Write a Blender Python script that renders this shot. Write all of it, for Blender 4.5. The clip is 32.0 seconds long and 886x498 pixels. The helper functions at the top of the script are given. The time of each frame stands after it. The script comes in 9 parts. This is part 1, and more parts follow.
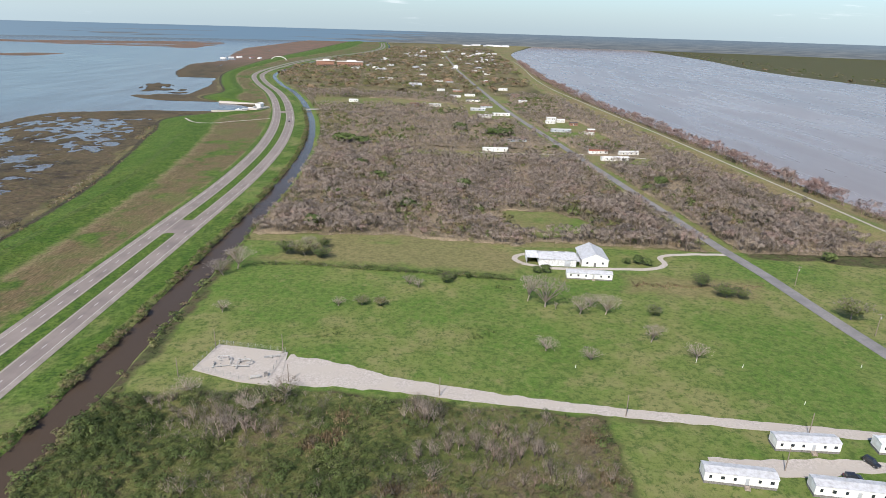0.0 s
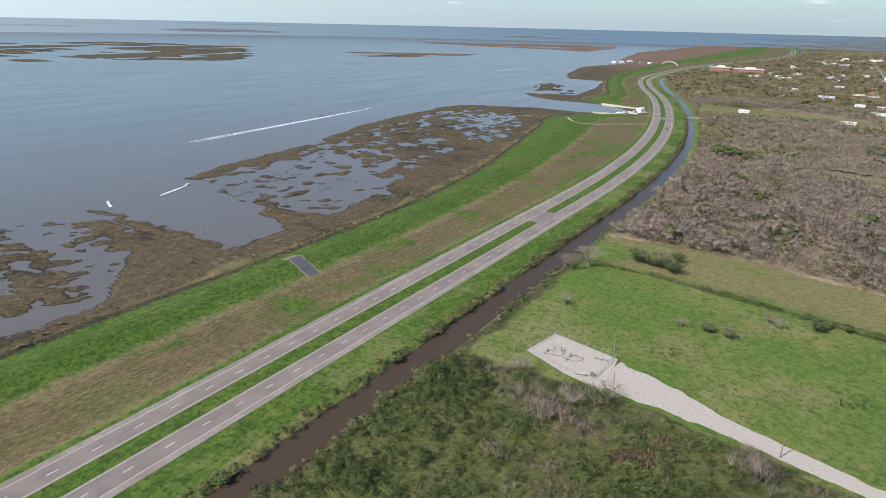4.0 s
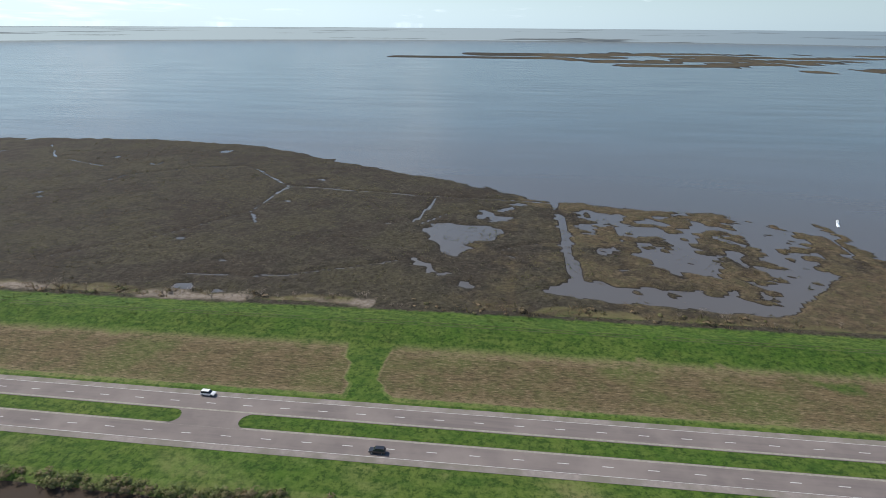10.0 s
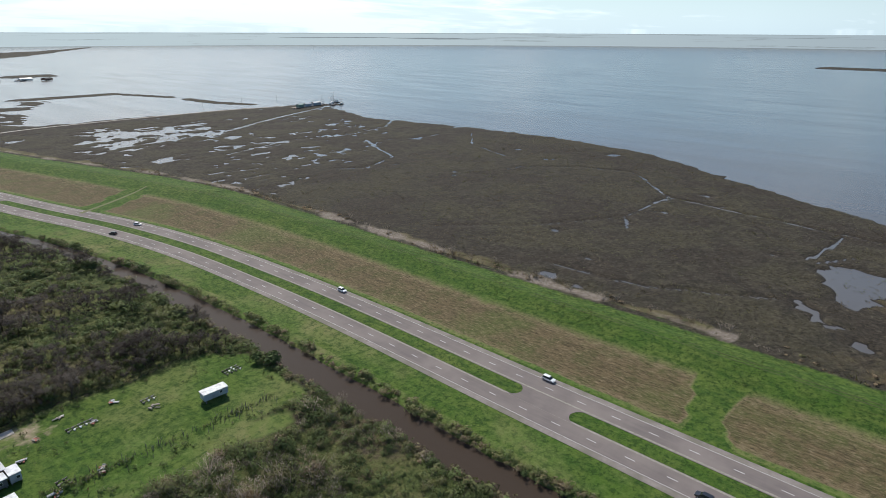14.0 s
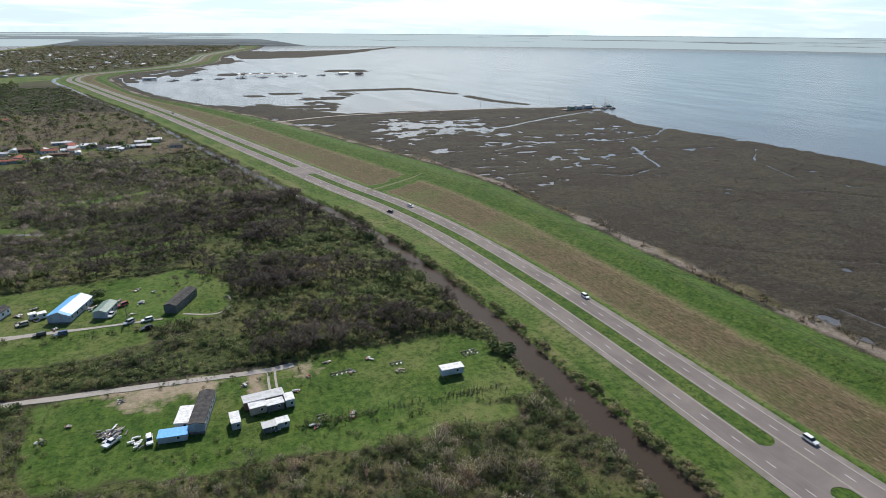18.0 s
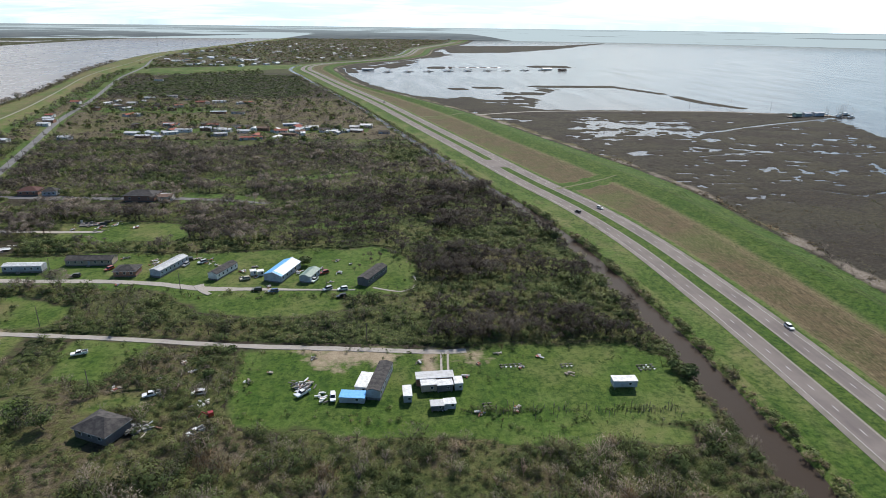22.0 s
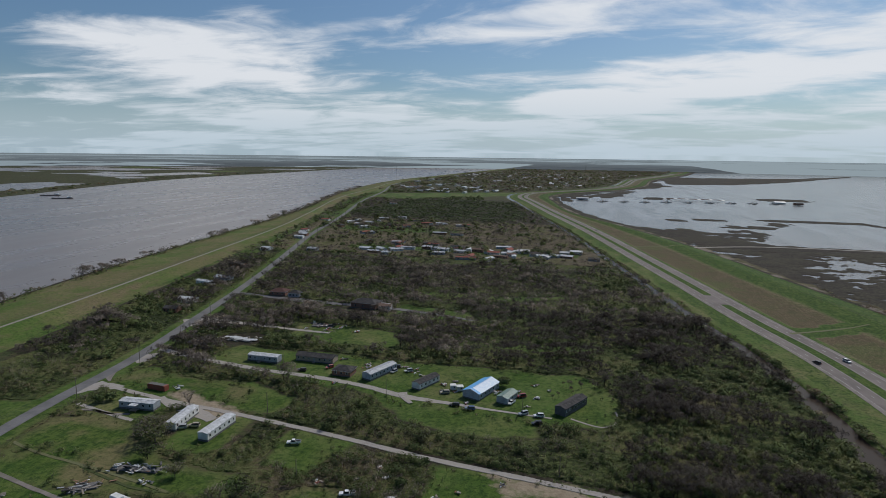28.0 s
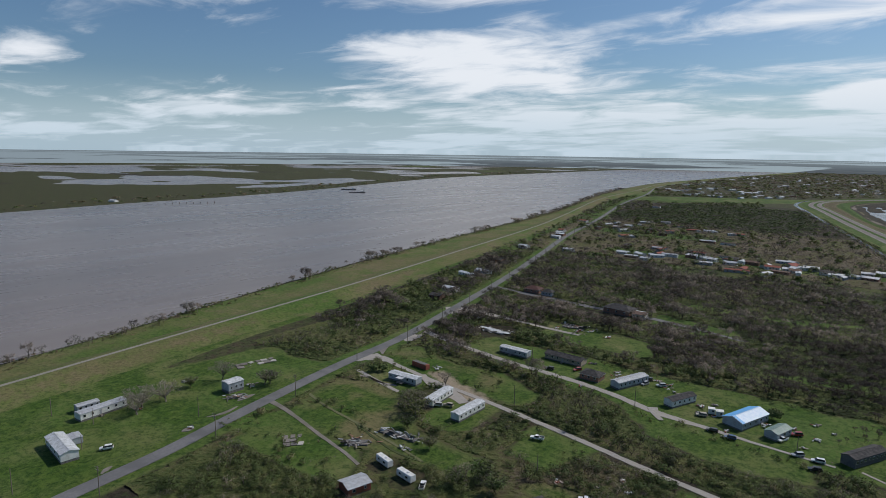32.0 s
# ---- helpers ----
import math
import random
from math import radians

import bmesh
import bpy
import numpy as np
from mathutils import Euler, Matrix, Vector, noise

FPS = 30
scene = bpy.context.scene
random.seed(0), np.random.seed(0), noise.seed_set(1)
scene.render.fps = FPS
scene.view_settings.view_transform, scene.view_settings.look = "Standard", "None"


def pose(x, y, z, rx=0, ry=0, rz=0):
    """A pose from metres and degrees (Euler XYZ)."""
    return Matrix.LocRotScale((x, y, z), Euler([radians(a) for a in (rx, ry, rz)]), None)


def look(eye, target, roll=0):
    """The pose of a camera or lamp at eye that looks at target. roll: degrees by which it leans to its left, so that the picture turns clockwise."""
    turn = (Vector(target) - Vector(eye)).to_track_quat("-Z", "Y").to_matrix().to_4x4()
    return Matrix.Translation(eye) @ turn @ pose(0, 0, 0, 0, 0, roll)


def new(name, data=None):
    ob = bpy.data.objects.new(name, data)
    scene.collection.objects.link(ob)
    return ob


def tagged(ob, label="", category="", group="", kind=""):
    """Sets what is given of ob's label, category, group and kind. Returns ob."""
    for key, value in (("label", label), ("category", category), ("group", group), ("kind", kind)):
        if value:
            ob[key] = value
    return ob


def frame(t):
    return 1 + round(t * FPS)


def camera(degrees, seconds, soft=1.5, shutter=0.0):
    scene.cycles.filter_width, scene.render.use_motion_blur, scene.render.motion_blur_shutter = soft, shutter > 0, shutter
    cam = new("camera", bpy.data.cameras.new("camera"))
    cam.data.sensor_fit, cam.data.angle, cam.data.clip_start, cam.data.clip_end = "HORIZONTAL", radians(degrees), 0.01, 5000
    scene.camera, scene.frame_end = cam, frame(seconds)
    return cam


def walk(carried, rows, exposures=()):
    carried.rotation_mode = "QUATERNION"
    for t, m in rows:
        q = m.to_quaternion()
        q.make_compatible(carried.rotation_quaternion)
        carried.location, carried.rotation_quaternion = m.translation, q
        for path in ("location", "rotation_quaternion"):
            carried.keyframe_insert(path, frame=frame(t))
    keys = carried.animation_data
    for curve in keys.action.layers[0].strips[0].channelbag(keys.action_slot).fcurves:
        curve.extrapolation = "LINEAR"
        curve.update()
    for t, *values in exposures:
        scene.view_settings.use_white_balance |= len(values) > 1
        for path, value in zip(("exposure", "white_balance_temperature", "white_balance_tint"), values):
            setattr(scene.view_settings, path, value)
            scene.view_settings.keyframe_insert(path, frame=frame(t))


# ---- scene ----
cam = camera(71.84, 32.0, soft=0.5)
PATH = [
    (0.0, pose(0, 0, 115, 70.12, -1.58, -0.00)),
    (0.5, pose(0, 0, 115, 70.07, -1.53, 2.67)),
    (1.0, pose(0, 0, 115, 70.01, -1.52, 6.07)),
    (1.5, pose(0, 0, 115, 69.93, -1.48, 10.10)),
    (2.0, pose(0, 0, 115, 69.87, -1.46, 14.13)),
    (2.5, pose(0, 0, 115, 69.81, -1.39, 18.11)),
    (3.0, pose(0, 0, 115, 69.78, -1.28, 22.54)),
    (3.5, pose(0, 0, 115, 69.71, -1.22, 28.07)),
    (4.0, pose(0, 0, 115, 69.65, -1.22, 33.94)),
    (4.5, pose(0, 0, 115, 69.59, -1.13, 39.47)),
    (6.5, pose(0, 0, 115, 69.51, -0.94, 58.15)),
    (7.0, pose(0, 0, 115, 69.55, -0.87, 63.23)),
    (7.5, pose(0, 0, 115, 69.51, -0.78, 68.77)),
    (8.0, pose(0, 0, 115, 69.58, -0.64, 74.37)),
    (8.5, pose(0, 0, 115, 69.60, -0.58, 79.89)),
    (9.0, pose(0, 0, 115, 69.67, -0.43, 85.63)),
    (9.5, pose(0, 0, 115, 69.71, -0.32, 91.42)),
    (10.0, pose(0, 0, 115, 69.78, -0.34, 97.40)),
    (10.5, pose(0, 0, 115, 69.82, -0.29, 103.43)),
    (11.0, pose(0, 0, 115, 69.92, -0.22, 109.02)),
    (11.5, pose(0, 0, 115, 69.98, -0.16, 114.60)),
    (12.0, pose(0, 0, 115, 70.02, -0.19, 119.39)),
    (12.5, pose(0, 0, 115, 70.07, -0.19, 122.62)),
    (13.0, pose(0, 0, 115, 70.11, -0.18, 125.75)),
    (13.5, pose(0, 0, 115, 70.16, -0.16, 129.24)),
    (14.0, pose(0, 0, 115, 70.21, -0.18, 132.71)),
    (14.5, pose(0, 0, 115, 70.24, -0.22, 135.88)),
    (16.5, pose(0, 0, 115, 70.27, -0.34, 146.98)),
    (17.0, pose(0, 0, 115, 70.29, -0.37, 150.15)),
    (17.5, pose(0, 0, 115, 70.30, -0.32, 153.51)),
    (18.0, pose(0, 0, 115, 70.31, -0.40, 157.24)),
    (18.5, pose(0, 0, 115, 70.28, -0.44, 160.99)),
    (19.0, pose(0, 0, 115, 70.27, -0.44, 164.62)),
    (19.5, pose(0, 0, 115, 70.29, -0.52, 168.33)),
    (20.0, pose(0, 0, 115, 70.29, -0.56, 171.45)),
    (20.5, pose(0, 0, 115, 70.29, -0.58, 173.25)),
    (21.0, pose(0, 0, 115, 70.28, -0.64, 174.32)),
    (21.5, pose(0, 0, 115, 70.10, -0.68, 174.99)),
    (22.0, pose(0, 0, 115, 69.78, -0.68, 175.40)),
    (22.5, pose(0, 0, 115, 69.74, -0.73, 175.70)),
    (23.0, pose(0, 0, 115, 70.14, -0.72, 175.93)),
    (23.5, pose(0, 0, 115, 71.91, -0.73, 176.11)),
    (24.0, pose(0, 0, 115, 73.84, -0.73, 176.28)),
    (24.5, pose(0, 0, 115, 75.48, -0.76, 176.54)),
    (25.0, pose(0, 0, 115, 77.02, -0.74, 177.61)),
    (25.5, pose(0, 0, 115, 78.27, -0.70, -179.22)),
    (27.5, pose(0, 0, 115, 81.16, -0.75, -168.57)),
    (28.0, pose(0, 0, 115, 81.12, -0.70, -165.03)),
    (28.5, pose(0, 0, 115, 81.08, -0.75, -161.21)),
    (29.0, pose(0, 0, 115, 81.04, -0.73, -157.72)),
    (29.5, pose(0, 0, 115, 80.99, -0.75, -154.51)),
    (30.0, pose(0, 0, 115, 80.95, -0.77, -151.36)),
    (30.5, pose(0, 0, 115, 80.92, -0.73, -148.95)),
    (31.0, pose(0, 0, 115, 80.89, -0.82, -146.36)),
    (31.5, pose(0, 0, 115, 80.88, -0.86, -143.64)),
    (32.0, pose(0, 0, 115, 80.89, -0.80, -141.10)),
]
EXPOSURE = [(0.0, 0.42, 6750, 13), (8.0, 0.12, 6650, 11), (13.0, -0.10, 6600, 10), (20.0, -0.04, 6600, 10), (23.0, 0.0, 6600, 10), (23.4, -0.08, 6550, 10), (24.0, -0.4, 6450, 9),
            (25.2, -0.78, 6300, 9), (28.0, -1.02, 6400, 11), (32.0, -0.85, 6350, 11)]
walk(cam, PATH, EXPOSURE)

# ---- sun and sky: the sun stands high, behind the bay, at the far end of the road ----
SUN_EL, SUN_DIR = 46.0, Vector((-0.40, -0.92, 0)).normalized()


def build_world():
    world = bpy.data.worlds.new("world")
    world.use_nodes = True
    scene.world = world
    nt = world.node_tree
    nt.nodes.clear()
    out = nt.nodes.new("ShaderNodeOutputWorld")
    bg = nt.nodes.new("ShaderNodeBackground")
    bg.inputs["Strength"].default_value = 0.090
    sky = nt.nodes.new("ShaderNodeTexSky")
    sky.sky_type = "NISHITA"
    sky.sun_disc = False
    sky.sun_elevation = radians(SUN_EL)
    sky.sun_rotation = math.atan2(SUN_DIR.x, SUN_DIR.y)
    sky.air_density, sky.dust_density, sky.ozone_density = 1.0, 0.9, 3.0
    # thin cirrus: noise on a flat layer high above, which crowds towards the horizon
    geo = nt.nodes.new("ShaderNodeTexCoord")
    sep = nt.nodes.new("ShaderNodeSeparateXYZ")
    nt.links.new(geo.outputs["Generated"], sep.inputs[0])
    zc = nt.nodes.new("ShaderNodeMath"); zc.operation = "MAXIMUM"; zc.inputs[1].default_value = 0.0
    nt.links.new(sep.outputs["Z"], zc.inputs[0])
    za = nt.nodes.new("ShaderNodeMath"); za.operation = "ADD"; za.inputs[1].default_value = 0.095
    nt.links.new(zc.outputs[0], za.inputs[0])
    dx = nt.nodes.new("ShaderNodeMath"); dx.operation = "DIVIDE"
    dy = nt.nodes.new("ShaderNodeMath"); dy.operation = "DIVIDE"
    nt.links.new(sep.outputs["X"], dx.inputs[0]); nt.links.new(za.outputs[0], dx.inputs[1])
    nt.links.new(sep.outputs["Y"], dy.inputs[0]); nt.links.new(za.outputs[0], dy.inputs[1])
    com = nt.nodes.new("ShaderNodeCombineXYZ")
    nt.links.new(dx.outputs[0], com.inputs[0]); nt.links.new(dy.outputs[0], com.inputs[1])
    def cloud_noise(scale, stretch, turn, detail, rough, distort):
        mp = nt.nodes.new("ShaderNodeMapping")
        mp.inputs["Rotation"].default_value = (0, 0, radians(turn))
        mp.inputs["Scale"].default_value = stretch
        nt.links.new(com.outputs[0], mp.inputs[0])
        n = nt.nodes.new("ShaderNodeTexNoise")
        n.inputs["Scale"].default_value, n.inputs["Detail"].default_value = scale, detail
        n.inputs["Roughness"].default_value, n.inputs["Distortion"].default_value = rough, distort
        nt.links.new(mp.outputs[0], n.inputs["Vector"])
        return n.outputs["Fac"]

    def sky_math(op, a, b):
        m = nt.nodes.new("ShaderNodeMath"); m.operation = op
        for k, v in ((0, a), (1, b)):
            if isinstance(v, float):
                m.inputs[k].default_value = v
            else:
                nt.links.new(v, m.inputs[k])
        return m.outputs[0]

    def sky_span(v, lo, hi, a=0.0, b=1.0, smooth=False):
        m = nt.nodes.new("ShaderNodeMapRange")
        m.inputs["From Min"].default_value, m.inputs["From Max"].default_value = lo, hi
        m.inputs["To Min"].default_value, m.inputs["To Max"].default_value = a, b
        if smooth:
            m.interpolation_type = "SMOOTHSTEP"
        nt.links.new(v, m.inputs["Value"])
        return m.outputs[0]

    cover = cloud_noise(0.50, (0.8, 1.0, 1), -24, 3, 0.5, 0.5)
    feather = cloud_noise(1.7, (0.8, 1.2, 1), 20, 12, 0.60, 0.5)
    thick = sky_math("ADD", sky_math("MULTIPLY", cover, 0.62), sky_math("MULTIPLY", feather, 0.38))
    thick = sky_math("ADD", thick, sky_span(sep.outputs["Y"], -0.2, 0.7, 0.0, -0.16))
    thick = sky_math("ADD", thick, sky_span(sep.outputs["X"], -0.95, -0.62, -0.13, 0.0))
    thick = sky_math("ADD", thick, sky_span(sep.outputs["X"], 0.50, 0.92, 0.03, -0.04))
    thick = sky_math("ADD", thick, sky_span(sep.outputs["Z"], 0.40, 0.62, 0.0, -0.30))
    veil = sky_span(thick, 0.445, 0.585, 0.0, 0.95, True)
    blue = nt.nodes.new("ShaderNodeMixRGB"); blue.blend_type = "MULTIPLY"
    blue.inputs[0].default_value, blue.inputs[2].default_value = 1.0, (1.10, 1.32, 1.46, 1)
    nt.links.new(sky.outputs[0], blue.inputs[1])
    mix = nt.nodes.new("ShaderNodeMixRGB")
    mix.inputs[2].default_value = (16.6, 17.2, 17.8, 1)
    nt.links.new(veil, mix.inputs[0]); nt.links.new(blue.outputs[0], mix.inputs[1])
    # bright humid haze low over the horizon
    hz = nt.nodes.new("ShaderNodeMapRange")
    hz.inputs["From Min"].default_value, hz.inputs["From Max"].default_value = 0.0, 0.12
    hz.inputs["To Min"].default_value, hz.inputs["To Max"].default_value = 0.75, 0.0
    hz.interpolation_type = "SMOOTHSTEP"
    nt.links.new(sep.outputs["Z"], hz.inputs["Value"])
    mh = nt.nodes.new("ShaderNodeMixRGB")
    tone = nt.nodes.new("ShaderNodeMapRange")
    tone.inputs["From Min"].default_value, tone.inputs["From Max"].default_value = -0.3, 1.0
    nt.links.new(sep.outputs["Y"], tone.inputs["Value"])
    low = nt.nodes.new("ShaderNodeMixRGB")
    low.inputs[1].default_value, low.inputs[2].default_value = (9.4, 12.1, 13.9, 1), (4.2, 5.5, 6.4, 1)
    nt.links.new(tone.outputs[0], low.inputs[0])
    nt.links.new(low.outputs[0], mh.inputs[2])
    nt.links.new(hz.outputs[0], mh.inputs[0]); nt.links.new(mix.outputs[0], mh.inputs[1])
    nt.links.new(mh.outputs[0], bg.inputs["Color"])
    nt.links.new(bg.outputs[0], out.inputs[0])


build_world()
sun = new("sun", bpy.data.lights.new("sun", "SUN"))
sun.data.energy, sun.data.angle, sun.data.color = 5.0, radians(0.53), (1.0, 0.95, 0.87)
to_sun = SUN_DIR * math.cos(radians(SUN_EL)) + Vector((0, 0, math.sin(radians(SUN_EL))))
sun.matrix_world = look(to_sun * 900, (0, 0, 0))
# ---- materials ----
def mat_base(name, rough=0.9, metal=0.0, spec=0.3):
    m = bpy.data.materials.new(name)
    m.use_nodes = True
    b = m.node_tree.nodes["Principled BSDF"]
    b.inputs["Roughness"].default_value = rough
    b.inputs["Metallic"].default_value = metal
    b.inputs["Specular IOR Level"].default_value = spec
    return m, m.node_tree, b


def tex_noise(nt, scale, detail=5, rough=0.6, stretch=None, rot=0.0):
    tc = nt.nodes.new("ShaderNodeTexCoord")
    n = nt.nodes.new("ShaderNodeTexNoise")
    n.inputs["Scale"].default_value = scale
    n.inputs["Detail"].default_value = detail
    n.inputs["Roughness"].default_value = rough
    if stretch:
        mp = nt.nodes.new("ShaderNodeMapping")
        mp.inputs["Scale"].default_value = stretch
        mp.inputs["Rotation"].default_value = (0, 0, rot)
        nt.links.new(tc.outputs["Object"], mp.inputs[0])
        nt.links.new(mp.outputs[0], n.inputs["Vector"])
    else:
        nt.links.new(tc.outputs["Object"], n.inputs["Vector"])
    return n.outputs["Fac"]


def mixc(nt, fac, a, b, mode="MIX"):
    m = nt.nodes.new("ShaderNodeMixRGB")
    m.blend_type = mode
    for k, v in ((0, fac), (1, a), (2, b)):
        if isinstance(v, (int, float)):
            m.inputs[k].default_value = v
        elif isinstance(v, tuple):
            m.inputs[k].default_value = (*v, 1)
        else:
            nt.links.new(v, m.inputs[k])
    return m.outputs[0]


def span(nt, v, lo, hi, a=0.0, b=1.0):
    m = nt.nodes.new("ShaderNodeMapRange")
    m.inputs["From Min"].default_value, m.inputs["From Max"].default_value = lo, hi
    m.inputs["To Min"].default_value, m.inputs["To Max"].default_value = a, b
    nt.links.new(v, m.inputs["Value"])
    return m.outputs[0]


def calc(nt, op, a, b):
    m = nt.nodes.new("ShaderNodeMath")
    m.operation = op
    for k, v in ((0, a), (1, b)):
        if isinstance(v, (int, float)):
            m.inputs[k].default_value = v
        else:
            nt.links.new(v, m.inputs[k])
    return m.outputs[0]


def attr(nt, name):
    a = nt.nodes.new("ShaderNodeAttribute")
    a.attribute_name = name
    return a.outputs["Fac"]


def bump(nt, b, h, strength, dist):
    n = nt.nodes.new("ShaderNodeBump")
    n.inputs["Strength"].default_value, n.inputs["Distance"].default_value = strength, dist
    nt.links.new(h, n.inputs["Height"])
    nt.links.new(n.outputs[0], b.inputs["Normal"])


def mat_noise(name, c1, c2, scale=2.0, rough=0.85, metal=0.0, c3=None, big=0.15, spec=0.3, bumpy=0.0, stretch=None):
    """Two tones by a fine noise, a third by a broad one."""
    m, nt, b = mat_base(name, rough, metal, spec)
    f = tex_noise(nt, scale, 6, 0.65, stretch)
    c = mixc(nt, span(nt, f, 0.35, 0.65), c1, c2)
    if c3:
        c = mixc(nt, span(nt, tex_noise(nt, big, 4), 0.42, 0.62), c, c3)
    nt.links.new(c, b.inputs["Base Color"])
    if bumpy:
        bump(nt, b, f, bumpy, 0.3)
    return m


def mat_ground():
    """Grass, tan mown grass, marsh and dirt, told apart by the zones stored on the sheet, with ragged edges."""
    m, nt, b = mat_base("ground_soil_and_grass", 0.95, 0, 0.15)
    fine = tex_noise(nt, 0.55, 9, 0.75)
    mid = tex_noise(nt, 0.10, 8, 0.70)
    broad = tex_noise(nt, 0.018, 6, 0.62)
    rows = tex_noise(nt, 1.0, 6, 0.70, (0.85, 0.05, 1))
    patch = tex_noise(nt, 0.27, 7, 0.68)
    scrub = mixc(nt, span(nt, mid, 0.44, 0.56), (0.062, 0.050, 0.030), (0.044, 0.060, 0.019))
    scrub = mixc(nt, span(nt, patch, 0.50, 0.60), scrub, (0.072, 0.076, 0.030))
    scrub = mixc(nt, span(nt, fine, 0.52, 0.64, 0, 0.5), scrub, (0.100, 0.082, 0.050))
    # near-black flecks painted for the shade between scrub plants
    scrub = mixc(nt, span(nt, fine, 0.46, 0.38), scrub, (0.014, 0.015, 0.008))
    # brown leaf litter, darkened to carry the shade under the woods
    litter_shade = mixc(nt, span(nt, fine, 0.40, 0.60), (0.020, 0.017, 0.011), (0.058, 0.047, 0.032))
    litter_shade = mixc(nt, span(nt, patch, 0.52, 0.60), litter_shade, (0.040, 0.054, 0.018))
    scrub = mixc(nt, span(nt, attr(nt, "wood"), -4, 4), scrub, litter_shade)
    lawn = mixc(nt, span(nt, broad, 0.42, 0.58), (0.078, 0.126, 0.026), (0.118, 0.140, 0.042))
    lawn = mixc(nt, span(nt, mid, 0.49, 0.60, 0, 0.85), lawn, (0.062, 0.122, 0.020))
    lawn = mixc(nt, span(nt, patch, 0.50, 0.62, 0, 0.6), lawn, (0.104, 0.122, 0.038))
    lawn = mixc(nt, span(nt, calc(nt, "MULTIPLY", mid, broad), 0.262, 0.325, 0, 0.62), lawn, (0.190, 0.165, 0.080))
    lawn = mixc(nt, span(nt, fine, 0.49, 0.60, 0, 0.8), lawn, (0.038, 0.070, 0.016))
    lawn = mixc(nt, span(nt, fine, 0.46, 0.36, 0, 0.5), lawn, (0.150, 0.172, 0.062))
    # tall spring grass on the levee, rippled and shaded in long tufted drifts
    drift = tex_noise(nt, 1.0, 7, 0.70, (0.34, 0.11, 1))
    lush = mixc(nt, span(nt, mid, 0.42, 0.58), (0.050, 0.100, 0.013), (0.077, 0.117, 0.022))
    lush = mixc(nt, span(nt, broad, 0.44, 0.66, 0, 0.45), lush, (0.108, 0.132, 0.032))
    lush = mixc(nt, span(nt, drift, 0.46, 0.60, 0, 0.75), lush, (0.030, 0.070, 0.011))
    lush = mixc(nt, span(nt, fine, 0.49, 0.58, 0, 0.85), lush, (0.020, 0.048, 0.008))
    lush = mixc(nt, span(nt, fine, 0.46, 0.35, 0, 0.45), lush, (0.112, 0.158, 0.036))
    # mown slope: short broken rows of straw over brown stubble
    straw = tex_noise(nt, 1.0, 8, 0.78, (1.3, 0.40, 1))
    tan = mixc(nt, span(nt, rows, 0.40, 0.60), (0.080, 0.062, 0.033), (0.126, 0.094, 0.050))
    tan = mixc(nt, span(nt, mid, 0.46, 0.60, 0, 0.75), tan, (0.070, 0.072, 0.027))
    tan = mixc(nt, span(nt, broad, 0.50, 0.62, 0, 0.75), tan, (0.076, 0.096, 0.027))
    tan = mixc(nt, span(nt, straw, 0.52, 0.65, 0, 0.75), tan, (0.235, 0.185, 0.116))
    tan = mixc(nt, span(nt, straw, 0.48, 0.38, 0, 0.8), tan, (0.038, 0.033, 0.017))
    tan = mixc(nt, calc(nt, "MULTIPLY", span(nt, calc(nt, "ADD", attr(nt, "tan"), calc(nt, "MULTIPLY", mid, 12.0)), 13.0, 7.0), span(nt, straw, 0.40, 0.56)), tan, (0.195, 0.148, 0.092))
    marsh = mixc(nt, span(nt, mid, 0.42, 0.58), (0.022, 0.020, 0.016), (0.050, 0.043, 0.032))
    marsh = mixc(nt, span(nt, broad, 0.44, 0.58, 0, 0.65), marsh, (0.054, 0.048, 0.027))
    marsh = mixc(nt, span(nt, patch, 0.52, 0.64, 0, 0.7), marsh, (0.068, 0.058, 0.042))
    marsh = mixc(nt, span(nt, broad, 0.50, 0.40, 0, 0.65), marsh, (0.036, 0.028, 0.020))
    marsh = mixc(nt, span(nt, fine, 0.50, 0.60, 0, 0.92), marsh, (0.018, 0.015, 0.011))
    marsh = mixc(nt, span(nt, fine, 0.45, 0.35, 0, 0.6), marsh, (0.108, 0.090, 0.064))
    place = nt.nodes.new("ShaderNodeNewGeometry")
    high = nt.nodes.new("ShaderNodeSeparateXYZ")
    nt.links.new(place.outputs["Position"], high.inputs[0])
    sedge = mixc(nt, span(nt, mid, 0.40, 0.60), (0.092, 0.066, 0.040), (0.076, 0.066, 0.034))
    sedge = mixc(nt, span(nt, fine, 0.46, 0.60, 0, 0.75), sedge, (0.040, 0.032, 0.022))
    sedge = mixc(nt, span(nt, patch, 0.52, 0.66, 0, 0.7), sedge, (0.165, 0.125, 0.078))
    marsh = mixc(nt, calc(nt, "MULTIPLY", span(nt, calc(nt, "ADD", attr(nt, "sedge"), calc(nt, "MULTIPLY", calc(nt, "SUBTRACT", mid, 0.5), 30.0)), -4, 4), 0.85), marsh, sedge)
    marsh = mixc(nt, span(nt, high.outputs["Z"], 0.26, 0.06), marsh, (0.024, 0.020, 0.016))
    dirt = mixc(nt, span(nt, fine, 0.38, 0.62), (0.34, 0.28, 0.20), (0.22, 0.175, 0.12))
    dry = mixc(nt, span(nt, fine, 0.40, 0.62), (0.185, 0.150, 0.078), (0.105, 0.095, 0.044))
    wob = calc(nt, "ADD", calc(nt, "MULTIPLY", calc(nt, "SUBTRACT", mid, 0.5), 9.0), calc(nt, "MULTIPLY", calc(nt, "SUBTRACT", fine, 0.5), 3.0))

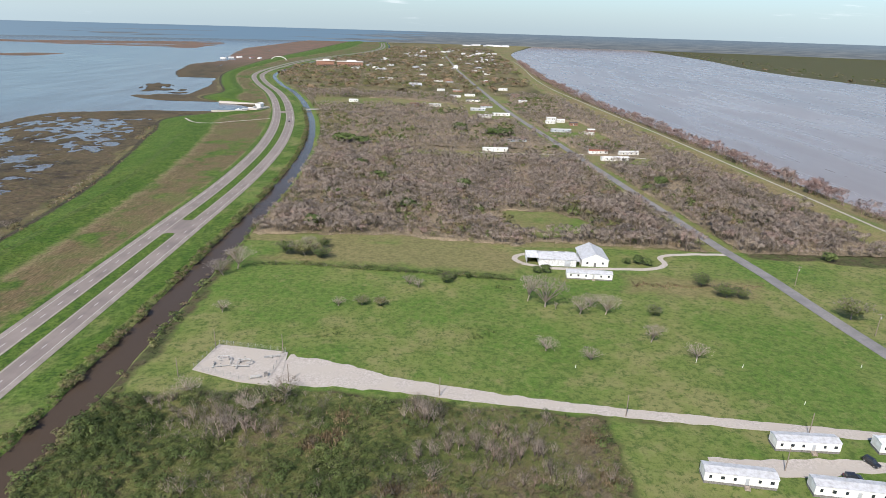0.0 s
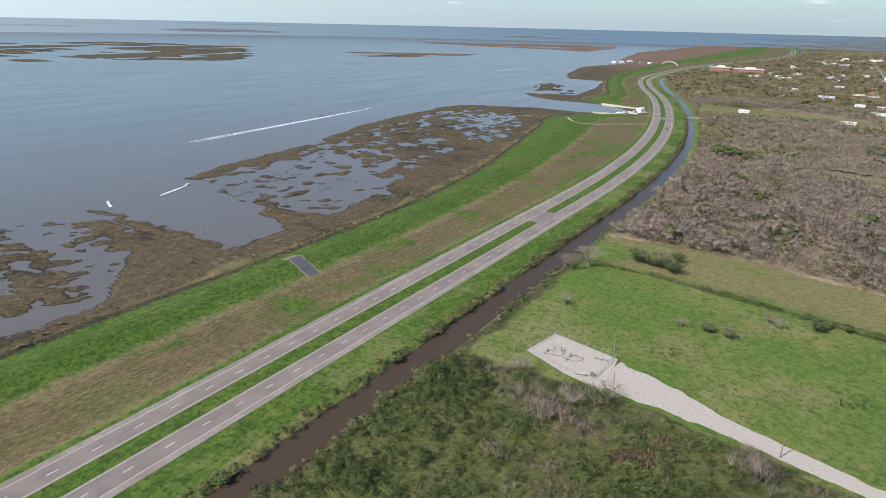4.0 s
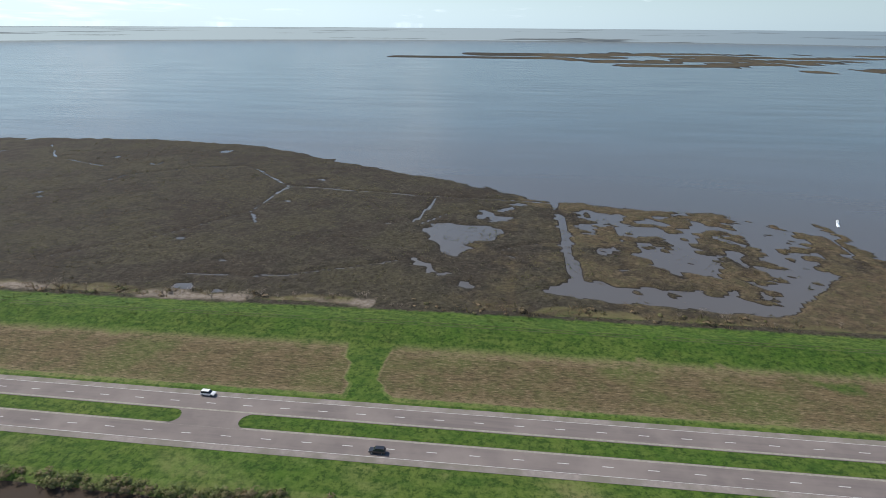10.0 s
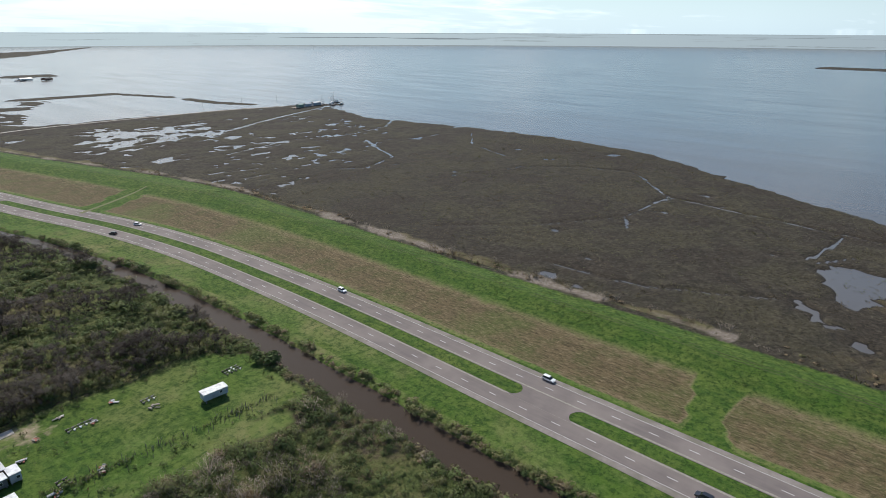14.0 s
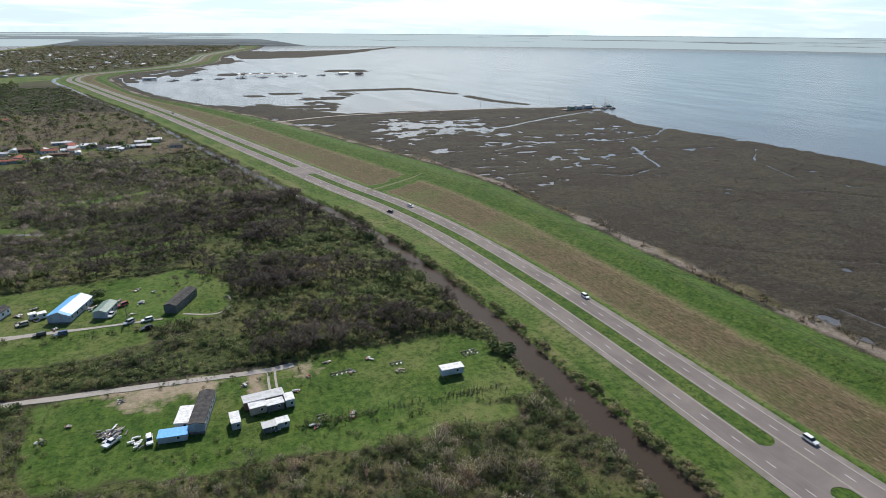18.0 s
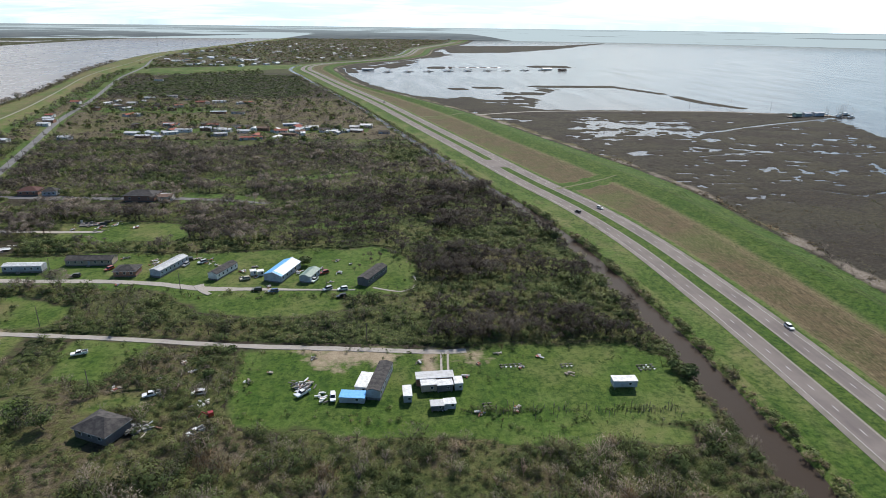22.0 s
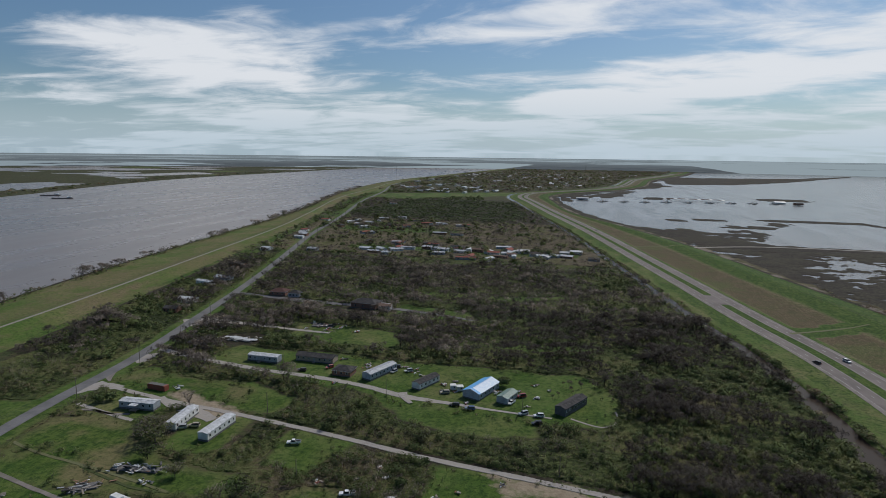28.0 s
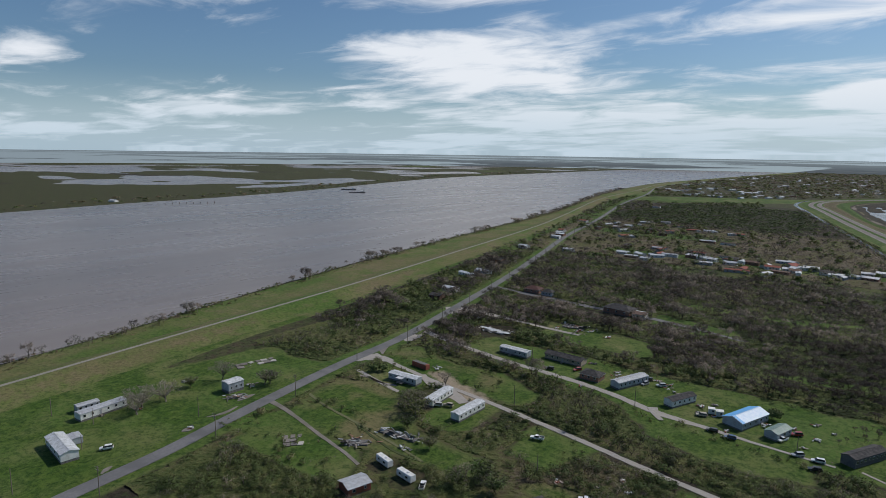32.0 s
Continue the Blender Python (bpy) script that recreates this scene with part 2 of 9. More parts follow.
    def zone(name, soft=1.0, k=1.0):
        return span(nt, calc(nt, "ADD", attr(nt, name), calc(nt, "MULTIPLY", wob, k)), -soft, soft)

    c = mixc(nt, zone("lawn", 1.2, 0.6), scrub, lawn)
    c = mixc(nt, calc(nt, "MULTIPLY", zone("dry", 4.0, 2.0), 0.75), c, dry)
    c = mixc(nt, zone("tan", 3.5, 2.2), c, tan)
    c = mixc(nt, zone("lush", 2.5, 1.6), c, lush)
    c = mixc(nt, zone("marsh", 1.2, 0.8), c, marsh)
    c = mixc(nt, zone("wrack", 1.5, 0.9), c, mixc(nt, span(nt, fine, 0.40, 0.60), (0.24, 0.205, 0.17), (0.14, 0.115, 0.09)))
    c = mixc(nt, zone("red", 20.0, 4.0), c, mixc(nt, span(nt, broad, 0.42, 0.58), (0.142, 0.088, 0.066), (0.100, 0.078, 0.056)))
    c = mixc(nt, zone("dirt", 1.6, 2.2), c, dirt)
    nt.links.new(c, b.inputs["Base Color"])
    bump(nt, b, calc(nt, "ADD", fine, calc(nt, "MULTIPLY", mid, 1.5)), 0.9, 0.35)
    return m


def mat_water(name, c1, c2, rough, wave, height, big=0.004, spec=0.5, silt=None):
    m, nt, b = mat_base(name, rough, 0, spec)
    b.inputs["IOR"].default_value = 1.33
    f = tex_noise(nt, big, 4, 0.55, (1, 0.35, 1))
    c = mixc(nt, span(nt, f, 0.38, 0.62), c1, c2)
    # wind lanes: long streaks of rougher and smoother water
    s = tex_noise(nt, 1.0, 6, 0.62, (0.030, 0.0045, 1), 0.1)
    c = mixc(nt, span(nt, s, 0.42, 0.62, 0, 0.16), c, tuple(v * 0.72 for v in c1))
    if silt:
        c = mixc(nt, span(nt, calc(nt, "ADD", attr(nt, "shallow"), calc(nt, "MULTIPLY", calc(nt, "SUBTRACT", f, 0.5), 0.9)), 0.25, 1.05), c, silt)
    nt.links.new(c, b.inputs["Base Color"])
    nt.links.new(span(nt, s, 0.40, 0.62, rough * 0.94, rough * 1.10), b.inputs["Roughness"])
    w = tex_noise(nt, wave, 3, 0.55, (1.0, 0.6, 1), 0.5)
    bump(nt, b, w, height, 0.25)
    return m


def mat_leaf(name, cols, rough=0.8, glow=0.0, gaps=0.0):
    """Foliage and twigs: a tone for each plant by the stored tint, and one for each leaf."""
    m, nt, b = mat_base(name, rough, 0, 0.2)
    ramp = nt.nodes.new("ShaderNodeValToRGB")
    els = ramp.color_ramp.elements
    while len(els) < len(cols):
        els.new(0.5)
    for i, c in enumerate(cols):
        els[i].position, els[i].color = i / (len(cols) - 1), (*c, 1)
    nt.links.new(attr(nt, "tint"), ramp.inputs[0])
    g = nt.nodes.new("ShaderNodeNewGeometry")
    v = span(nt, g.outputs["Random Per Island"], 0, 1, 0.86, 1.13)
    h = nt.nodes.new("ShaderNodeHueSaturation")
    nt.links.new(ramp.outputs[0], h.inputs["Color"])
    nt.links.new(v, h.inputs["Value"])
    nt.links.new(h.outputs[0], b.inputs["Base Color"])
    if glow:
        tr = nt.nodes.new("ShaderNodeBsdfTranslucent")
        nt.links.new(h.outputs[0], tr.inputs["Color"])
        mx = nt.nodes.new("ShaderNodeMixShader")
        mx.inputs[0].default_value = glow
        nt.links.new(b.outputs[0], mx.inputs[1])
        nt.links.new(tr.outputs[0], mx.inputs[2])
        last = mx.outputs[0]
        if gaps:
            # fine twigs with air between them
            net = span(nt, tex_noise(nt, 4.0, 3, 0.7), 0.49 + gaps * 0.1, 0.52 + gaps * 0.1)
            air = nt.nodes.new("ShaderNodeBsdfTransparent")
            both = nt.nodes.new("ShaderNodeMixShader")
            nt.links.new(net, both.inputs[0])
            nt.links.new(air.outputs[0], both.inputs[1])
            nt.links.new(last, both.inputs[2])
            last = both.outputs[0]
        nt.links.new(last, nt.nodes["Material Output"].inputs["Surface"])
    return m


GROUND = mat_ground()
TRACK = mat_noise("tyre_worn_grass", (0.040, 0.060, 0.018), (0.075, 0.085, 0.03), 0.9, 0.95)
BAY = mat_water("bay_water", (0.088, 0.099, 0.098), (0.101, 0.111, 0.108), 0.22, 0.35, 0.14, spec=0.42, silt=(0.100, 0.092, 0.085))
RIVER = mat_water("river_water_silty", (0.172, 0.141, 0.124), (0.206, 0.170, 0.150), 0.28, 0.30, 0.13, spec=0.38)
CANAL = mat_water("canal_water_brown", (0.047, 0.035, 0.026), (0.057, 0.042, 0.031), 0.20, 0.6, 0.2, spec=0.10)
CONCRETE = mat_noise("concrete_pavement_worn", (0.166, 0.140, 0.130), (0.136, 0.116, 0.110), 0.5, 0.9, c3=(0.194, 0.165, 0.152), big=0.05, stretch=(1, 0.06, 1))
SHOULDER = mat_noise("shoulder_pavement", (0.195, 0.170, 0.155), (0.25, 0.22, 0.20), 0.7, 0.95, c3=(0.16, 0.145, 0.12), big=0.1)
KERB = mat_noise("worn_kerb_concrete", (0.30, 0.275, 0.24), (0.20, 0.19, 0.15), 0.9, 0.95)
WORN = mat_noise("worn_grassy_track", (0.150, 0.145, 0.075), (0.110, 0.120, 0.050), 0.9, 0.95)
ASPHALT = mat_noise("asphalt_grey", (0.150, 0.146, 0.148), (0.190, 0.184, 0.184), 0.8, 0.9, c3=(0.125, 0.122, 0.124), big=0.08)
GRAVEL = mat_noise("gravel_shell_pale", (0.385, 0.355, 0.325), (0.27, 0.245, 0.22), 1.3, 0.95, c3=(0.33, 0.30, 0.265), big=0.12, bumpy=0.3)
PAINT_WHITE = mat_noise("road_paint_white", (0.50, 0.49, 0.47), (0.34, 0.33, 0.31), 1.5, 0.8)
TWIG_TONES = [(0.046, 0.040, 0.036), (0.096, 0.084, 0.075), (0.240, 0.204, 0.175), (0.345, 0.292, 0.248), (0.330, 0.232, 0.205)]
TWIG = mat_leaf("bare_twigs", TWIG_TONES, glow=0.30)
SPRAY = mat_leaf("fine_twig_sprays", TWIG_TONES, glow=0.40, gaps=0.2)
LEAF_TONES = [(0.058, 0.084, 0.028), (0.098, 0.134, 0.044), (0.148, 0.154, 0.062), (0.140, 0.108, 0.066), (0.290, 0.215, 0.135)]
LEAF = mat_leaf("scrub_leaves", LEAF_TONES, glow=0.20)
LEAF_SPRAY = mat_leaf("scrub_leaf_sprays", LEAF_TONES, glow=0.22, gaps=-0.60)


def mat_brush():
    """Tangled low growth seen from above: green, olive, brown and dry tones in patches, leaf by leaf light and dark,
    with the shade of the gaps painted in.
    """
    m, nt, b = mat_base("tangled_brush", 0.9, 0, 0.12)
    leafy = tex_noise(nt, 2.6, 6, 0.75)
    clump = tex_noise(nt, 0.55, 6, 0.70)
    tone = calc(nt, "ADD", attr(nt, "tint"), calc(nt, "MULTIPLY", calc(nt, "SUBTRACT", clump, 0.5), 1.1))
    ramp = nt.nodes.new("ShaderNodeValToRGB")
    els = ramp.color_ramp.elements
    cols = [(0.028, 0.038, 0.013), (0.076, 0.100, 0.030), (0.128, 0.132, 0.050), (0.120, 0.098, 0.058), (0.178, 0.146, 0.102), (0.260, 0.205, 0.140)]
    while len(els) < len(cols):
        els.new(0.5)
    for i, c in enumerate(cols):
        els[i].position, els[i].color = i / (len(cols) - 1), (*c, 1)
    nt.links.new(tone, ramp.inputs[0])
    # shade between leaves painted near black, then lit leaves painted paler
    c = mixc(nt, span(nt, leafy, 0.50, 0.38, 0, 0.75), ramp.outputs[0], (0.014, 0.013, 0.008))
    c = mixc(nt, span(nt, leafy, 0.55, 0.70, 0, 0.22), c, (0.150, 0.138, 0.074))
    nt.links.new(c, b.inputs["Base Color"])
    bump(nt, b, leafy, 1.0, 0.5)
    return m


BRUSH = mat_brush()


def mat_metal(name, c1, c2, rough=0.45, ribs=2.2):
    """Ribbed sheet metal, a little stained."""
    m, nt, b = mat_base(name, rough, 0.0, 0.5)
    f = tex_noise(nt, 0.8, 6, 0.65)
    nt.links.new(mixc(nt, span(nt, f, 0.42, 0.68), c1, c2), b.inputs["Base Color"])
    tc = nt.nodes.new("ShaderNodeTexCoord")
    w = nt.nodes.new("ShaderNodeTexWave")
    w.inputs["Scale"].default_value = ribs
    nt.links.new(tc.outputs["Object"], w.inputs["Vector"])
    bump(nt, b, w.outputs["Fac"], 0.4, 0.05)
    return m


WHITE_METAL = mat_metal("white_sheet_metal", (0.62, 0.63, 0.64), (0.36, 0.36, 0.35))
GREY_METAL = mat_metal("grey_sheet_metal", (0.44, 0.45, 0.47), (0.30, 0.30, 0.30))
RUST_METAL = mat_metal("rusted_red_metal", (0.30, 0.075, 0.045), (0.20, 0.09, 0.055), 0.7)
GREEN_METAL = mat_metal("green_roof_metal", (0.14, 0.22, 0.18), (0.22, 0.28, 0.24))
BLUE_TARP = mat_noise("blue_tarpaulin", (0.10, 0.34, 0.68), (0.16, 0.45, 0.76), 1.2, 0.5)
PALE_TARP = mat_noise("pale_blue_tarpaulin", (0.66, 0.74, 0.82), (0.50, 0.62, 0.76), 0.9, 0.5)
DARK_SHINGLE = mat_noise("dark_shingles", (0.030, 0.029, 0.031), (0.060, 0.056, 0.055), 1.6, 0.95, c3=(0.085, 0.078, 0.074), big=0.5)
BROWN_SHINGLE = mat_noise("brown_shingles", (0.16, 0.10, 0.075), (0.22, 0.15, 0.115), 1.6, 0.95, c3=(0.13, 0.085, 0.065), big=0.5)
MAROON_SHINGLE = mat_noise("maroon_shingles", (0.115, 0.050, 0.042), (0.080, 0.045, 0.040), 1.5, 0.9)
RED_SHINGLE = mat_noise("red_roofing", (0.30, 0.095, 0.065), (0.22, 0.08, 0.06), 1.5, 0.9)
SIDING = mat_noise("white_siding", (0.78, 0.78, 0.76), (0.66, 0.66, 0.63), 1.0, 0.7, c3=(0.58, 0.57, 0.53), big=0.4, stretch=(0.3, 0.3, 6))
SIDING_GREY = mat_noise("blue_grey_siding", (0.42, 0.46, 0.50), (0.34, 0.37, 0.40), 1.0, 0.75, c3=(0.30, 0.31, 0.32), big=0.4, stretch=(0.3, 0.3, 6))
SIDING_DARK = mat_noise("dark_siding", (0.10, 0.10, 0.105), (0.15, 0.145, 0.14), 1.0, 0.8)
SIDING_TAN = mat_noise("tan_siding", (0.42, 0.35, 0.27), (0.32, 0.26, 0.20), 1.0, 0.8)
BRICK_WALL = mat_noise("brick_wall_brown", (0.23, 0.12, 0.085), (0.30, 0.17, 0.12), 2.2, 0.9)
SKIRT = mat_noise("dark_skirting", (0.20, 0.19, 0.18), (0.10, 0.095, 0.09), 1.4, 0.9)
WOOD_OLD = mat_noise("weathered_wood", (0.24, 0.20, 0.165), (0.33, 0.285, 0.24), 1.8, 0.9, stretch=(1, 6, 1))
POLE_WOOD = mat_noise("pole_wood", (0.16, 0.13, 0.105), (0.22, 0.18, 0.15), 1.2, 0.9)
BLACK = mat_noise("black_rubber", (0.015, 0.015, 0.016), (0.03, 0.03, 0.03), 3, 0.7)
STEEL = mat_noise("pale_painted_pipe", (0.38, 0.38, 0.37), (0.24, 0.24, 0.23), 2, 0.5)
PIPE_WHITE = mat_noise("white_pipe_paint", (0.66, 0.65, 0.62), (0.46, 0.45, 0.42), 1.5, 0.5)
WIRE = mat_noise("fence_wire", (0.30, 0.31, 0.31), (0.24, 0.24, 0.24), 2, 0.6, 0.4)
CABLE = mat_noise("dark_cable", (0.05, 0.05, 0.05), (0.08, 0.08, 0.08), 2, 0.6)
FOAM = mat_noise("white_wake_foam", (0.82, 0.85, 0.86), (0.55, 0.62, 0.66), 0.5, 0.6)
RIPRAP = mat_noise("pale_broken_concrete", (0.50, 0.47, 0.43), (0.36, 0.33, 0.29), 1.2, 0.95)
WET_DARK = mat_noise("dark_wet_concrete", (0.055, 0.058, 0.062), (0.085, 0.085, 0.085), 0.8, 0.6)
m_glass, nt_glass, b_glass = mat_base("window_glass", 0.08, 0, 0.6)
b_glass.inputs["Base Color"].default_value = (0.025, 0.030, 0.036, 1)
GLASS = m_glass


def mat_car(name, c):
    m, nt, b = mat_base(name, 0.28, 0.1, 0.6)
    nt.links.new(mixc(nt, span(nt, tex_noise(nt, 2.0, 4), 0.4, 0.7, 0, 0.25), c, tuple(v * 0.7 for v in c)), b.inputs["Base Color"])
    b.inputs["Coat Weight"].default_value = 0.4
    return m


CAR = {k: mat_car("car_paint_" + k, c) for k, c in (("white", (0.80, 0.80, 0.79)), ("black", (0.018, 0.018, 0.02)), ("silver", (0.45, 0.46, 0.48)),
                                                       ("red", (0.32, 0.03, 0.025)), ("blue", (0.05, 0.10, 0.22)), ("tan", (0.38, 0.33, 0.25)))}
# ---- the plan: every long line of the place is a curve x(y) ----
def line(*pts, straight=False):
    p = np.array(sorted((b, a) for a, b in pts), float)
    ys, xs = p[:, 0], p[:, 1]
    if straight:
        return lambda y: np.interp(y, ys, xs)
    s = np.gradient(xs, ys)

    def at(y):
        y = np.clip(np.asarray(y, float), ys[0], ys[-1])
        i = np.clip(np.searchsorted(ys, y) - 1, 0, len(ys) - 2)
        h = ys[i + 1] - ys[i]
        t = (y - ys[i]) / h
        return ((2 * t**3 - 3 * t**2 + 1) * xs[i] + (t**3 - 2 * t**2 + t) * h * s[i]
                + (-2 * t**3 + 3 * t**2) * xs[i + 1] + (t**3 - t**2) * h * s[i + 1])
    return at


X_HWY = line((-455, 4900), (-330, 3200), (-455, 1875), (-418, 1443), (-355, 1255), (-291, 1096), (-231, 908), (-185, 716), (-164, 580),
             (-154, 450), (-152, 330), (-150, 120), (-147.6, -80), (-144.8, -240), (-138, -320), (-126, -385), (-107, -453), (-78, -570),
             (-48, -689), (18, -949), (104, -1244), (175, -1500), (222, -1680), (212, -1850), (72, -2071), (-148, -3158), (-370, -4011), (-500, -4900))
X_TOE = line((-700, 4900), (-620, 3100), (-560, 1875), (-500, 1443), (-440, 1255), (-380, 1096), (-350, 960), (-266, 915), (-262, 845), (-320, 800), (-311, 664),
             (-283, 556), (-250, 417), (-236, 300), (-234, 100), (-233, -50), (-229, -160), (-226, -333), (-222, -420), (-205, -510),
             (-174, -612), (-115, -820), (-49, -992), (54, -1223), (120, -1512), (150, -1720), (120, -1880), (0, -2071), (-220, -3158), (-440, -4011), (-600, -4900))
X_ROAD = line((-40, 4900), (20, 2600), (56, 1629), (78, 1257), (100, 916), (130, 631), (146, 476), (156, 380), (161, 331), (167, 289), (171, 245), (175, 207),
              (193, 70), (212, -68), (217, -104), (224, -134), (231, -167), (239, -210), (246, -262), (266, -343), (302, -475), (345, -612),
              (392, -757), (444, -957), (565, -1376), (640, -1713), (752, -2114), (775, -3000), (690, -4900))
X_CREST = line((330, 4900), (270, 2600), (254, 2080), (224, 1242), (240, 980), (260, 667), (266, 542), (273, 424), (276, 355), (301, 150), (328, -82),
               (337, -136), (349, -211), (367, -323), (407, -523), (480, -860), (520, -1000), (640, -1412), (712, -1828), (800, -2269), (812, -3000), (735, -4900))
X_BANK = line((700, 4900), (529, 4095), (342, 3174), (299, 2457), (259, 1445), (270, 920), (292, 679), (300, 503), (310, 406), (342, 150), (377, -95),
              (390, -158), (416, -253), (455, -405), (504, -647), (580, -1044), (734, -1598), (870, -2393), (858, -3200), (800, -4900))
X_FAR = line((1500, 4900), (1424, 4410), (1282, 3103), (1126, 2043), (1170, 1500), (1215, 600), (1240, -336), (1283, -539), (1310, -797), (1400, -1180),
             (1545, -1600), (1650, -2000), (1732, -3200), (1750, -4900))
X_SHORE = line((-1000, 4900), (-930, 3045), (-760, 2300), (-668, 2090), (-705, 1801), (-626, 1490), (-575, 1390), (-488, 1377), (-437, 1180), (-418, 1040), (-500, 1010), (-458, 958), (-325, 949), (-290, 920), (-262, 880), (-290, 840), (-400, 835), (-490, 790), (-502, 760), (-492, 635), (-476, 527), (-440, 429),
               (-434, 376), (-425, 307), (-412, 270), (-365, 262), (-300, 246), (-262, 232), (-260, 190), (-300, 180), (-360, 180), (-397, 189), (-402, 123), (-400, 85), (-414, 45), (-416, 15), (-456, -43), (-508, -140), (-578, -259), (-595, -366), (-585, -491),
               (-555, -657), (-600, -800), (-520, -860), (-220, -885), (-125, -1000), (-40, -1060), (40, -1250), (100, -1500), (130, -1720), (90, -1900), (-40, -2100), (-260, -3158), (-480, -4011), (-640, -4900), straight=True)


def tilt_of(f, y):
    """How much longer a step across the line is than along x."""
    d = (f(y + 2.0) - f(y - 2.0)) / 4.0
    return np.sqrt(1 + d * d)


def lattice(ix, iy, seed):
    h = (ix.astype(np.int64) * 374761393 + iy.astype(np.int64) * 668265263 + seed * 974634777) & 0x7FFFFFFF
    h = ((h ^ (h >> 13)) * 1274126177) & 0x7FFFFFFF
    return ((h ^ (h >> 16)) & 0xFFFF) / 65535.0


def soft_noise(x, y, size, seed=1, octaves=4):
    """Smooth noise about 0, between -1 and 1."""
    x, y = np.asarray(x, float) / size, np.asarray(y, float) / size
    total, amp, norm = 0.0, 1.0, 0.0
    for o in range(octaves):
        ix, iy = np.floor(x), np.floor(y)
        fx, fy = x - ix, y - iy
        fx, fy = fx * fx * (3 - 2 * fx), fy * fy * (3 - 2 * fy)
        a, b = lattice(ix, iy, seed + o), lattice(ix + 1, iy, seed + o)
        c, d = lattice(ix, iy + 1, seed + o), lattice(ix + 1, iy + 1, seed + o)
        total = total + amp * ((a * (1 - fx) + b * fx) * (1 - fy) + (c * (1 - fx) + d * fx) * fy - 0.5) * 2
        norm += amp
        amp *= 0.55
        x, y = x * 2.03 + 17.1, y * 2.03 + 5.7
    return total / norm * 1.4


def inside(x, y, poly):
    """Signed distance to a polygon's edge: above 0 inside."""
    p = np.array(poly, float)
    best = np.full(np.shape(x), 1e9)
    odd = np.zeros(np.shape(x), bool)
    for (ax, ay), (bx, by) in zip(p, np.roll(p, -1, 0)):
        ex, ey = bx - ax, by - ay
        t = np.clip(((x - ax) * ex + (y - ay) * ey) / (ex * ex + ey * ey + 1e-9), 0, 1)
        best = np.minimum(best, np.hypot(x - ax - t * ex, y - ay - t * ey))
        if by != ay:
            odd ^= ((ay > y) != (by > y)) & (x < (bx - ax) * (y - ay) / (by - ay) + ax)
    return np.where(odd, best, -best)


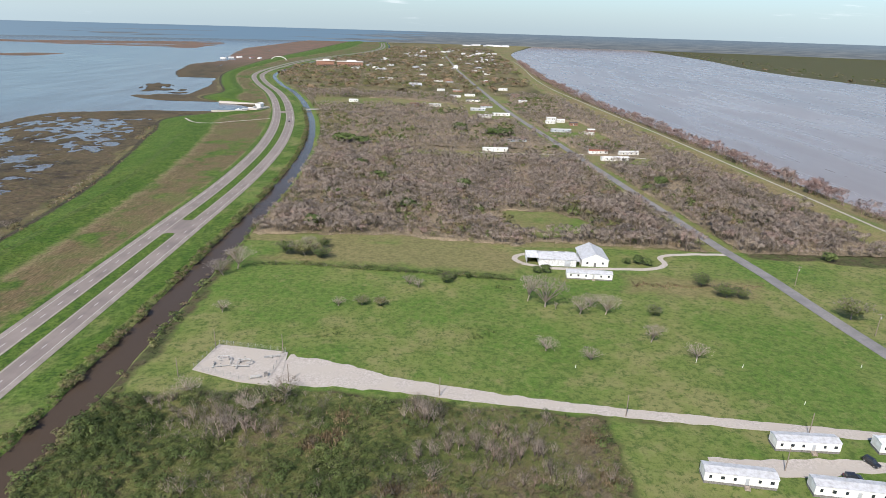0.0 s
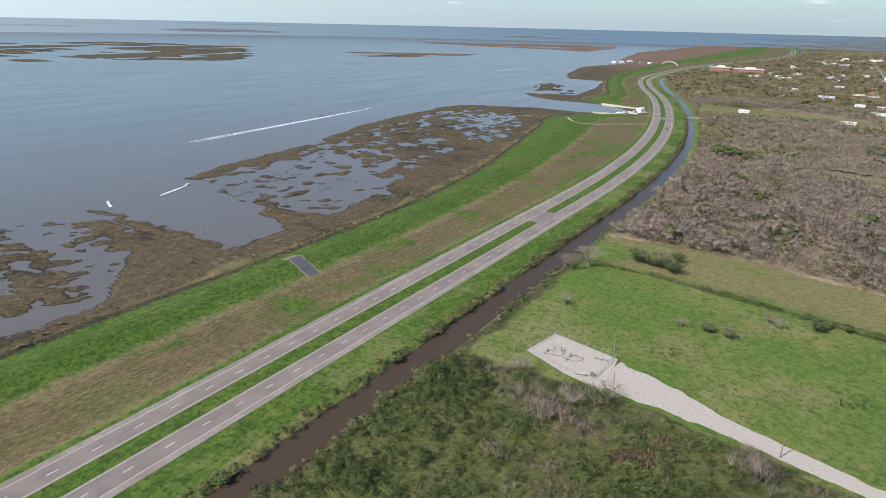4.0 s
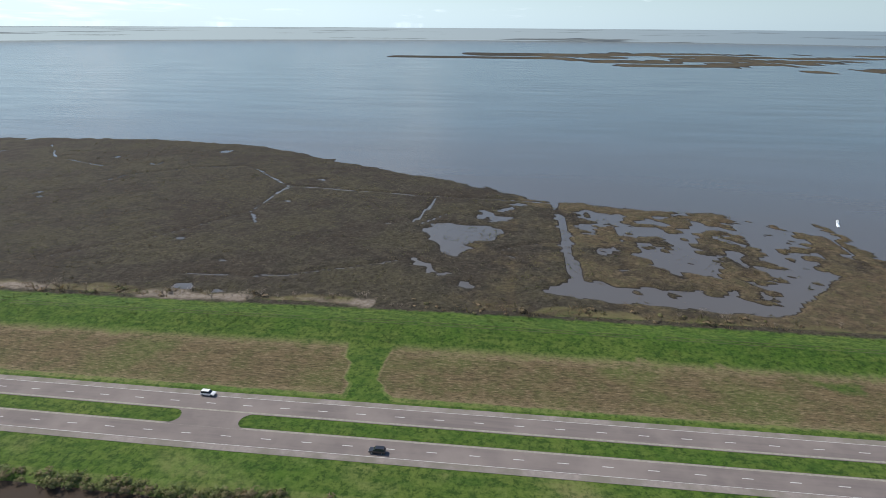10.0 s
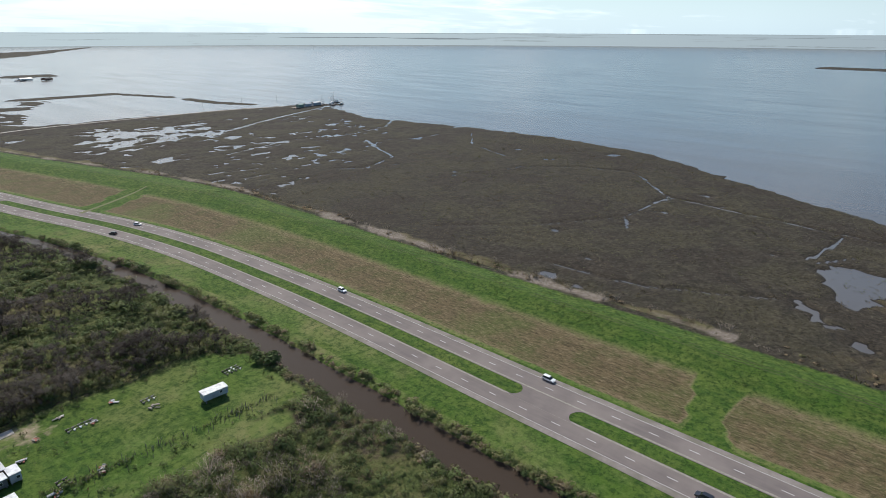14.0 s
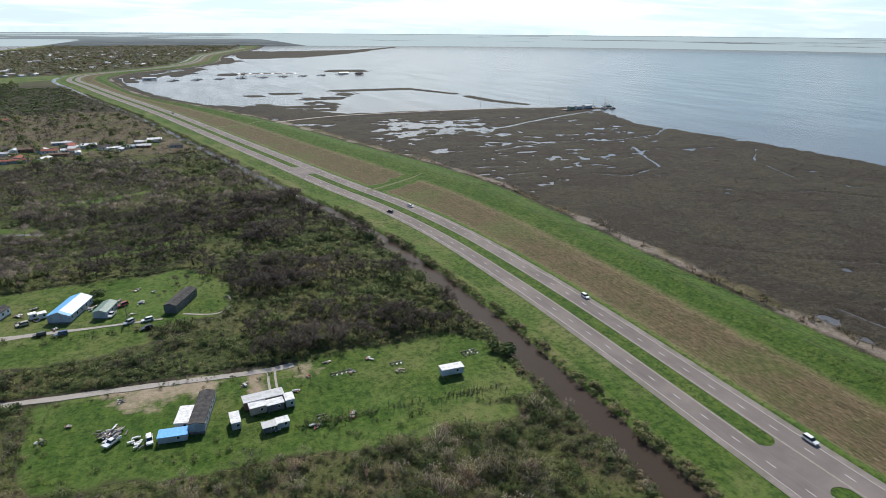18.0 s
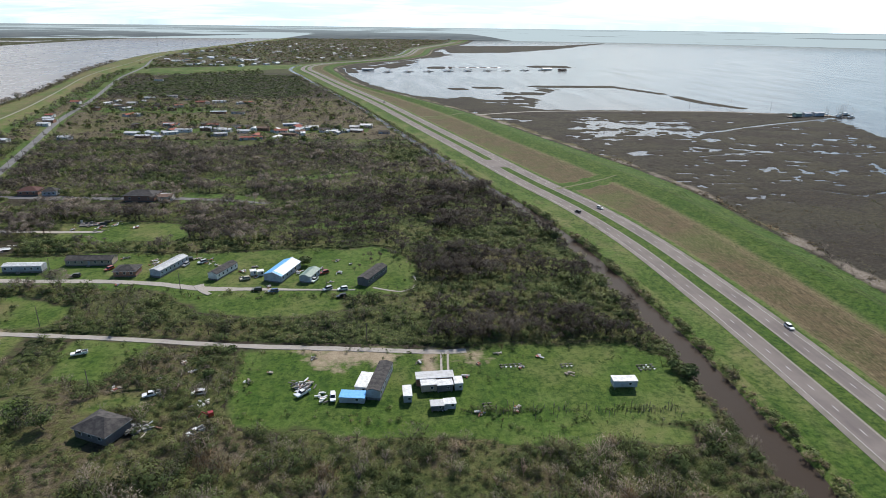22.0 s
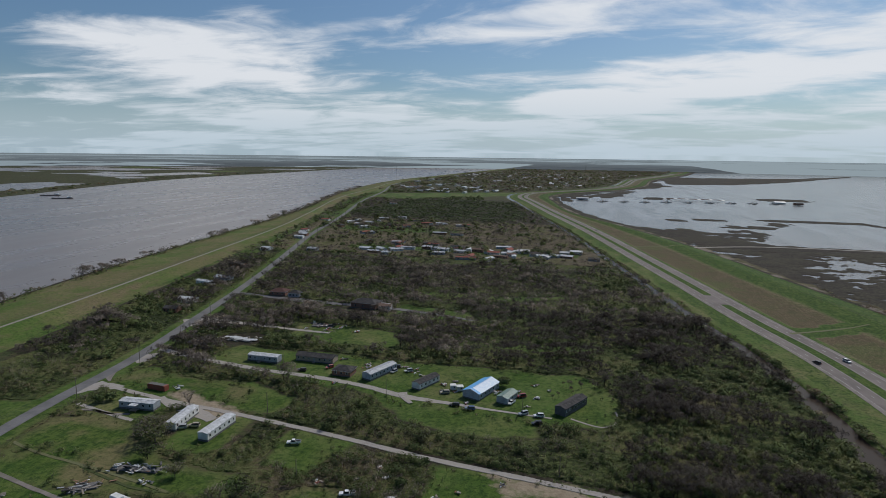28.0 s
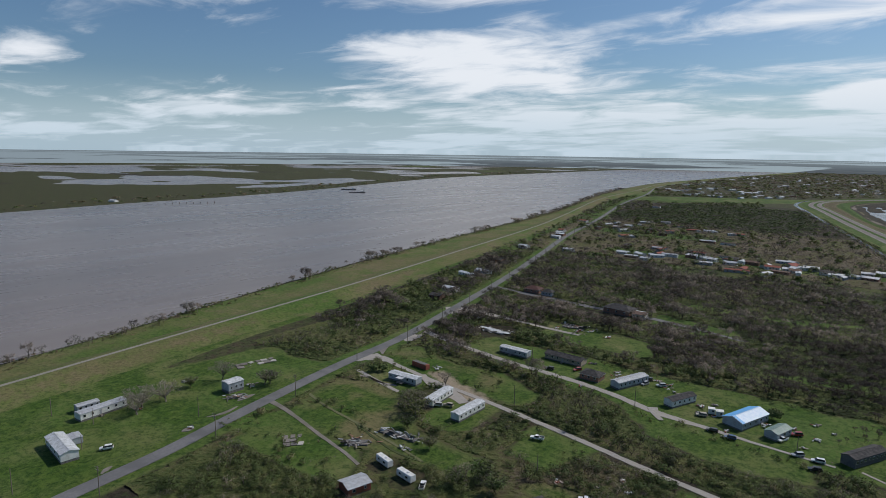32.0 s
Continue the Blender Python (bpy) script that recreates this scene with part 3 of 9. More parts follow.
LAWNS = {
    "north_field": [(-102, 168), (-102, 288), (-108, 332), (-28, 337), (46, 323), (60, 330), (110, 326), (150, 322), (168, 285), (178, 200), (184, 152), (140, 153), (60, 163), (-56, 178), (-70, 172)],
    "trailers_north": [(51, 129), (54, 140), (53, 163), (140, 156), (184, 150), (196, 80), (120, 95), (60, 105)],
    "east_of_road": [(172, 314), (240, 304), (280, 260), (300, 160), (300, 60), (205, 60), (180, 200)],
    "strip_north": [(-48, 590), (-44, 607), (124, 603), (140, 585), (44, 573)],
    "pasture_north": [(-195, 955), (-208, 1045), (-85, 1054), (10, 1010), (30, 940), (-76, 966)],
    "woods_green": [(40, 395), (75, 392), (95, 372), (90, 350), (60, 340), (45, 362)],
    "hamlet_north": [(40, 850), (30, 1000), (92, 1000), (108, 860), (104, 830)],
    "lot_south": [(-99, -190), (-101, -148), (0, -158), (51, -164), (59, -205), (20, -203), (-90, -201)],
    "row_south": [(208, -307), (4, -312), (-12, -290), (-8, -256), (22, -249), (85, -252), (95, -258), (150, -268), (212, -276)],
    "row_strip": [(110, -264), (87, -263), (27, -257), (20, -236), (42, -229), (78, -237)],
    "west_lots": [(216, -168), (223, -197), (204, -207), (185, -199), (172, -186), (146, -178), (120, -176), (118, -164), (150, -158), (165, -154), (194, -158)],
    "slab_lot": [(207, -148), (206, -122), (197, -128), (160, -128), (150, -132), (158, -146), (166, -154), (190, -150)],
    "lane_field": [(211, -227), (186, -223), (160, -227), (138, -228), (136, -246), (164, -258), (204, -250), (231, -264), (236, -240)],
    "trailer_green": [(163, -188), (172, -222), (142, -214), (140, -194), (150, -184)],
    "lot_edge": [(52, -168), (-10, -160), (-92, -150), (-88, -140), (-10, -149), (50, -157)],
    "river_lots": [(214, -20), (218, -82), (222, -101), (238, -162), (248, -205), (292, -205), (300, -171), (310, -118), (312, -40), (300, -20)],
    "road_lots": [(216, -150), (221, -131), (191, -139), (180, -128), (163, -134), (167, -145), (190, -151), (204, -156), (214, -157)],
    "gravel_lots": [(227, -256), (161, -251), (157, -232), (200, -239), (236, -238)],
    "lawn_house_l": [(223, -212), (221, -230), (186, -222), (187, -202), (216, -204)],
    "lawn_house_n": [(162, -190), (149, -185), (143, -219), (158, -224), (166, -213)],
    "lawn_ruin": [(215, -160), (207, -172), (185, -172), (168, -162), (180, -152), (204, -154)],
    "lawn_west": [(123, -216), (118, -187), (99, -182), (92, -212)],
    "brown_house_yard": [(80, -180), (98, -177), (104, -168), (76, -170)],
    "far_belt": [(614, -1498), (597, -1659), (263, -1842), (242, -1705), (518, -1442)],
    "far_hamlet": [(300, -712), (306, -680), (197, -686), (89, -672), (22, -688), (24, -712), (120, -706), (197, -716)],
    "far_lots": [(432, -880), (300, -910), (205, -880), (210, -850), (300, -830), (420, -850)],
    "north_lots_a": [(122, 600), (200, 592), (204, 560), (152, 558)],
    "north_lots_b": [(132, 700), (192, 690), (186, 830), (136, 842)],
    "north_lots_c": [(30, 1030), (118, 1030), (116, 1135), (12, 1135)],
    "hall_green": [(146, -432), (94, -421), (80, -398), (140, -399)],
    "junk_lot": [(196, -362), (150, -364), (121, -356), (116, -331), (150, -328), (186, -329)],
    "woods_strip": [(147, -478), (45, -486), (25, -500), (30, -486), (60, -468), (147, -464)],
    "east_green": [(-2, -358), (60, -345), (62, -352), (0, -366)],
}
DRYS = [[(216, -168), (223, -197), (204, -207), (185, -199), (172, -186), (146, -178), (120, -176), (118, -164), (150, -158), (165, -154), (194, -158)], [(-95, 292), (-60, 325), (30, 322), (48, 300), (36, 282), (-20, 290)], [(227, -256), (161, -251), (157, -232), (200, -239), (236, -238)],
        [(40, -200), (2, -199), (2, -184), (32, -190)], [(90, 262), (150, 255), (160, 280), (95, 285)], [(80, -182), (100, -178), (104, -168), (76, -170)]]
DIRTS = {
    "bare_yard": [(38, -204), (2, -202), (2, -190), (14, -194), (20, -186), (26, -196)],
    "bare_yard_west": [(-22, -200), (-30, -200), (-33, -192), (-26, -190)],
    "bare_patch": [(33, -197), (18, -196), (14, -190), (28, -191)], "bare_patch_track": [(-9, -200), (-14, -200), (-15, -176), (-11, -176)],
    "junction": [(262, -340), (246, -346), (240, -360), (264, -368)],
    "trailer_yard": [(196, -232), (150, -212), (150, -224), (190, -240)],
}

# homes and larger buildings: x, y, length, width, turn
HOMES_ROW = {
    "a": (177, -287.5, 18, 5, 0), "b": (150, -296.5, 22, 7, 0), "c": (127, -281.5, 10, 8, 0), "d": (109, -286, 21, 5.5, 70),
    "e": (82, -279, 16, 5, 68), "f": (53.5, -277, 19.5, 9, 71), "g": (40, -271.5, 11, 5.5, 72), "h": (10.5, -270, 19, 5.5, 63),
}
HOMES_LOTS = {
    "i": (245.5, -78.5, 20, 6, -5), "j": (271, -103, 20, 5, 96), "k": (279.5, -100.5, 9, 4, 90), "l": (196.7, -216, 17, 5, 5),
    "m": (169, -209, 18, 4.6, 97), "n": (149.6, -205.5, 19, 4.6, 90), "dark": (5.5, -178, 18, 4.6, 77), "brown": (86, -157.5, 12, 9, -25),
}
HOMES_NORTH = {"v1": (110, 150.5, 18.5, 4.6, -3), "v2": (83.5, 135.5, 19, 4.6, -8), "v3": (111, 131, 19, 4.6, -8), "v4": (140, 149.5, 18, 4.6, -5),
               "farm": (75, 279, 22, 5, -4)}
KEEP_OUT = [(x, y, max(a, b) * 0.62 + 2) for t in (HOMES_ROW, HOMES_LOTS, HOMES_NORTH) for x, y, a, b, r in t.values()]
KEEP_OUT += [(59, -155, 4), (126, -147.5, 4), (62, 300, 14), (82, 304, 15), (-67, 190, 22), (200, -237, 8), (212, -318, 15), (147, -150, 6), (134, -148, 7), (143, -132, 7), (-12, -168, 14), (-76, -172, 7), (251, -154, 8), (170, -411, 17), (156, -412, 10), (246, -421, 12), (231, -419, 10), (170, -398, 14), (190, -400, 12), (248, -408, 10)]
LANES = [[(-50, 180), (-13, 178), (60, 166), (187, 149)], [(243, -288), (175, -275), (87, -265), (50, -262)], [(238, -236), (150, -222), (61, -208), (-26, -199)],
         [(290, -428), (178, -416), (83, -402)], [(262, -352), (166, -346)], [(225, -158), (186, -151), (165, -147)]]


def open_ground(x, y, margin=1.5):
    """True where wild plants may stand: off the lawns, lanes, roads, water and houses."""
    ok = np.ones(np.shape(x), bool)
    for p in LAWNS.values():
        ok &= inside(x, y, p) < -margin + soft_noise(x, y, 13, 91) * 3.5
    for p in DIRTS.values():
        ok &= inside(x, y, p) < 0
    for px, py, r in KEEP_OUT:
        ok &= np.hypot(x - px, y - py) > r
    for lane in LANES:
        for (ax, ay), (bx, by) in zip(lane, lane[1:]):
            t = np.clip(((x - ax) * (bx - ax) + (y - ay) * (by - ay)) / ((bx - ax) ** 2 + (by - ay) ** 2), 0, 1)
            ok &= np.hypot(x - ax - t * (bx - ax), y - ay - t * (by - ay)) > 3.2
    ok &= np.abs(x - X_ROAD(y)) / tilt_of(X_ROAD, y) > 9.5
    ok &= (x - X_HWY(y)) / tilt_of(X_HWY, y) > 45.5
    return ok


def levee_profile(u, width):
    lev = np.interp(u, [0, 0.10, 0.26, 0.32, 0.52, 0.8, 1.0], [0.7, 1.4, 4.2, 4.2, 1.7, 1.1, 1.15])
    return 1.0 + (lev - 1.0) * np.clip(width / 60, 0.15, 1)


def slope_z(x, y):
    """The height of the mown slope between the marsh and the highway."""
    toe, edge = X_TOE(y), X_HWY(y) - 15 * tilt_of(X_HWY, y)
    return float(np.where(x < edge, levee_profile((x - toe) / (edge - toe), edge - toe), 1.15))
# ---- mesh helpers ----
def mesh_from(name, verts, faces, material=None, smooth=False):
    """A mesh from arrays of corners and of three- or four-cornered faces."""
    verts, faces = np.asarray(verts, np.float32), np.asarray(faces, np.int32)
    me = bpy.data.meshes.new(name)
    me.vertices.add(len(verts))
    me.vertices.foreach_set("co", verts.ravel())
    me.loops.add(faces.size)
    me.loops.foreach_set("vertex_index", faces.ravel())
    me.polygons.add(len(faces))
    me.polygons.foreach_set("loop_start", np.arange(0, faces.size, faces.shape[1], dtype=np.int32))
    me.polygons.foreach_set("use_smooth", np.full(len(faces), smooth))
    me.update()
    if material:
        me.materials.append(material)
    return me


def store(me, name, values):
    a = me.attributes.new(name, "FLOAT", "POINT")
    a.data.foreach_set("value", np.asarray(values, np.float32).ravel())


def grid_faces(n, m):
    i = np.arange((n - 1) * m).reshape(n - 1, m)[:, :-1].ravel()
    return np.stack([i, i + 1, i + 1 + m, i + m], 1)


def steps(lo, hi, near, grow, far):
    """Rows from lo to hi: near apart between -850 and 800, then further and further."""
    a = list(np.arange(-850, 800 + near, near))
    d, y = near, a[-1]
    while y < hi:
        d = min(d * grow, far)
        y += d
        a.append(min(y, hi))
    d, y, b = near, -850.0, []
    while y > lo:
        d = min(d * grow, far)
        y -= d
        b.append(max(y, lo))
    return np.array(b[::-1] + a)


YS = steps(-4900, 4900, 3.0, 1.07, 75.0)


# ---- ground: one sheet from the bay's bed over levees and land to the far bank ----
def near_line(x, y, pts):
    """Distance to a bent line."""
    best = np.full(np.shape(x), 1e9)
    for (ax, ay), (bx, by) in zip(pts, pts[1:]):
        t = np.clip(((x - ax) * (bx - ax) + (y - ay) * (by - ay)) / ((bx - ax) ** 2 + (by - ay) ** 2), 0, 1)
        best = np.minimum(best, np.hypot(x - ax - t * (bx - ax), y - ay - t * (by - ay)))
    return best


# pools of the marsh: outline, depth, how broken up by clumps
POOLS = [
    ([(-334, -56), (-350, -53), (-357, -45), (-358, -16), (-350, -6), (-339, -4), (-320, -17), (-311, -19), (-297, -30), (-302, -42), (-313, -48)], 1.6, 0.3),
    ([(-368, -29), (-393, -20), (-408, -1), (-400, 13), (-370, 2), (-352, -4), (-358, -16)], 0.9, 2.4),
    ([(-330, -22), (-322, -14), (-312, -20), (-318, -26)], -0.9, 2.4),
    ([(-325, 68), (-338, 98), (-334, 122), (-318, 108), (-290, 92), (-292, 68)], 1.9, 1.1),
    ([(-385, 128), (-392, 156), (-378, 170), (-341, 158), (-328, 166), (-279, 148), (-262, 121), (-264, 106), (-294, 126), (-322, 130)], 2.2, 1.1),
    ([(-398, 37), (-395, 60), (-370, 93), (-381, 122), (-360, 129), (-339, 96), (-344, 68), (-346, 36)], 1.5, 1.5),
    ([(-261, 12), (-276, 28), (-270, 83), (-262, 111), (-257, 130), (-246, 118), (-250, 33)], 2.3, 0.8),
    ([(-392, 36), (-396, 170), (-300, 165), (-256, 120), (-258, 36)], 0.62, 1.7),
    ([(-404, 258), (-410, 348), (-384, 418), (-309, 366), (-276, 357), (-266, 329), (-256, 261), (-300, 254), (-380, 250)], 1.5, 0.8),
    ([(-454, 674), (-400, 760), (-347, 706), (-305, 584), (-308, 540), (-397, 602)], 1.1, 1.2),
    ([(-268, -150), (-270, -143), (-277, -144), (-277, -150)], 1.2, 0.2),
    ([(-384, -165), (-384, -150), (-394, -154), (-402, -168)], 0.9, 1.2),
    ([(-526, -324), (-532, -326), (-543, -304), (-536, -302)], 1.4, 0.3),
    ([(-536, -282), (-548, -284), (-558, -272), (-546, -270)], 1.2, 0.8),
    ([(-256, -14), (-258, -30), (-272, -30), (-270, -16)], 0.8, 1.4),
    ([(-448, -532), (-456, -540), (-492, -543), (-486, -534)], 1.5, 0.3),
    ([(-426, -514), (-434, -506), (-478, -486), (-474, -496)], 1.5, 0.3),
    ([(-282, -572), (-288, -582), (-316, -579), (-312, -571)], 1.4, 0.2),
    ([(-646, -522), (-654, -512), (-674, -508), (-670, -516)], 1.4, 0.3),
    ([(-656, -408), (-662, -400), (-680, -380), (-676, -388)], 1.4, 0.3),
]
# ditches: bent line and half its width
DITCHES = [
    ([(-409, 22), (-417, -60), (-428, -170), (-411, -174), (-361, -172), (-338, -159)], 1.5),
    ([(-423, -58), (-385, -60), (-355, -64)], 1.4), ([(-375, -45), (-353, -58)], 1.6), ([(-436, 24), (-411, 25), (-371, 27), (-316, 28), (-266, 30)], 3.6),
    ([(-357, -681), (-470, -742), (-600, -800), (-706, -845), (-755, -857)], 4.2), ([(-656, -715), (-600, -640), (-515, -574), (-448, -560), (-367, -578), (-350, -569), (-288, -551)], 1.9), ([(-238, -484), (-258, -480)], 2.6), ([(-262, -476), (-276, -473)], 2.4), ([(-309, -599), (-324, -587)], 2.2),
    ([(-418, -318), (-441, -313), (-479, -271), (-489, -229), (-428, -172)], 1.2), ([(-361, -172), (-300, -210), (-262, -250)], 0.9), ([(-330, 20), (-310, -10), (-300, 0)], 1.0),
    ([(-290, -60), (-262, -110), (-258, -160)], 1.0), ([(-560, -470), (-500, -420), (-470, -350)], 1.1), ([(-318, -428), (-346, -408), (-392, -428), (-438, -520)], 1.6),
]


def marsh_height(x, y):
    """The marsh lies a little above the water and its pools a little below."""
    n_big, n_mid, n_fine = soft_noise(x, y, 70, 3), soft_noise(x, y, 26, 8), soft_noise(x, y, 11, 21, 3)
    shore = X_SHORE(y + n_mid * 6 + n_fine * 4) + n_fine * 3 + soft_noise(x, y, 6, 23, 2) * 2.5
    f = np.minimum((x - shore) * 0.12, 1.2) + n_fine * 0.12
    f = np.where(x - shore < 30, f + n_mid * 0.35, f)
    clump = soft_noise(x, y, 9, 22, 3) + 0.5 * n_mid
    wet_b = np.clip(inside(x, y, POOLS[7][0]) / 12, 0, 1)
    # flooded stretches up the shore
    wet_c = np.clip(inside(x, y, [(-420, 275), (-425, 370), (-470, 540), (-492, 770), (-350, 775), (-330, 690), (-325, 560), (-290, 420), (-272, 340), (-262, 262)]) / 14, 0, 1)
    f -= wet_c * (1.05 + 1.1 * soft_noise(x * 1.3, y * 0.6, 26, 8) + 0.4 * n_big + 1.8 * clump)
    for poly, k, broken_up in POOLS:
        f -= np.clip((inside(x, y, poly) + n_fine * 4 + 2) / 7, 0, 1) * (k + broken_up * clump)
    for pts, wd in DITCHES:
        d = near_line(x + n_mid * 2.5, y + n_fine * 1.5, pts) + n_fine * 0.9
        f -= np.clip((wd + 1.4 - d) / 2.0, 0, 1) * 1.4
    # small wet hollows everywhere
    f -= np.clip(n_fine * 0.8 + soft_noise(x, y, 55, 24) * 0.9 - 0.62, 0, 1) * 2.6 * np.clip((x - shore) / 25, 0, 1)
    # many small bright pools towards the landing
    south = np.clip((-430 - y) / 120, 0, 1) * np.clip((y + 900) / 60, 0, 1)
    streak = soft_noise(x * 0.6, y * 1.4, 17, 40, 4)
    f -= south * np.clip(n_big * 0.8 + streak * 1.1 + n_fine * 0.5 - 0.55, 0, 2) * 4.0
    f -= np.clip((inside(x, y, [(-246, -790), (-399, -797), (-328, -653), (-237, -653), (-185, -706)]) + n_mid * 16) / 25, 0, 1) * np.clip(streak * 1.4 + n_fine * 0.7 + 0.55, 0, 2) * 3.0
    # a scatter of small broken pools, and tufts standing in the large ones
    speck = soft_noise(x * 0.75, y, 8, 77, 2) + 0.45 * soft_noise(x, y, 70, 78, 2)
    broken = np.clip((-360 - y) / 60, 0, 1) * np.clip((y + 880) / 40, 0, 1) * np.clip((x - shore) / 30, 0, 1)
    core = np.clip((inside(x, y, [(-190, -650), (-235, -630), (-340, -650), (-400, -700), (-350, -780), (-250, -835), (-200, -810)]) + n_mid * 20) / 30, 0, 1)
    f -= broken * np.clip(speck + 0.75 * core - 0.72, 0, 1) * 9.0
    f += (wet_b + wet_c + core * 0.8) * np.clip(soft_noise(x, y, 8, 79, 2) - 0.30, 0, 1) * 3.2
    # islands out in the bay
    isl = np.clip(inside(x, y, [(-2234, -720), (-2500, -377), (-3033, -150), (-2950, 700), (-3000, 1600), (-2300, 1850), (-1761, 1500), (-1456, 1195), (-1699, 900), (-1773, 483), (-1911, 174), (-2279, -113)]) / 55, 0, 1)
    f = np.maximum(f, isl * (soft_noise(x * 1.6, y * 0.30, 110, 61, 5) * 2.9 + 0.30) - (1 - isl) * 3)
    red = np.clip(inside(x, y, [(-2500, 3150), (-2034, 3400), (-1288, 3970), (-1160, 3600), (-1049, 2803), (-1347, 2880), (-1632, 2885), (-2100, 3000)]) / 60, 0, 1)
    f = np.maximum(f, red * (soft_noise(x * 0.7, y * 1.5, 120, 71, 5) * 1.6 + 0.6) - (1 - red) * 3)
    bars = np.clip(inside(x, y, [(-1800, 1900), (-1433, 2120), (-1300, 2230), (-1140, 1986), (-1200, 1800), (-1500, 1600)]) / 60, 0, 1)
    f = np.maximum(f, bars * (soft_noise(x * 0.6, y * 1.4, 60, 63, 4) * 2.4 + 0.1) - (1 - bars) * 3)
    islets = np.clip(inside(x, y, [(-590, 1180), (-530, 1260), (-430, 1110), (-400, 1030), (-500, 1020)]) / 20, 0, 1)
    f = np.maximum(f, islets * (1.6 * soft_noise(x, y, 22, 62, 3) + 0.1) - (1 - islets) * 3)
    for pts, wd in (([(-100, -1165), (-193, -1212), (-347, -1232), (-442, -1227), (-488, -1100)], 10), ([(-494, -1056), (-498, -979), (-527, -906)], 11), ([(-30, -1735), (-224, -1796), (-465, -1838), (-590, -1815)], 8),
                    ([(-105, -822), (-200, -860), (-330, -866), (-460, -862), (-560, -838), (-625, -806)], 10)):
        f = np.maximum(f, np.clip((wd + n_fine * 3 + n_mid * 3 - near_line(x, y, pts)) / 6, -3, 0.8))
    wet = np.clip((inside(x, y, [(-60, -1010), (-262, -1178), (-330, -1190), (-300, -1120), (-240, -1000), (-215, -892), (-105, -905)]) + n_mid * 10) / 14, 0, 1)
    f = np.maximum(f, wet * (0.35 + 1.6 * streak + 1.0 * n_mid) - (1 - wet) * 3)
    mar = np.clip(inside(x, y, [(120, -1560), (46, -1600), (48, -1700), (-37, -1740), (-60, -1900), (-82, -2096), (-237, -2499), (-212, -2868), (-100, -2900), (60, -2100), (140, -1800)]) / 20, -1, 1)
    f = np.maximum(f, mar * 0.8 + n_mid * 1.1 - 0.35)
    cape = inside(x, y, [(-250, -2700), (-480, -2750), (-800, -3150), (-1560, -4500), (-1000, -3750), (-480, -3550), (-240, -3750)]) / 40
    f = np.maximum(f, np.clip(cape, -3, 0.8) + n_mid * 0.3)
    return np.clip(f, -1.2, 0.75)


RAMP = [(-121, -433), (-130, -438), (-150, -450), (-165, -459), (-178, -466)]


def CANAL_AT(y):
    """How far from the highway's middle the canal runs."""
    return np.interp(y, [-390, 0, 340, 850, 1300], [39.0, 38.0, 36.5, 34.2, 36.0])


def CANAL_HALF(y):
    return np.interp(y, [-390, -150, 340, 700], [4.2, 6.5, 6.2, 4.4])


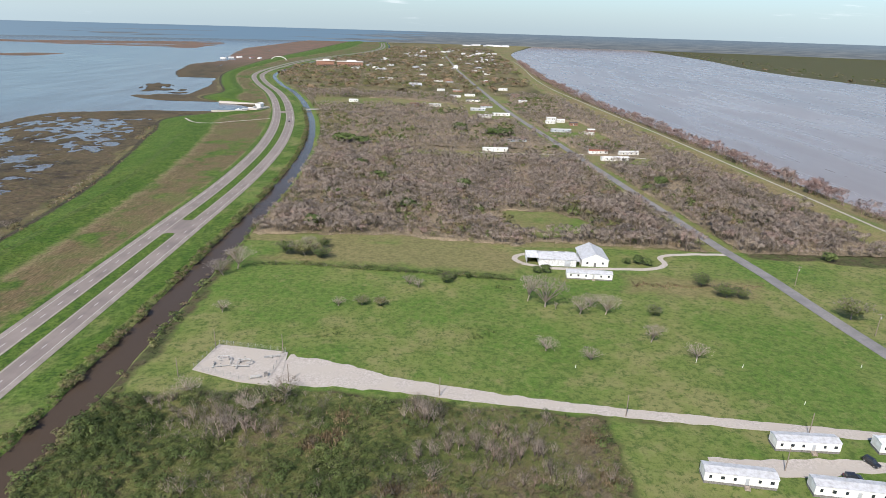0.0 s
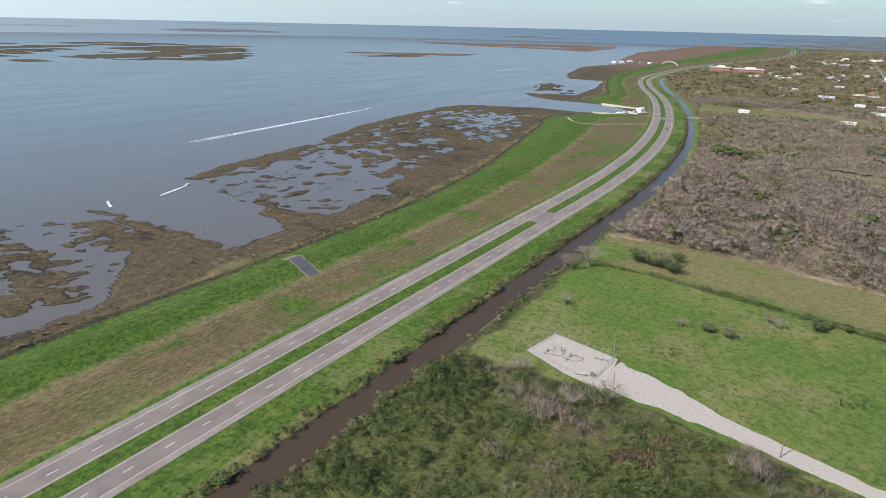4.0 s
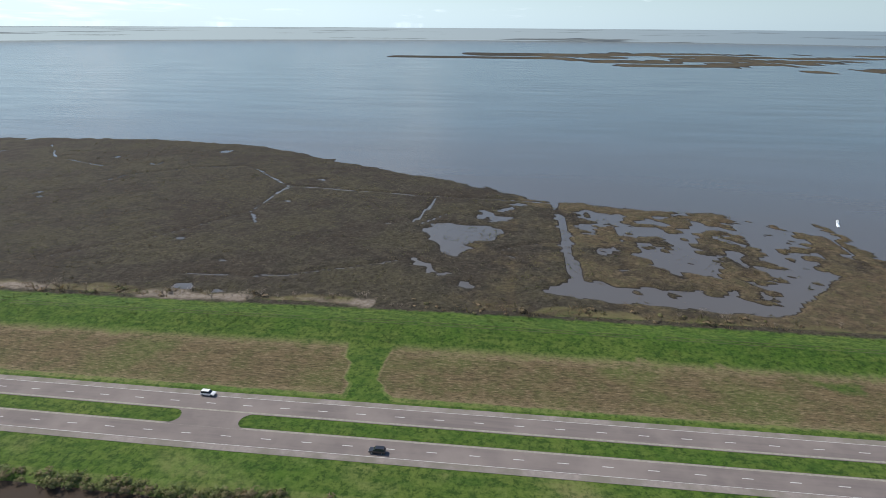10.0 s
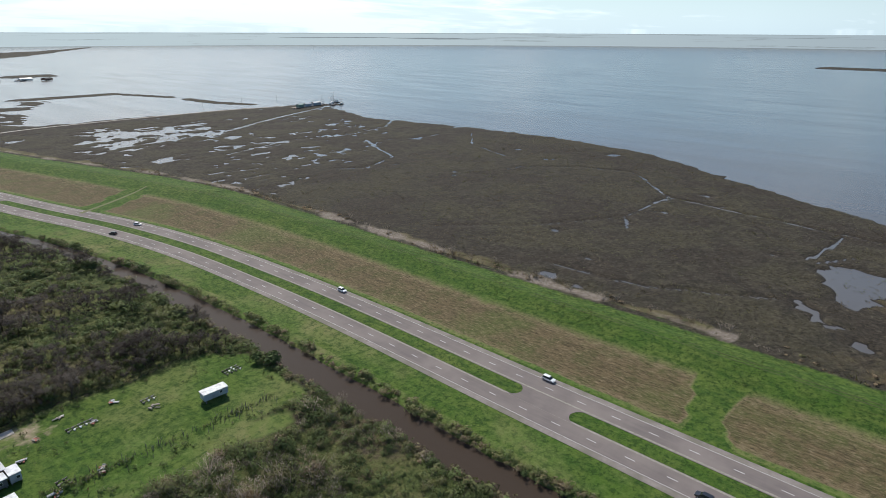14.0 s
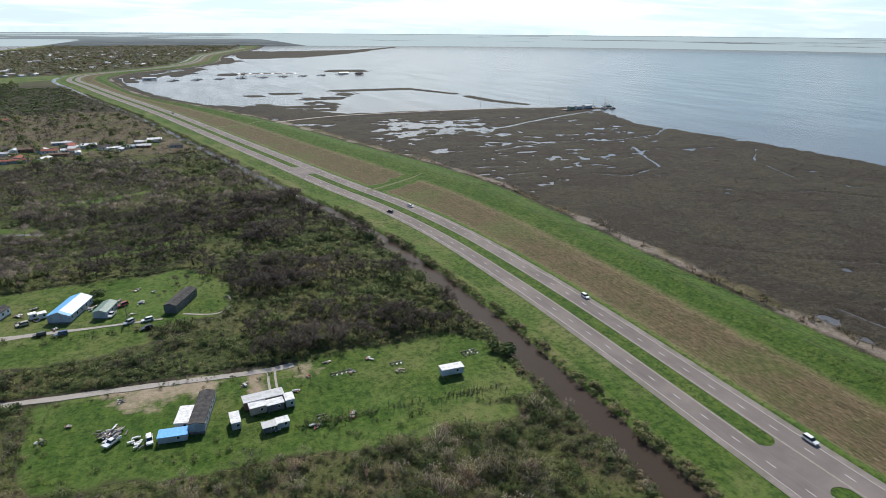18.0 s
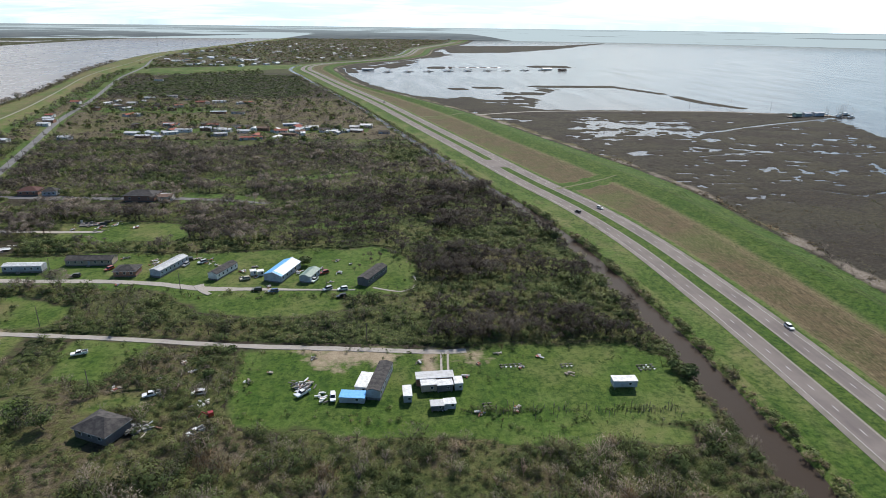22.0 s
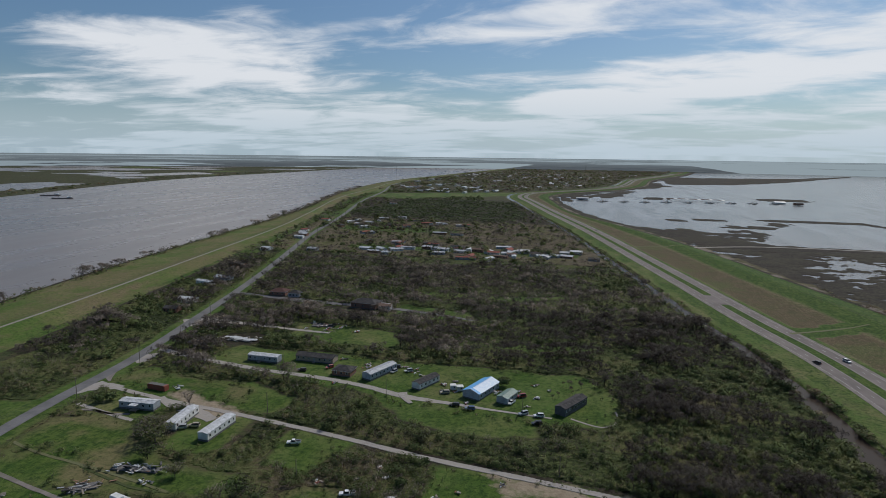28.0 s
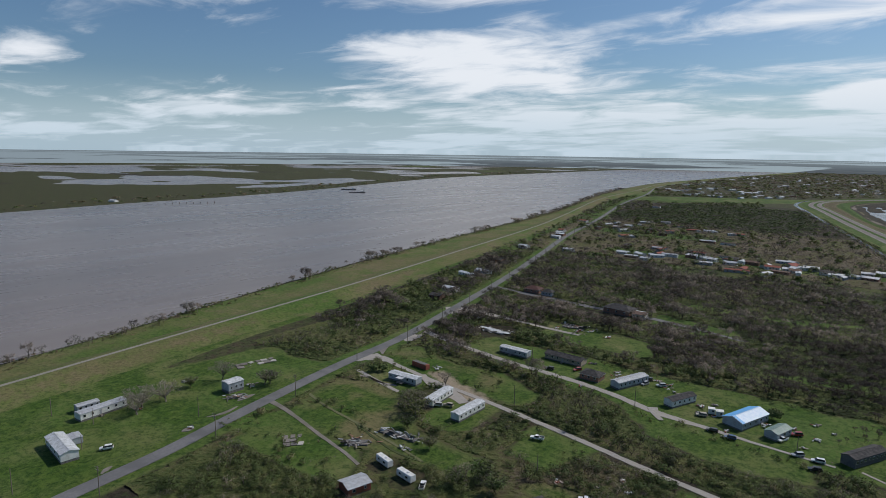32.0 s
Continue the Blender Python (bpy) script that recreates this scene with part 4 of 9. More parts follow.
def build_ground():
    y = YS
    cols, kinds = [], []

    def seg(a, b, n, kind, power=1.0):
        t = (np.arange(n) / n) ** power if power >= 1 else 1 - (1 - np.arange(n) / n) ** (1 / power)
        for v in t:
            cols.append(a + (b - a) * v)
            kinds.append(kind)
    one = np.ones_like(y)
    toe, hwy, road, crest, bank, far = X_TOE(y), X_HWY(y), X_ROAD(y), X_CREST(y), X_BANK(y), X_FAR(y)
    k = tilt_of(X_HWY, y)
    outer = np.minimum(toe - 380, -620.0)
    seg(-4900 * one, outer, 60, 0, 0.42)
    seg(outer, toe, 165, 0)
    seg(toe, hwy - 15 * k, 22, 1)
    seg(hwy - 15 * k, hwy + 16 * k, 6, 2)
    seg(hwy + 16 * k, hwy + 30 * k, 4, 3)
    seg(hwy + 30 * k, hwy + 45 * k, 14, 4)
    seg(hwy + 45 * k, road, 60, 5)
    seg(road, crest - 18, 16, 5)
    seg(crest - 18, crest + 16, 12, 6)
    seg(crest + 16, bank, 8, 7)
    seg(bank, bank + 40, 4, 8)
    seg(bank + 40, far - 40, 8, 8)
    seg(far - 40, far, 4, 8)
    seg(far, 4900 * one, 34, 9, 2.2)
    cols.append(4900 * one)
    kinds.append(9)
    xx = np.stack(cols, 1)
    kk = np.tile(np.array(kinds), (len(y), 1))
    yy = np.repeat(y[:, None], xx.shape[1], 1)
    zz = np.full(xx.shape, 0.9) + soft_noise(xx, yy, 30, 2) * 0.05
    T, H, R, C, B, F, K = (np.repeat(v[:, None], xx.shape[1], 1) for v in (toe, hwy, road, crest, bank, far, k))
    # bay side
    m = kk == 0
    mz = marsh_height(xx[m], yy[m])
    rim = np.clip(1 - (T[m] - xx[m]) / 9, 0, 1)
    zz[m] = np.maximum(mz, rim * 0.9 - 0.2)
    # levee and mown slope: u runs 0 at the toe to 1 at the road
    u = np.clip((xx - T) / (H - 15 * K - T), 0, 1)
    lev = levee_profile(u, H - 15 * K - T)
    zz = np.where(kk == 1, lev + soft_noise(xx, yy, 9, 5) * 0.10, zz)
    zz = np.where((kk == 2) | (kk == 3), 1.15, zz)
    v = (xx - H) / K
    can = np.interp(np.abs(v - CANAL_AT(yy)) - CANAL_HALF(yy), [-2.0, 0.0, 1.2, 3.0], [-1.0, 0.0, 0.7, 0.95]) + soft_noise(xx, yy, 8, 9) * 0.5
    zz = np.where(kk == 4, can, zz)
    riv = np.interp(xx - C, [-18, -3, 3, 16], [1.0, 4.6, 4.6, 1.3])
    zz = np.where(kk == 6, riv, zz)
    zz = np.where(kk == 7, np.interp((xx - C - 16) / (B - C - 16), [0, 0.7, 1], [1.3, 1.0, -0.1]) + soft_noise(xx, yy, 12, 4) * 0.25, zz)
    bed = np.interp(np.minimum(xx - B, F - xx), [0, 20], [-0.1, -3])
    zz = np.where(kk == 8, bed, zz)
    fz = np.clip((xx - F) / 25, -0.1, 0.8) + np.minimum(0, soft_noise(xx, yy * 1.0, 300, 77) * 3.4 + 0.35 - np.clip((xx - F - 150) / 800, 0, 1.0)) * np.clip((xx - F - 60) / 100, 0, 1) * (yy < 900)
    zz = np.where(kk == 9, np.clip(fz, -1.0, 0.9), zz)
    x, yv, z = xx.ravel(), yy.ravel(), zz.ravel()
    me = mesh_from("ground", np.stack([x, yv, z], 1), grid_faces(*xx.shape), GROUND, smooth=True)
    lawn = np.full(x.shape, -30.0)
    for p in LAWNS.values():
        lawn = np.maximum(lawn, inside(x, yv, p))
    kf, uf, vf = kk.ravel(), u.ravel(), v.ravel()
    lawn = np.where(kf == 5, lawn + soft_noise(x, yv, 13, 91) * -3.5 * (lawn > -12), lawn)
    road_d = np.abs(x - R.ravel()) / tilt_of(X_ROAD, yv)
    lawn = np.maximum(lawn, 9.0 - road_d)
    lawn = np.where((kf == 6) | (kf == 7) | ((kf == 5) & (x > C.ravel() - 30)), 6.0, lawn)
    lawn = np.where((kf == 5) & (x > R.ravel()) & (yv < -560), 6.0, lawn)
    lawn = np.where((kf == 2) | (kf == 3) | (kf == 1), 12.0, lawn)
    lawn = np.where(kf == 4, np.minimum(z * 8, 6), lawn)
    lawn = np.where(kf == 9, soft_noise(x, yv, 420, 13) * 60 - 34 - 25 * (yv > 900), lawn)
    dirt = np.full(x.shape, -20.0)
    for p in DIRTS.values():
        dirt = np.maximum(dirt, inside(x, yv, p))
    width = (H - 15 * K - T).ravel()
    tan = np.where(kf == 1, np.minimum((uf - 0.50) * width, (1.02 - uf) * width - 1.0), -20)
    tan = np.where((kf == 1) & (np.abs(yv + 52.5 - (x + 195) * 0.19 + soft_noise(x, yv, 8, 27) * 2.5) < 7.0), -12, tan)
    tan = np.where(kf == 6, 2 - np.abs(np.abs(x - C.ravel()) - 11) * 0.7 + soft_noise(x, yv, 60, 31) * 5 - 2.5 * (yv < 60), tan)
    tan = np.where((kf == 7) | ((kf == 5) & (x > R.ravel()) & (x > C.ravel() - 30)), soft_noise(x, yv, 45, 32) * 7 - np.where(yv > 60, 1.0, 4.5), tan)
    lush = np.where(kf == 1, np.minimum((0.50 - uf) * width, uf * width), -20)
    lush = np.where((kf == 1) & (np.abs(yv + 52.5 - (x + 195) * 0.19 + soft_noise(x, yv, 8, 27) * 2.5) < 7.0), 5, lush)
    up = np.clip((yv - 20) / 90, 0, 1)
    lush = np.where((kf == 1) & (tan > 0) & (yv > 20), soft_noise(x, yv * 0.6, 16, 25) * 9 - 8 + 5 * up, lush)
    ramp_d = near_line(x, yv, RAMP) + soft_noise(x, yv, 8, 26) * 3
    tan = np.where((kf == 1) & (ramp_d < 11), -12, tan)
    lush = np.where((kf == 1) & (ramp_d < 11), 5, lush)
    lush = np.where(kf == 2, 4, lush)
    lush = np.where((kf == 5) & (yv < 60), np.minimum(lawn - 1.5, soft_noise(x, yv, 18, 29) * 8 + 0.5), lush)
    lush = np.where(kf == 3, soft_noise(x, yv * 0.5, 14, 28) * 8 + 1.5, lush)
    marsh = np.where(kf == 0, np.minimum(10.0, T.ravel() - x - 7 + soft_noise(x, yv, 30, 64) * 9), np.where(kf == 1, 3 - uf * width, -20))
    marsh = np.where(kf == 9, -10 - soft_noise(x, yv, 300, 14) * 14 - 25 * (yv > 900), marsh)
    marsh = np.where((kf == 9) & (x - F.ravel() < 90) & (yv < 900), -10, marsh)
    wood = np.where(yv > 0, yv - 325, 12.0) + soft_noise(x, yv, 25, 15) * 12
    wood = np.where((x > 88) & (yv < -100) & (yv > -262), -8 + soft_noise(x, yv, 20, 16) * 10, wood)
    wood = np.where((yv > 0) & (kf != 9), -4 + soft_noise(x, yv, 22, 18) * 6, wood)
    wood = np.where(yv < -1500, -8 + soft_noise(x, yv, 60, 20) * 8, wood)
    wood = np.where(kf == 9, -10 + soft_noise(x, yv, 150, 19) * 8, wood)
    dry = np.full(x.shape, -20.0)
    for p in DRYS:
        dry = np.maximum(dry, inside(x, yv, p))
    red = np.where(kf == 0, np.clip((yv - 1900) * 0.10, -60, 60), -60.0)
    dry = np.where((kf == 6) | (kf == 7) | ((kf == 5) & (x > C.ravel() - 30)), soft_noise(x, yv * 0.4, 30, 38) * 9 + np.where(yv > 60, 3.0, -1.0), dry)
    dry = np.where((kf == 5) & (yv > 322), soft_noise(x, yv, 26, 39) * 9 + 2, dry)
    dry = np.where((kf == 0) & (T.ravel() - x < 40), soft_noise(x, yv, 12, 65) * 6 + 1.0, dry)
    sedge = np.where(kf == 0, np.clip((yv - 20) * 0.2, -30, 8) + np.clip(14 - np.abs(x - X_SHORE(yv)) * 0.6, -6, 9) * (yv > 0) + soft_noise(x, yv, 24, 66) * 9 + 2, -30)
    wrack = np.where(kf <= 1, 3.5 - np.abs(T.ravel() - 3.5 - x) * 0.8 + soft_noise(x, yv, 26, 67) * 5 - 2.2 - 7 * (yv > -60), -20)
    dry = np.where(kf == 3, soft_noise(x, yv, 9, 68) * 7 - 4.0, dry)
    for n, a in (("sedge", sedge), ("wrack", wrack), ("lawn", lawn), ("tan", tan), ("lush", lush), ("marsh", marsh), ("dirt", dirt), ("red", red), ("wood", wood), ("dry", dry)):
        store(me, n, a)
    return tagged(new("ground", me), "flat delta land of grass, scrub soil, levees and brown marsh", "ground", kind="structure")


ground = build_ground()


def ribbon(name, f, lo, hi, z, material, ys=None, label="", category="", kind="structure", edge=0.0, parent=None):
    """A strip along the line f between the offsets lo and hi across it; edge is its thickness."""
    y = YS if ys is None else ys
    k = tilt_of(f, y)
    x = f(y)
    c = [x + lo * k, x + hi * k]
    zs = [z, z]
    if edge:
        c, zs = [c[0], *c, c[1]], [z - edge, z, z, z - edge]
    v = np.stack([np.stack([a, y, np.full_like(y, h)], 1) for a, h in zip(c, zs)], 1).reshape(-1, 3)
    ob = new(name, mesh_from(name, v, grid_faces(len(y), len(c)), material))
    if parent:
        ob.parent = parent
    if label:
        tagged(ob, label, category, kind=kind)
    return ob


def water_sheet(name, left, right, material, label, y=YS):
    n = 60
    t = 1 - (1 - np.linspace(0, 1, n)) ** 2
    x = left[:, None] * (1 - t) + right[:, None] * t
    v = np.stack([x, np.repeat(y[:, None], n, 1), np.zeros_like(x)], 2).reshape(-1, 3)
    return tagged(new(name, mesh_from(name, v, grid_faces(len(y), n), material, True)), label, "water", kind="structure")


ONE = np.ones_like(YS)
bay = water_sheet("water_bay", -4900 * ONE, X_TOE(YS) + 4, BAY, "open shallow bay of blue-grey rippled water")

def shallows():
    """How near the shore the bay's water lies: silt shows there."""
    co = np.empty(len(bay.data.vertices) * 3, np.float32)
    bay.data.vertices.foreach_get("co", co)
    x, y = co[0::3], co[1::3]
    mean = sum(X_SHORE(y + d) for d in np.arange(-120, 121, 12.0)) / 21
    store(bay.data, "shallow", np.clip(1.0 - (mean - x) / 420, 0, 1))


shallows()
water_sheet("water_river", X_BANK(YS) - 6, 4900 * ONE, RIVER, "wide silty brown river with a gentle sheen")
ribbon("water_canal", X_HWY, 28.0, 45.5, 0.0, CANAL, label="narrow straight canal of dark brown still water", category="canal")

# ---- highway: two carriageways, median, lane marks ----
HY = YS[(YS > -4300) & (YS < 4600)]
road_e = ribbon("road_east", X_HWY, 3.3, 14.0, 1.22, CONCRETE, HY, "worn pinkish concrete carriageway with pale joints", "road", edge=0.2)
road_w = ribbon("road_west", X_HWY, -14.0, -3.4, 1.22, CONCRETE, HY, "worn pinkish concrete carriageway beside the levee", "road", edge=0.2)
ribbon("road_river", X_ROAD, -3.4, 3.4, 1.08, ASPHALT, YS[(YS > -3200) & (YS < 3000)], "long straight two-lane grey asphalt road", "road", edge=0.2)
ribbon("levee_track", X_CREST, -1.2, 1.2, 4.68, KERB, YS[(YS > -2600) & (YS < 2400)], "pale gravel track on the river levee", "track", edge=0.1)


def path_ribbon(name, pts, w, z, material, label, category="lane", slope=False):
    """A lane along a bent line on the ground, with slightly uneven edges."""
    p = [Vector(a) for a in pts]
    w = w if isinstance(w, list) else [w] * len(p)
    fine, wide = [], []
    for i in range(len(p) - 1):
        a, b, c, d = p[max(i - 1, 0)], p[i], p[i + 1], p[min(i + 2, len(p) - 1)]
        n = max(2, int((c - b).length / 1.8))
        for j in range(n):
            t = j / n
            wide.append(w[i] + (w[i + 1] - w[i]) * t)
            fine.append(0.5 * (2 * b + (c - a) * t + (2 * a - 5 * b + 4 * c - d) * t * t + (3 * b - a - 3 * c + d) * t**3))
    fine.append(p[-1])
    wide.append(w[-1])
    v = []
    for i, q in enumerate(fine):
        t = (fine[min(i + 1, len(fine) - 1)] - fine[max(i - 1, 0)]).normalized()
        s = Vector((-t.y, t.x))
        h = wide[i] / 2
        for side, e in ((-1, -0.15), (-1, 0), (1, 0), (1, -0.15)):
            r = h * (1 + 0.22 * noise.noise((q.x * 0.2, q.y * 0.2, side * 9)) + 0.14 * noise.noise((q.x * 0.9, q.y * 0.9, side * 5)))
            px, py = q.x + s.x * r * side, q.y + s.y * r * side
            v.append((px, py, (slope_z(px, py) + 0.12 if slope else z) + e))
    return tagged(new(name, mesh_from(name, v, grid_faces(len(fine), 4), material)), label, category, kind="structure")


path_ribbon("lane_north", [(-54, 187.5), (-40, 185.5), (-25, 182), (-13, 179), (25, 171.5), (60, 166), (100, 161), (140, 156), (187, 149)], [20, 17, 12, 9, 6, 5, 4.6, 4.5, 4.5], 1.03, GRAVEL, "pale gravel lane from the pad to the road")
path_ribbon("lane_row", [(243, -288), (221, -282), (175, -275), (139, -273), (112, -269), (87, -262), (62, -260), (45, -258.5), (18, -257)], [4.4, 4.2, 4.0, 4.0, 4.0, 4.6, 3.0, 2.0, 1.2], 1.03, GRAVEL, "pale gravel lane past a row of trailers")
path_ribbon("lane_lots", [(238, -236), (223, -232), (187, -226), (150, -222), (107, -216), (61, -208), (19, -203), (-12, -199), (-26, -199)], 3.0, 1.03, GRAVEL, "long narrow gravel lane through scrub")
path_ribbon("lane_hall", [(290, -428), (250, -422), (205, -419), (178, -420), (120, -412), (83, -402)], [5, 6, 13, 9, 4, 3], 1.03, ASPHALT, "cracked grey lane to a hall")
path_ribbon("drive_loop", [(44, 297), (41, 303), (44, 309), (50, 312)], 3, 1.03, GRAVEL, "pale loop of gravel drive")
path_ribbon("drive_house", [(166, 318), (140, 317), (122, 312), (120, 300), (110, 293), (92, 292), (60, 291), (44, 297)], 3, 1.03, GRAVEL, "winding gravel drive to the farmhouse")
path_ribbon("drive_lots", [(232, -158), (217, -157), (200, -154), (186, -151), (165, -147), (150, -143)], [3.4, 2.4, 1.9, 1.8, 1.6, 1.4], 1.02, SHOULDER, "rutted gravel drive into the lots")
path_ribbon("drive_junction", [(262, -352), (240, -350), (200, -347), (166, -346)], [9, 6, 3.5, 3], 1.04, GRAVEL, "pale shell drive at the junction")
path_ribbon("drive_trailers", [(196, -229), (185, -222), (170, -219), (158, -214)], [3, 4, 7, 5], 1.04, GRAVEL, "gravel forecourt between two trailers")
path_ribbon("drive_north", [(79, 143.5), (88, 142), (98, 141), (110, 141.5), (120, 142.5), (135, 142), (150, 141)], [3, 5, 7, 7.5, 6, 4, 4], 1.04, GRAVEL, "pale gravel yard between white trailers")
path_ribbon("lane_apron", [(246, -268), (238, -278), (228, -284)], [16, 10, 5], 1.06, GRAVEL, "pale worn apron where a lane meets the road")
path_ribbon("lane_apron", [(241, -226), (232, -232), (222, -233)], [14, 8, 4], 1.06, GRAVEL, "pale gravel apron at a lane's mouth")
path_ribbon("lane_apron", [(268, -338), (258, -346), (246, -350), (236, -336)], [20, 16, 9, 3], 1.06, GRAVEL, "broad pale shell apron at the junction")
path_ribbon("drive_trailer", [(226, -205), (215, -208), (205, -207), (196, -209)], [2.4, 1.8, 1.6, 1.6], 1.03, SHOULDER, "narrow pale walk to a trailer")
path_ribbon("rut_track", [(224, -176), (205, -171), (182, -168), (160, -165), (138, -161)], [1.6, 1.4, 1.4, 1.4, 1.2], 1.02, WORN, "worn track between the lots")
path_ribbon("levee_ramp", RAMP, [4, 2.6, 2.2, 2.0, 1.4], 3.0, WORN, "pale track up over the levee", slope=True)
path_ribbon("drive_upriver", [(40, 597), (70, 596), (98, 597), (130, 598)], [2, 3, 3, 3.5], 1.03, GRAVEL, "pale drive past two long trailers")
path_ribbon("drive_upriver", [(134, 602), (158, 600), (180, 594), (200, 588)], 3, 1.03, GRAVEL, "pale drive to trailers by the levee")
path_ribbon("drive_upriver", [(127, 654), (112, 658), (92, 657)], 2.6, 1.03, GRAVEL, "short pale drive to a trailer")
path_ribbon("footpath_north", [(-310, 752), (-290, 722), (-274, 724), (-250, 752), (-216, 784)], 2, 1.3, GRAVEL, "pale track across the mown slope", slope=True)

path_ribbon("levee_ramp_south", [(-8, -800), (-40, -806), (-75, -812), (-95, -818)], 3, 3.0, WORN, "pale track over the far levee", slope=True)
path_ribbon("spit_road", [(-105, -822), (-200, -860), (-330, -866), (-460, -862), (-545, -840)], 5, 0.8, GRAVEL, "pale shell road along the spit to the landing")

X_TOP = lambda y: X_TOE(y) + 0.29 * (X_HWY(y) - 15 - X_TOE(y))
TOP_Y = YS[(YS > -560) & (YS < 640)]
for a in (-1.3, 0.8):
    ribbon("levee_rut", X_TOP, a, a + 0.5, 4.24, TRACK, TOP_Y, "dark worn tyre rut along the levee crown", "rut", edge=0.06)

# ---- lane marks and median openings ----
DASH_Y = np.arange(-900, 1000, 12.19)


def dashes(f, off, name, parent, w=0.16, long=3.05):
    v, q = [], []
    for y in DASH_Y:
        ys = np.array([y, y + long])
        x, k = f(ys), tilt_of(f, ys)
        n = len(v)
        for yy, xx, kk in zip(ys, x, k):
            v += [(xx + (off - w) * kk, yy, 1.226), (xx + (off + w) * kk, yy, 1.226)]
        q.append((n, n + 1, n + 3, n + 2))
    ob = new(name, mesh_from(name, v, q, PAINT_WHITE))
    ob.parent = parent


MARK_Y = HY[(HY > -2000) & (HY < 1800)]
for road, lane, outer, inner in ((road_e, 7.6, 11.4, 3.9), (road_w, -7.6, -11.5, -4.0)):
    dashes(X_HWY, lane, "lane_dashes", road)
    ribbon("edge_line", X_HWY, outer - 0.10, outer + 0.10, 1.226, PAINT_WHITE, MARK_Y, parent=road)
    ribbon("shoulder", X_HWY, min(outer * 1.02, outer * 1.22), max(outer * 1.02, outer * 1.22), 1.224, SHOULDER, MARK_Y, parent=road)
    ribbon("inner_edge", X_HWY, inner - 0.45, inner + 0.30, 1.224, KERB, MARK_Y, parent=road)


def median_opening(y0, y1):
    """Paving across the median, with the round noses of the grass left at both ends."""
    v, f = [], []
    n = 12
    for side in (0, 1):
        y, s = (y0, 1) if side == 0 else (y1, -1)
        b = len(v)
        for i in range(n + 1):
            a = math.pi * i / n
            x = -3.5 * math.cos(a) + 0.2
            v += [(x, y - 5.0 * s * (1 - math.sin(a)) * 0.9, 1.232), (x, (y0 + y1) / 2, 1.232)]
        for i in range(n):
            q = (b + 2 * i, b + 2 * i + 2, b + 2 * i + 3, b + 2 * i + 1)
            f.append(q if s > 0 else q[::-1])
    v = [(x * 1.12 + float(X_HWY(y)), y, z) for x, y, z in v]
    return tagged(new("median_crossing", mesh_from("median_crossing", v, f, CONCRETE)), "paved turning gap in the grass median", "pavement", kind="structure")


for a, b in ((-100, -81), (330, 354), (-536, -506), (838, 856)):
    median_opening(a, b)
# ---- building blocks for things ----
Z0 = 0.95


def box(bm, c, s, rz=0.0, taper=1.0):
    """A box about c of size s, its top drawn in by taper."""
    x, y, z = (v / 2 for v in s)
    m = Matrix.Translation(c) @ Matrix.Rotation(radians(rz), 4, "Z")
    v = [bm.verts.new(m @ Vector((a * x * (taper if k > 0 else 1), b * y * (taper if k > 0 else 1), k * z))) for k in (-1, 1) for a, b in ((-1, -1), (1, -1), (1, 1), (-1, 1))]
    for f in ((3, 2, 1, 0), (4, 5, 6, 7), (0, 1, 5, 4), (1, 2, 6, 5), (2, 3, 7, 6), (3, 0, 4, 7)):
        bm.faces.new([v[i] for i in f])


def rod(bm, a, b, ra, rb=None, sides=8):
    """A closed round bar from a to b."""
    a, b = Vector(a), Vector(b)
    rb = ra if rb is None else rb
    q = (b - a).to_track_quat("Z", "Y")
    rings = [[bm.verts.new(c + q @ Vector((r * math.cos(2 * math.pi * i / sides), r * math.sin(2 * math.pi * i / sides), 0))) for i in range(sides)] for c, r in ((a, ra), (b, rb))]
    for i in range(sides):
        j = (i + 1) % sides
        bm.faces.new((rings[0][i], rings[0][j], rings[1][j], rings[1][i]))
    bm.faces.new(rings[0][::-1])
    bm.faces.new(rings[1])


def prism_x(bm, profile, x0, x1):
    """A solid whose outline, in y and z, runs from x0 to x1."""
    a = [bm.verts.new((x0, y, z)) for y, z in profile]
    b = [bm.verts.new((x1, y, z)) for y, z in profile]
    n = len(profile)
    for i in range(n):
        j = (i + 1) % n
        bm.faces.new((a[i], a[j], b[j], b[i]))
    bm.faces.new(a[::-1])
    bm.faces.new(b)


def part(name, bm, material, parent, label=""):
    me = bpy.data.meshes.new(name)
    bmesh.ops.recalc_face_normals(bm, faces=bm.faces)
    bm.to_mesh(me)
    bm.free()
    me.materials.append(material)
    ob = new(name, me)
    ob.parent = parent
    if label:
        ob["label"] = label
    return ob


def made(fn, *args, **kw):
    bm = bmesh.new()
    fn(bm, *args, **kw)
    return bm


def thing(name, x, y, rz, label, category, group="", z=Z0):
    ob = new(name)
    ob.matrix_basis = pose(x, y, z, 0, 0, rz)
    return tagged(ob, label, category, group)


def window(root, x, y, z, w, h, side):
    """A framed pane on a long wall; side is the sign of the wall's outward y."""
    fr = part("window", made(box, (x, y + side * 0.03, z), (w + 0.16, 0.08, h + 0.16)), SIDING, root)
    part("pane", made(box, (x, y + side * 0.075, z), (w, 0.03, h)), GLASS, fr)


def gable_roof(bm, L, W, z, rise, over, thick=0.16):
    h = W / 2 + over
    drop = rise * over / (W / 2)
    prism_x(bm, [(-h, z - drop), (0, z + rise), (h, z - drop), (h, z - drop + thick), (0, z + rise + thick), (-h, z - drop + thick)], -L / 2 - over, L / 2 + over)


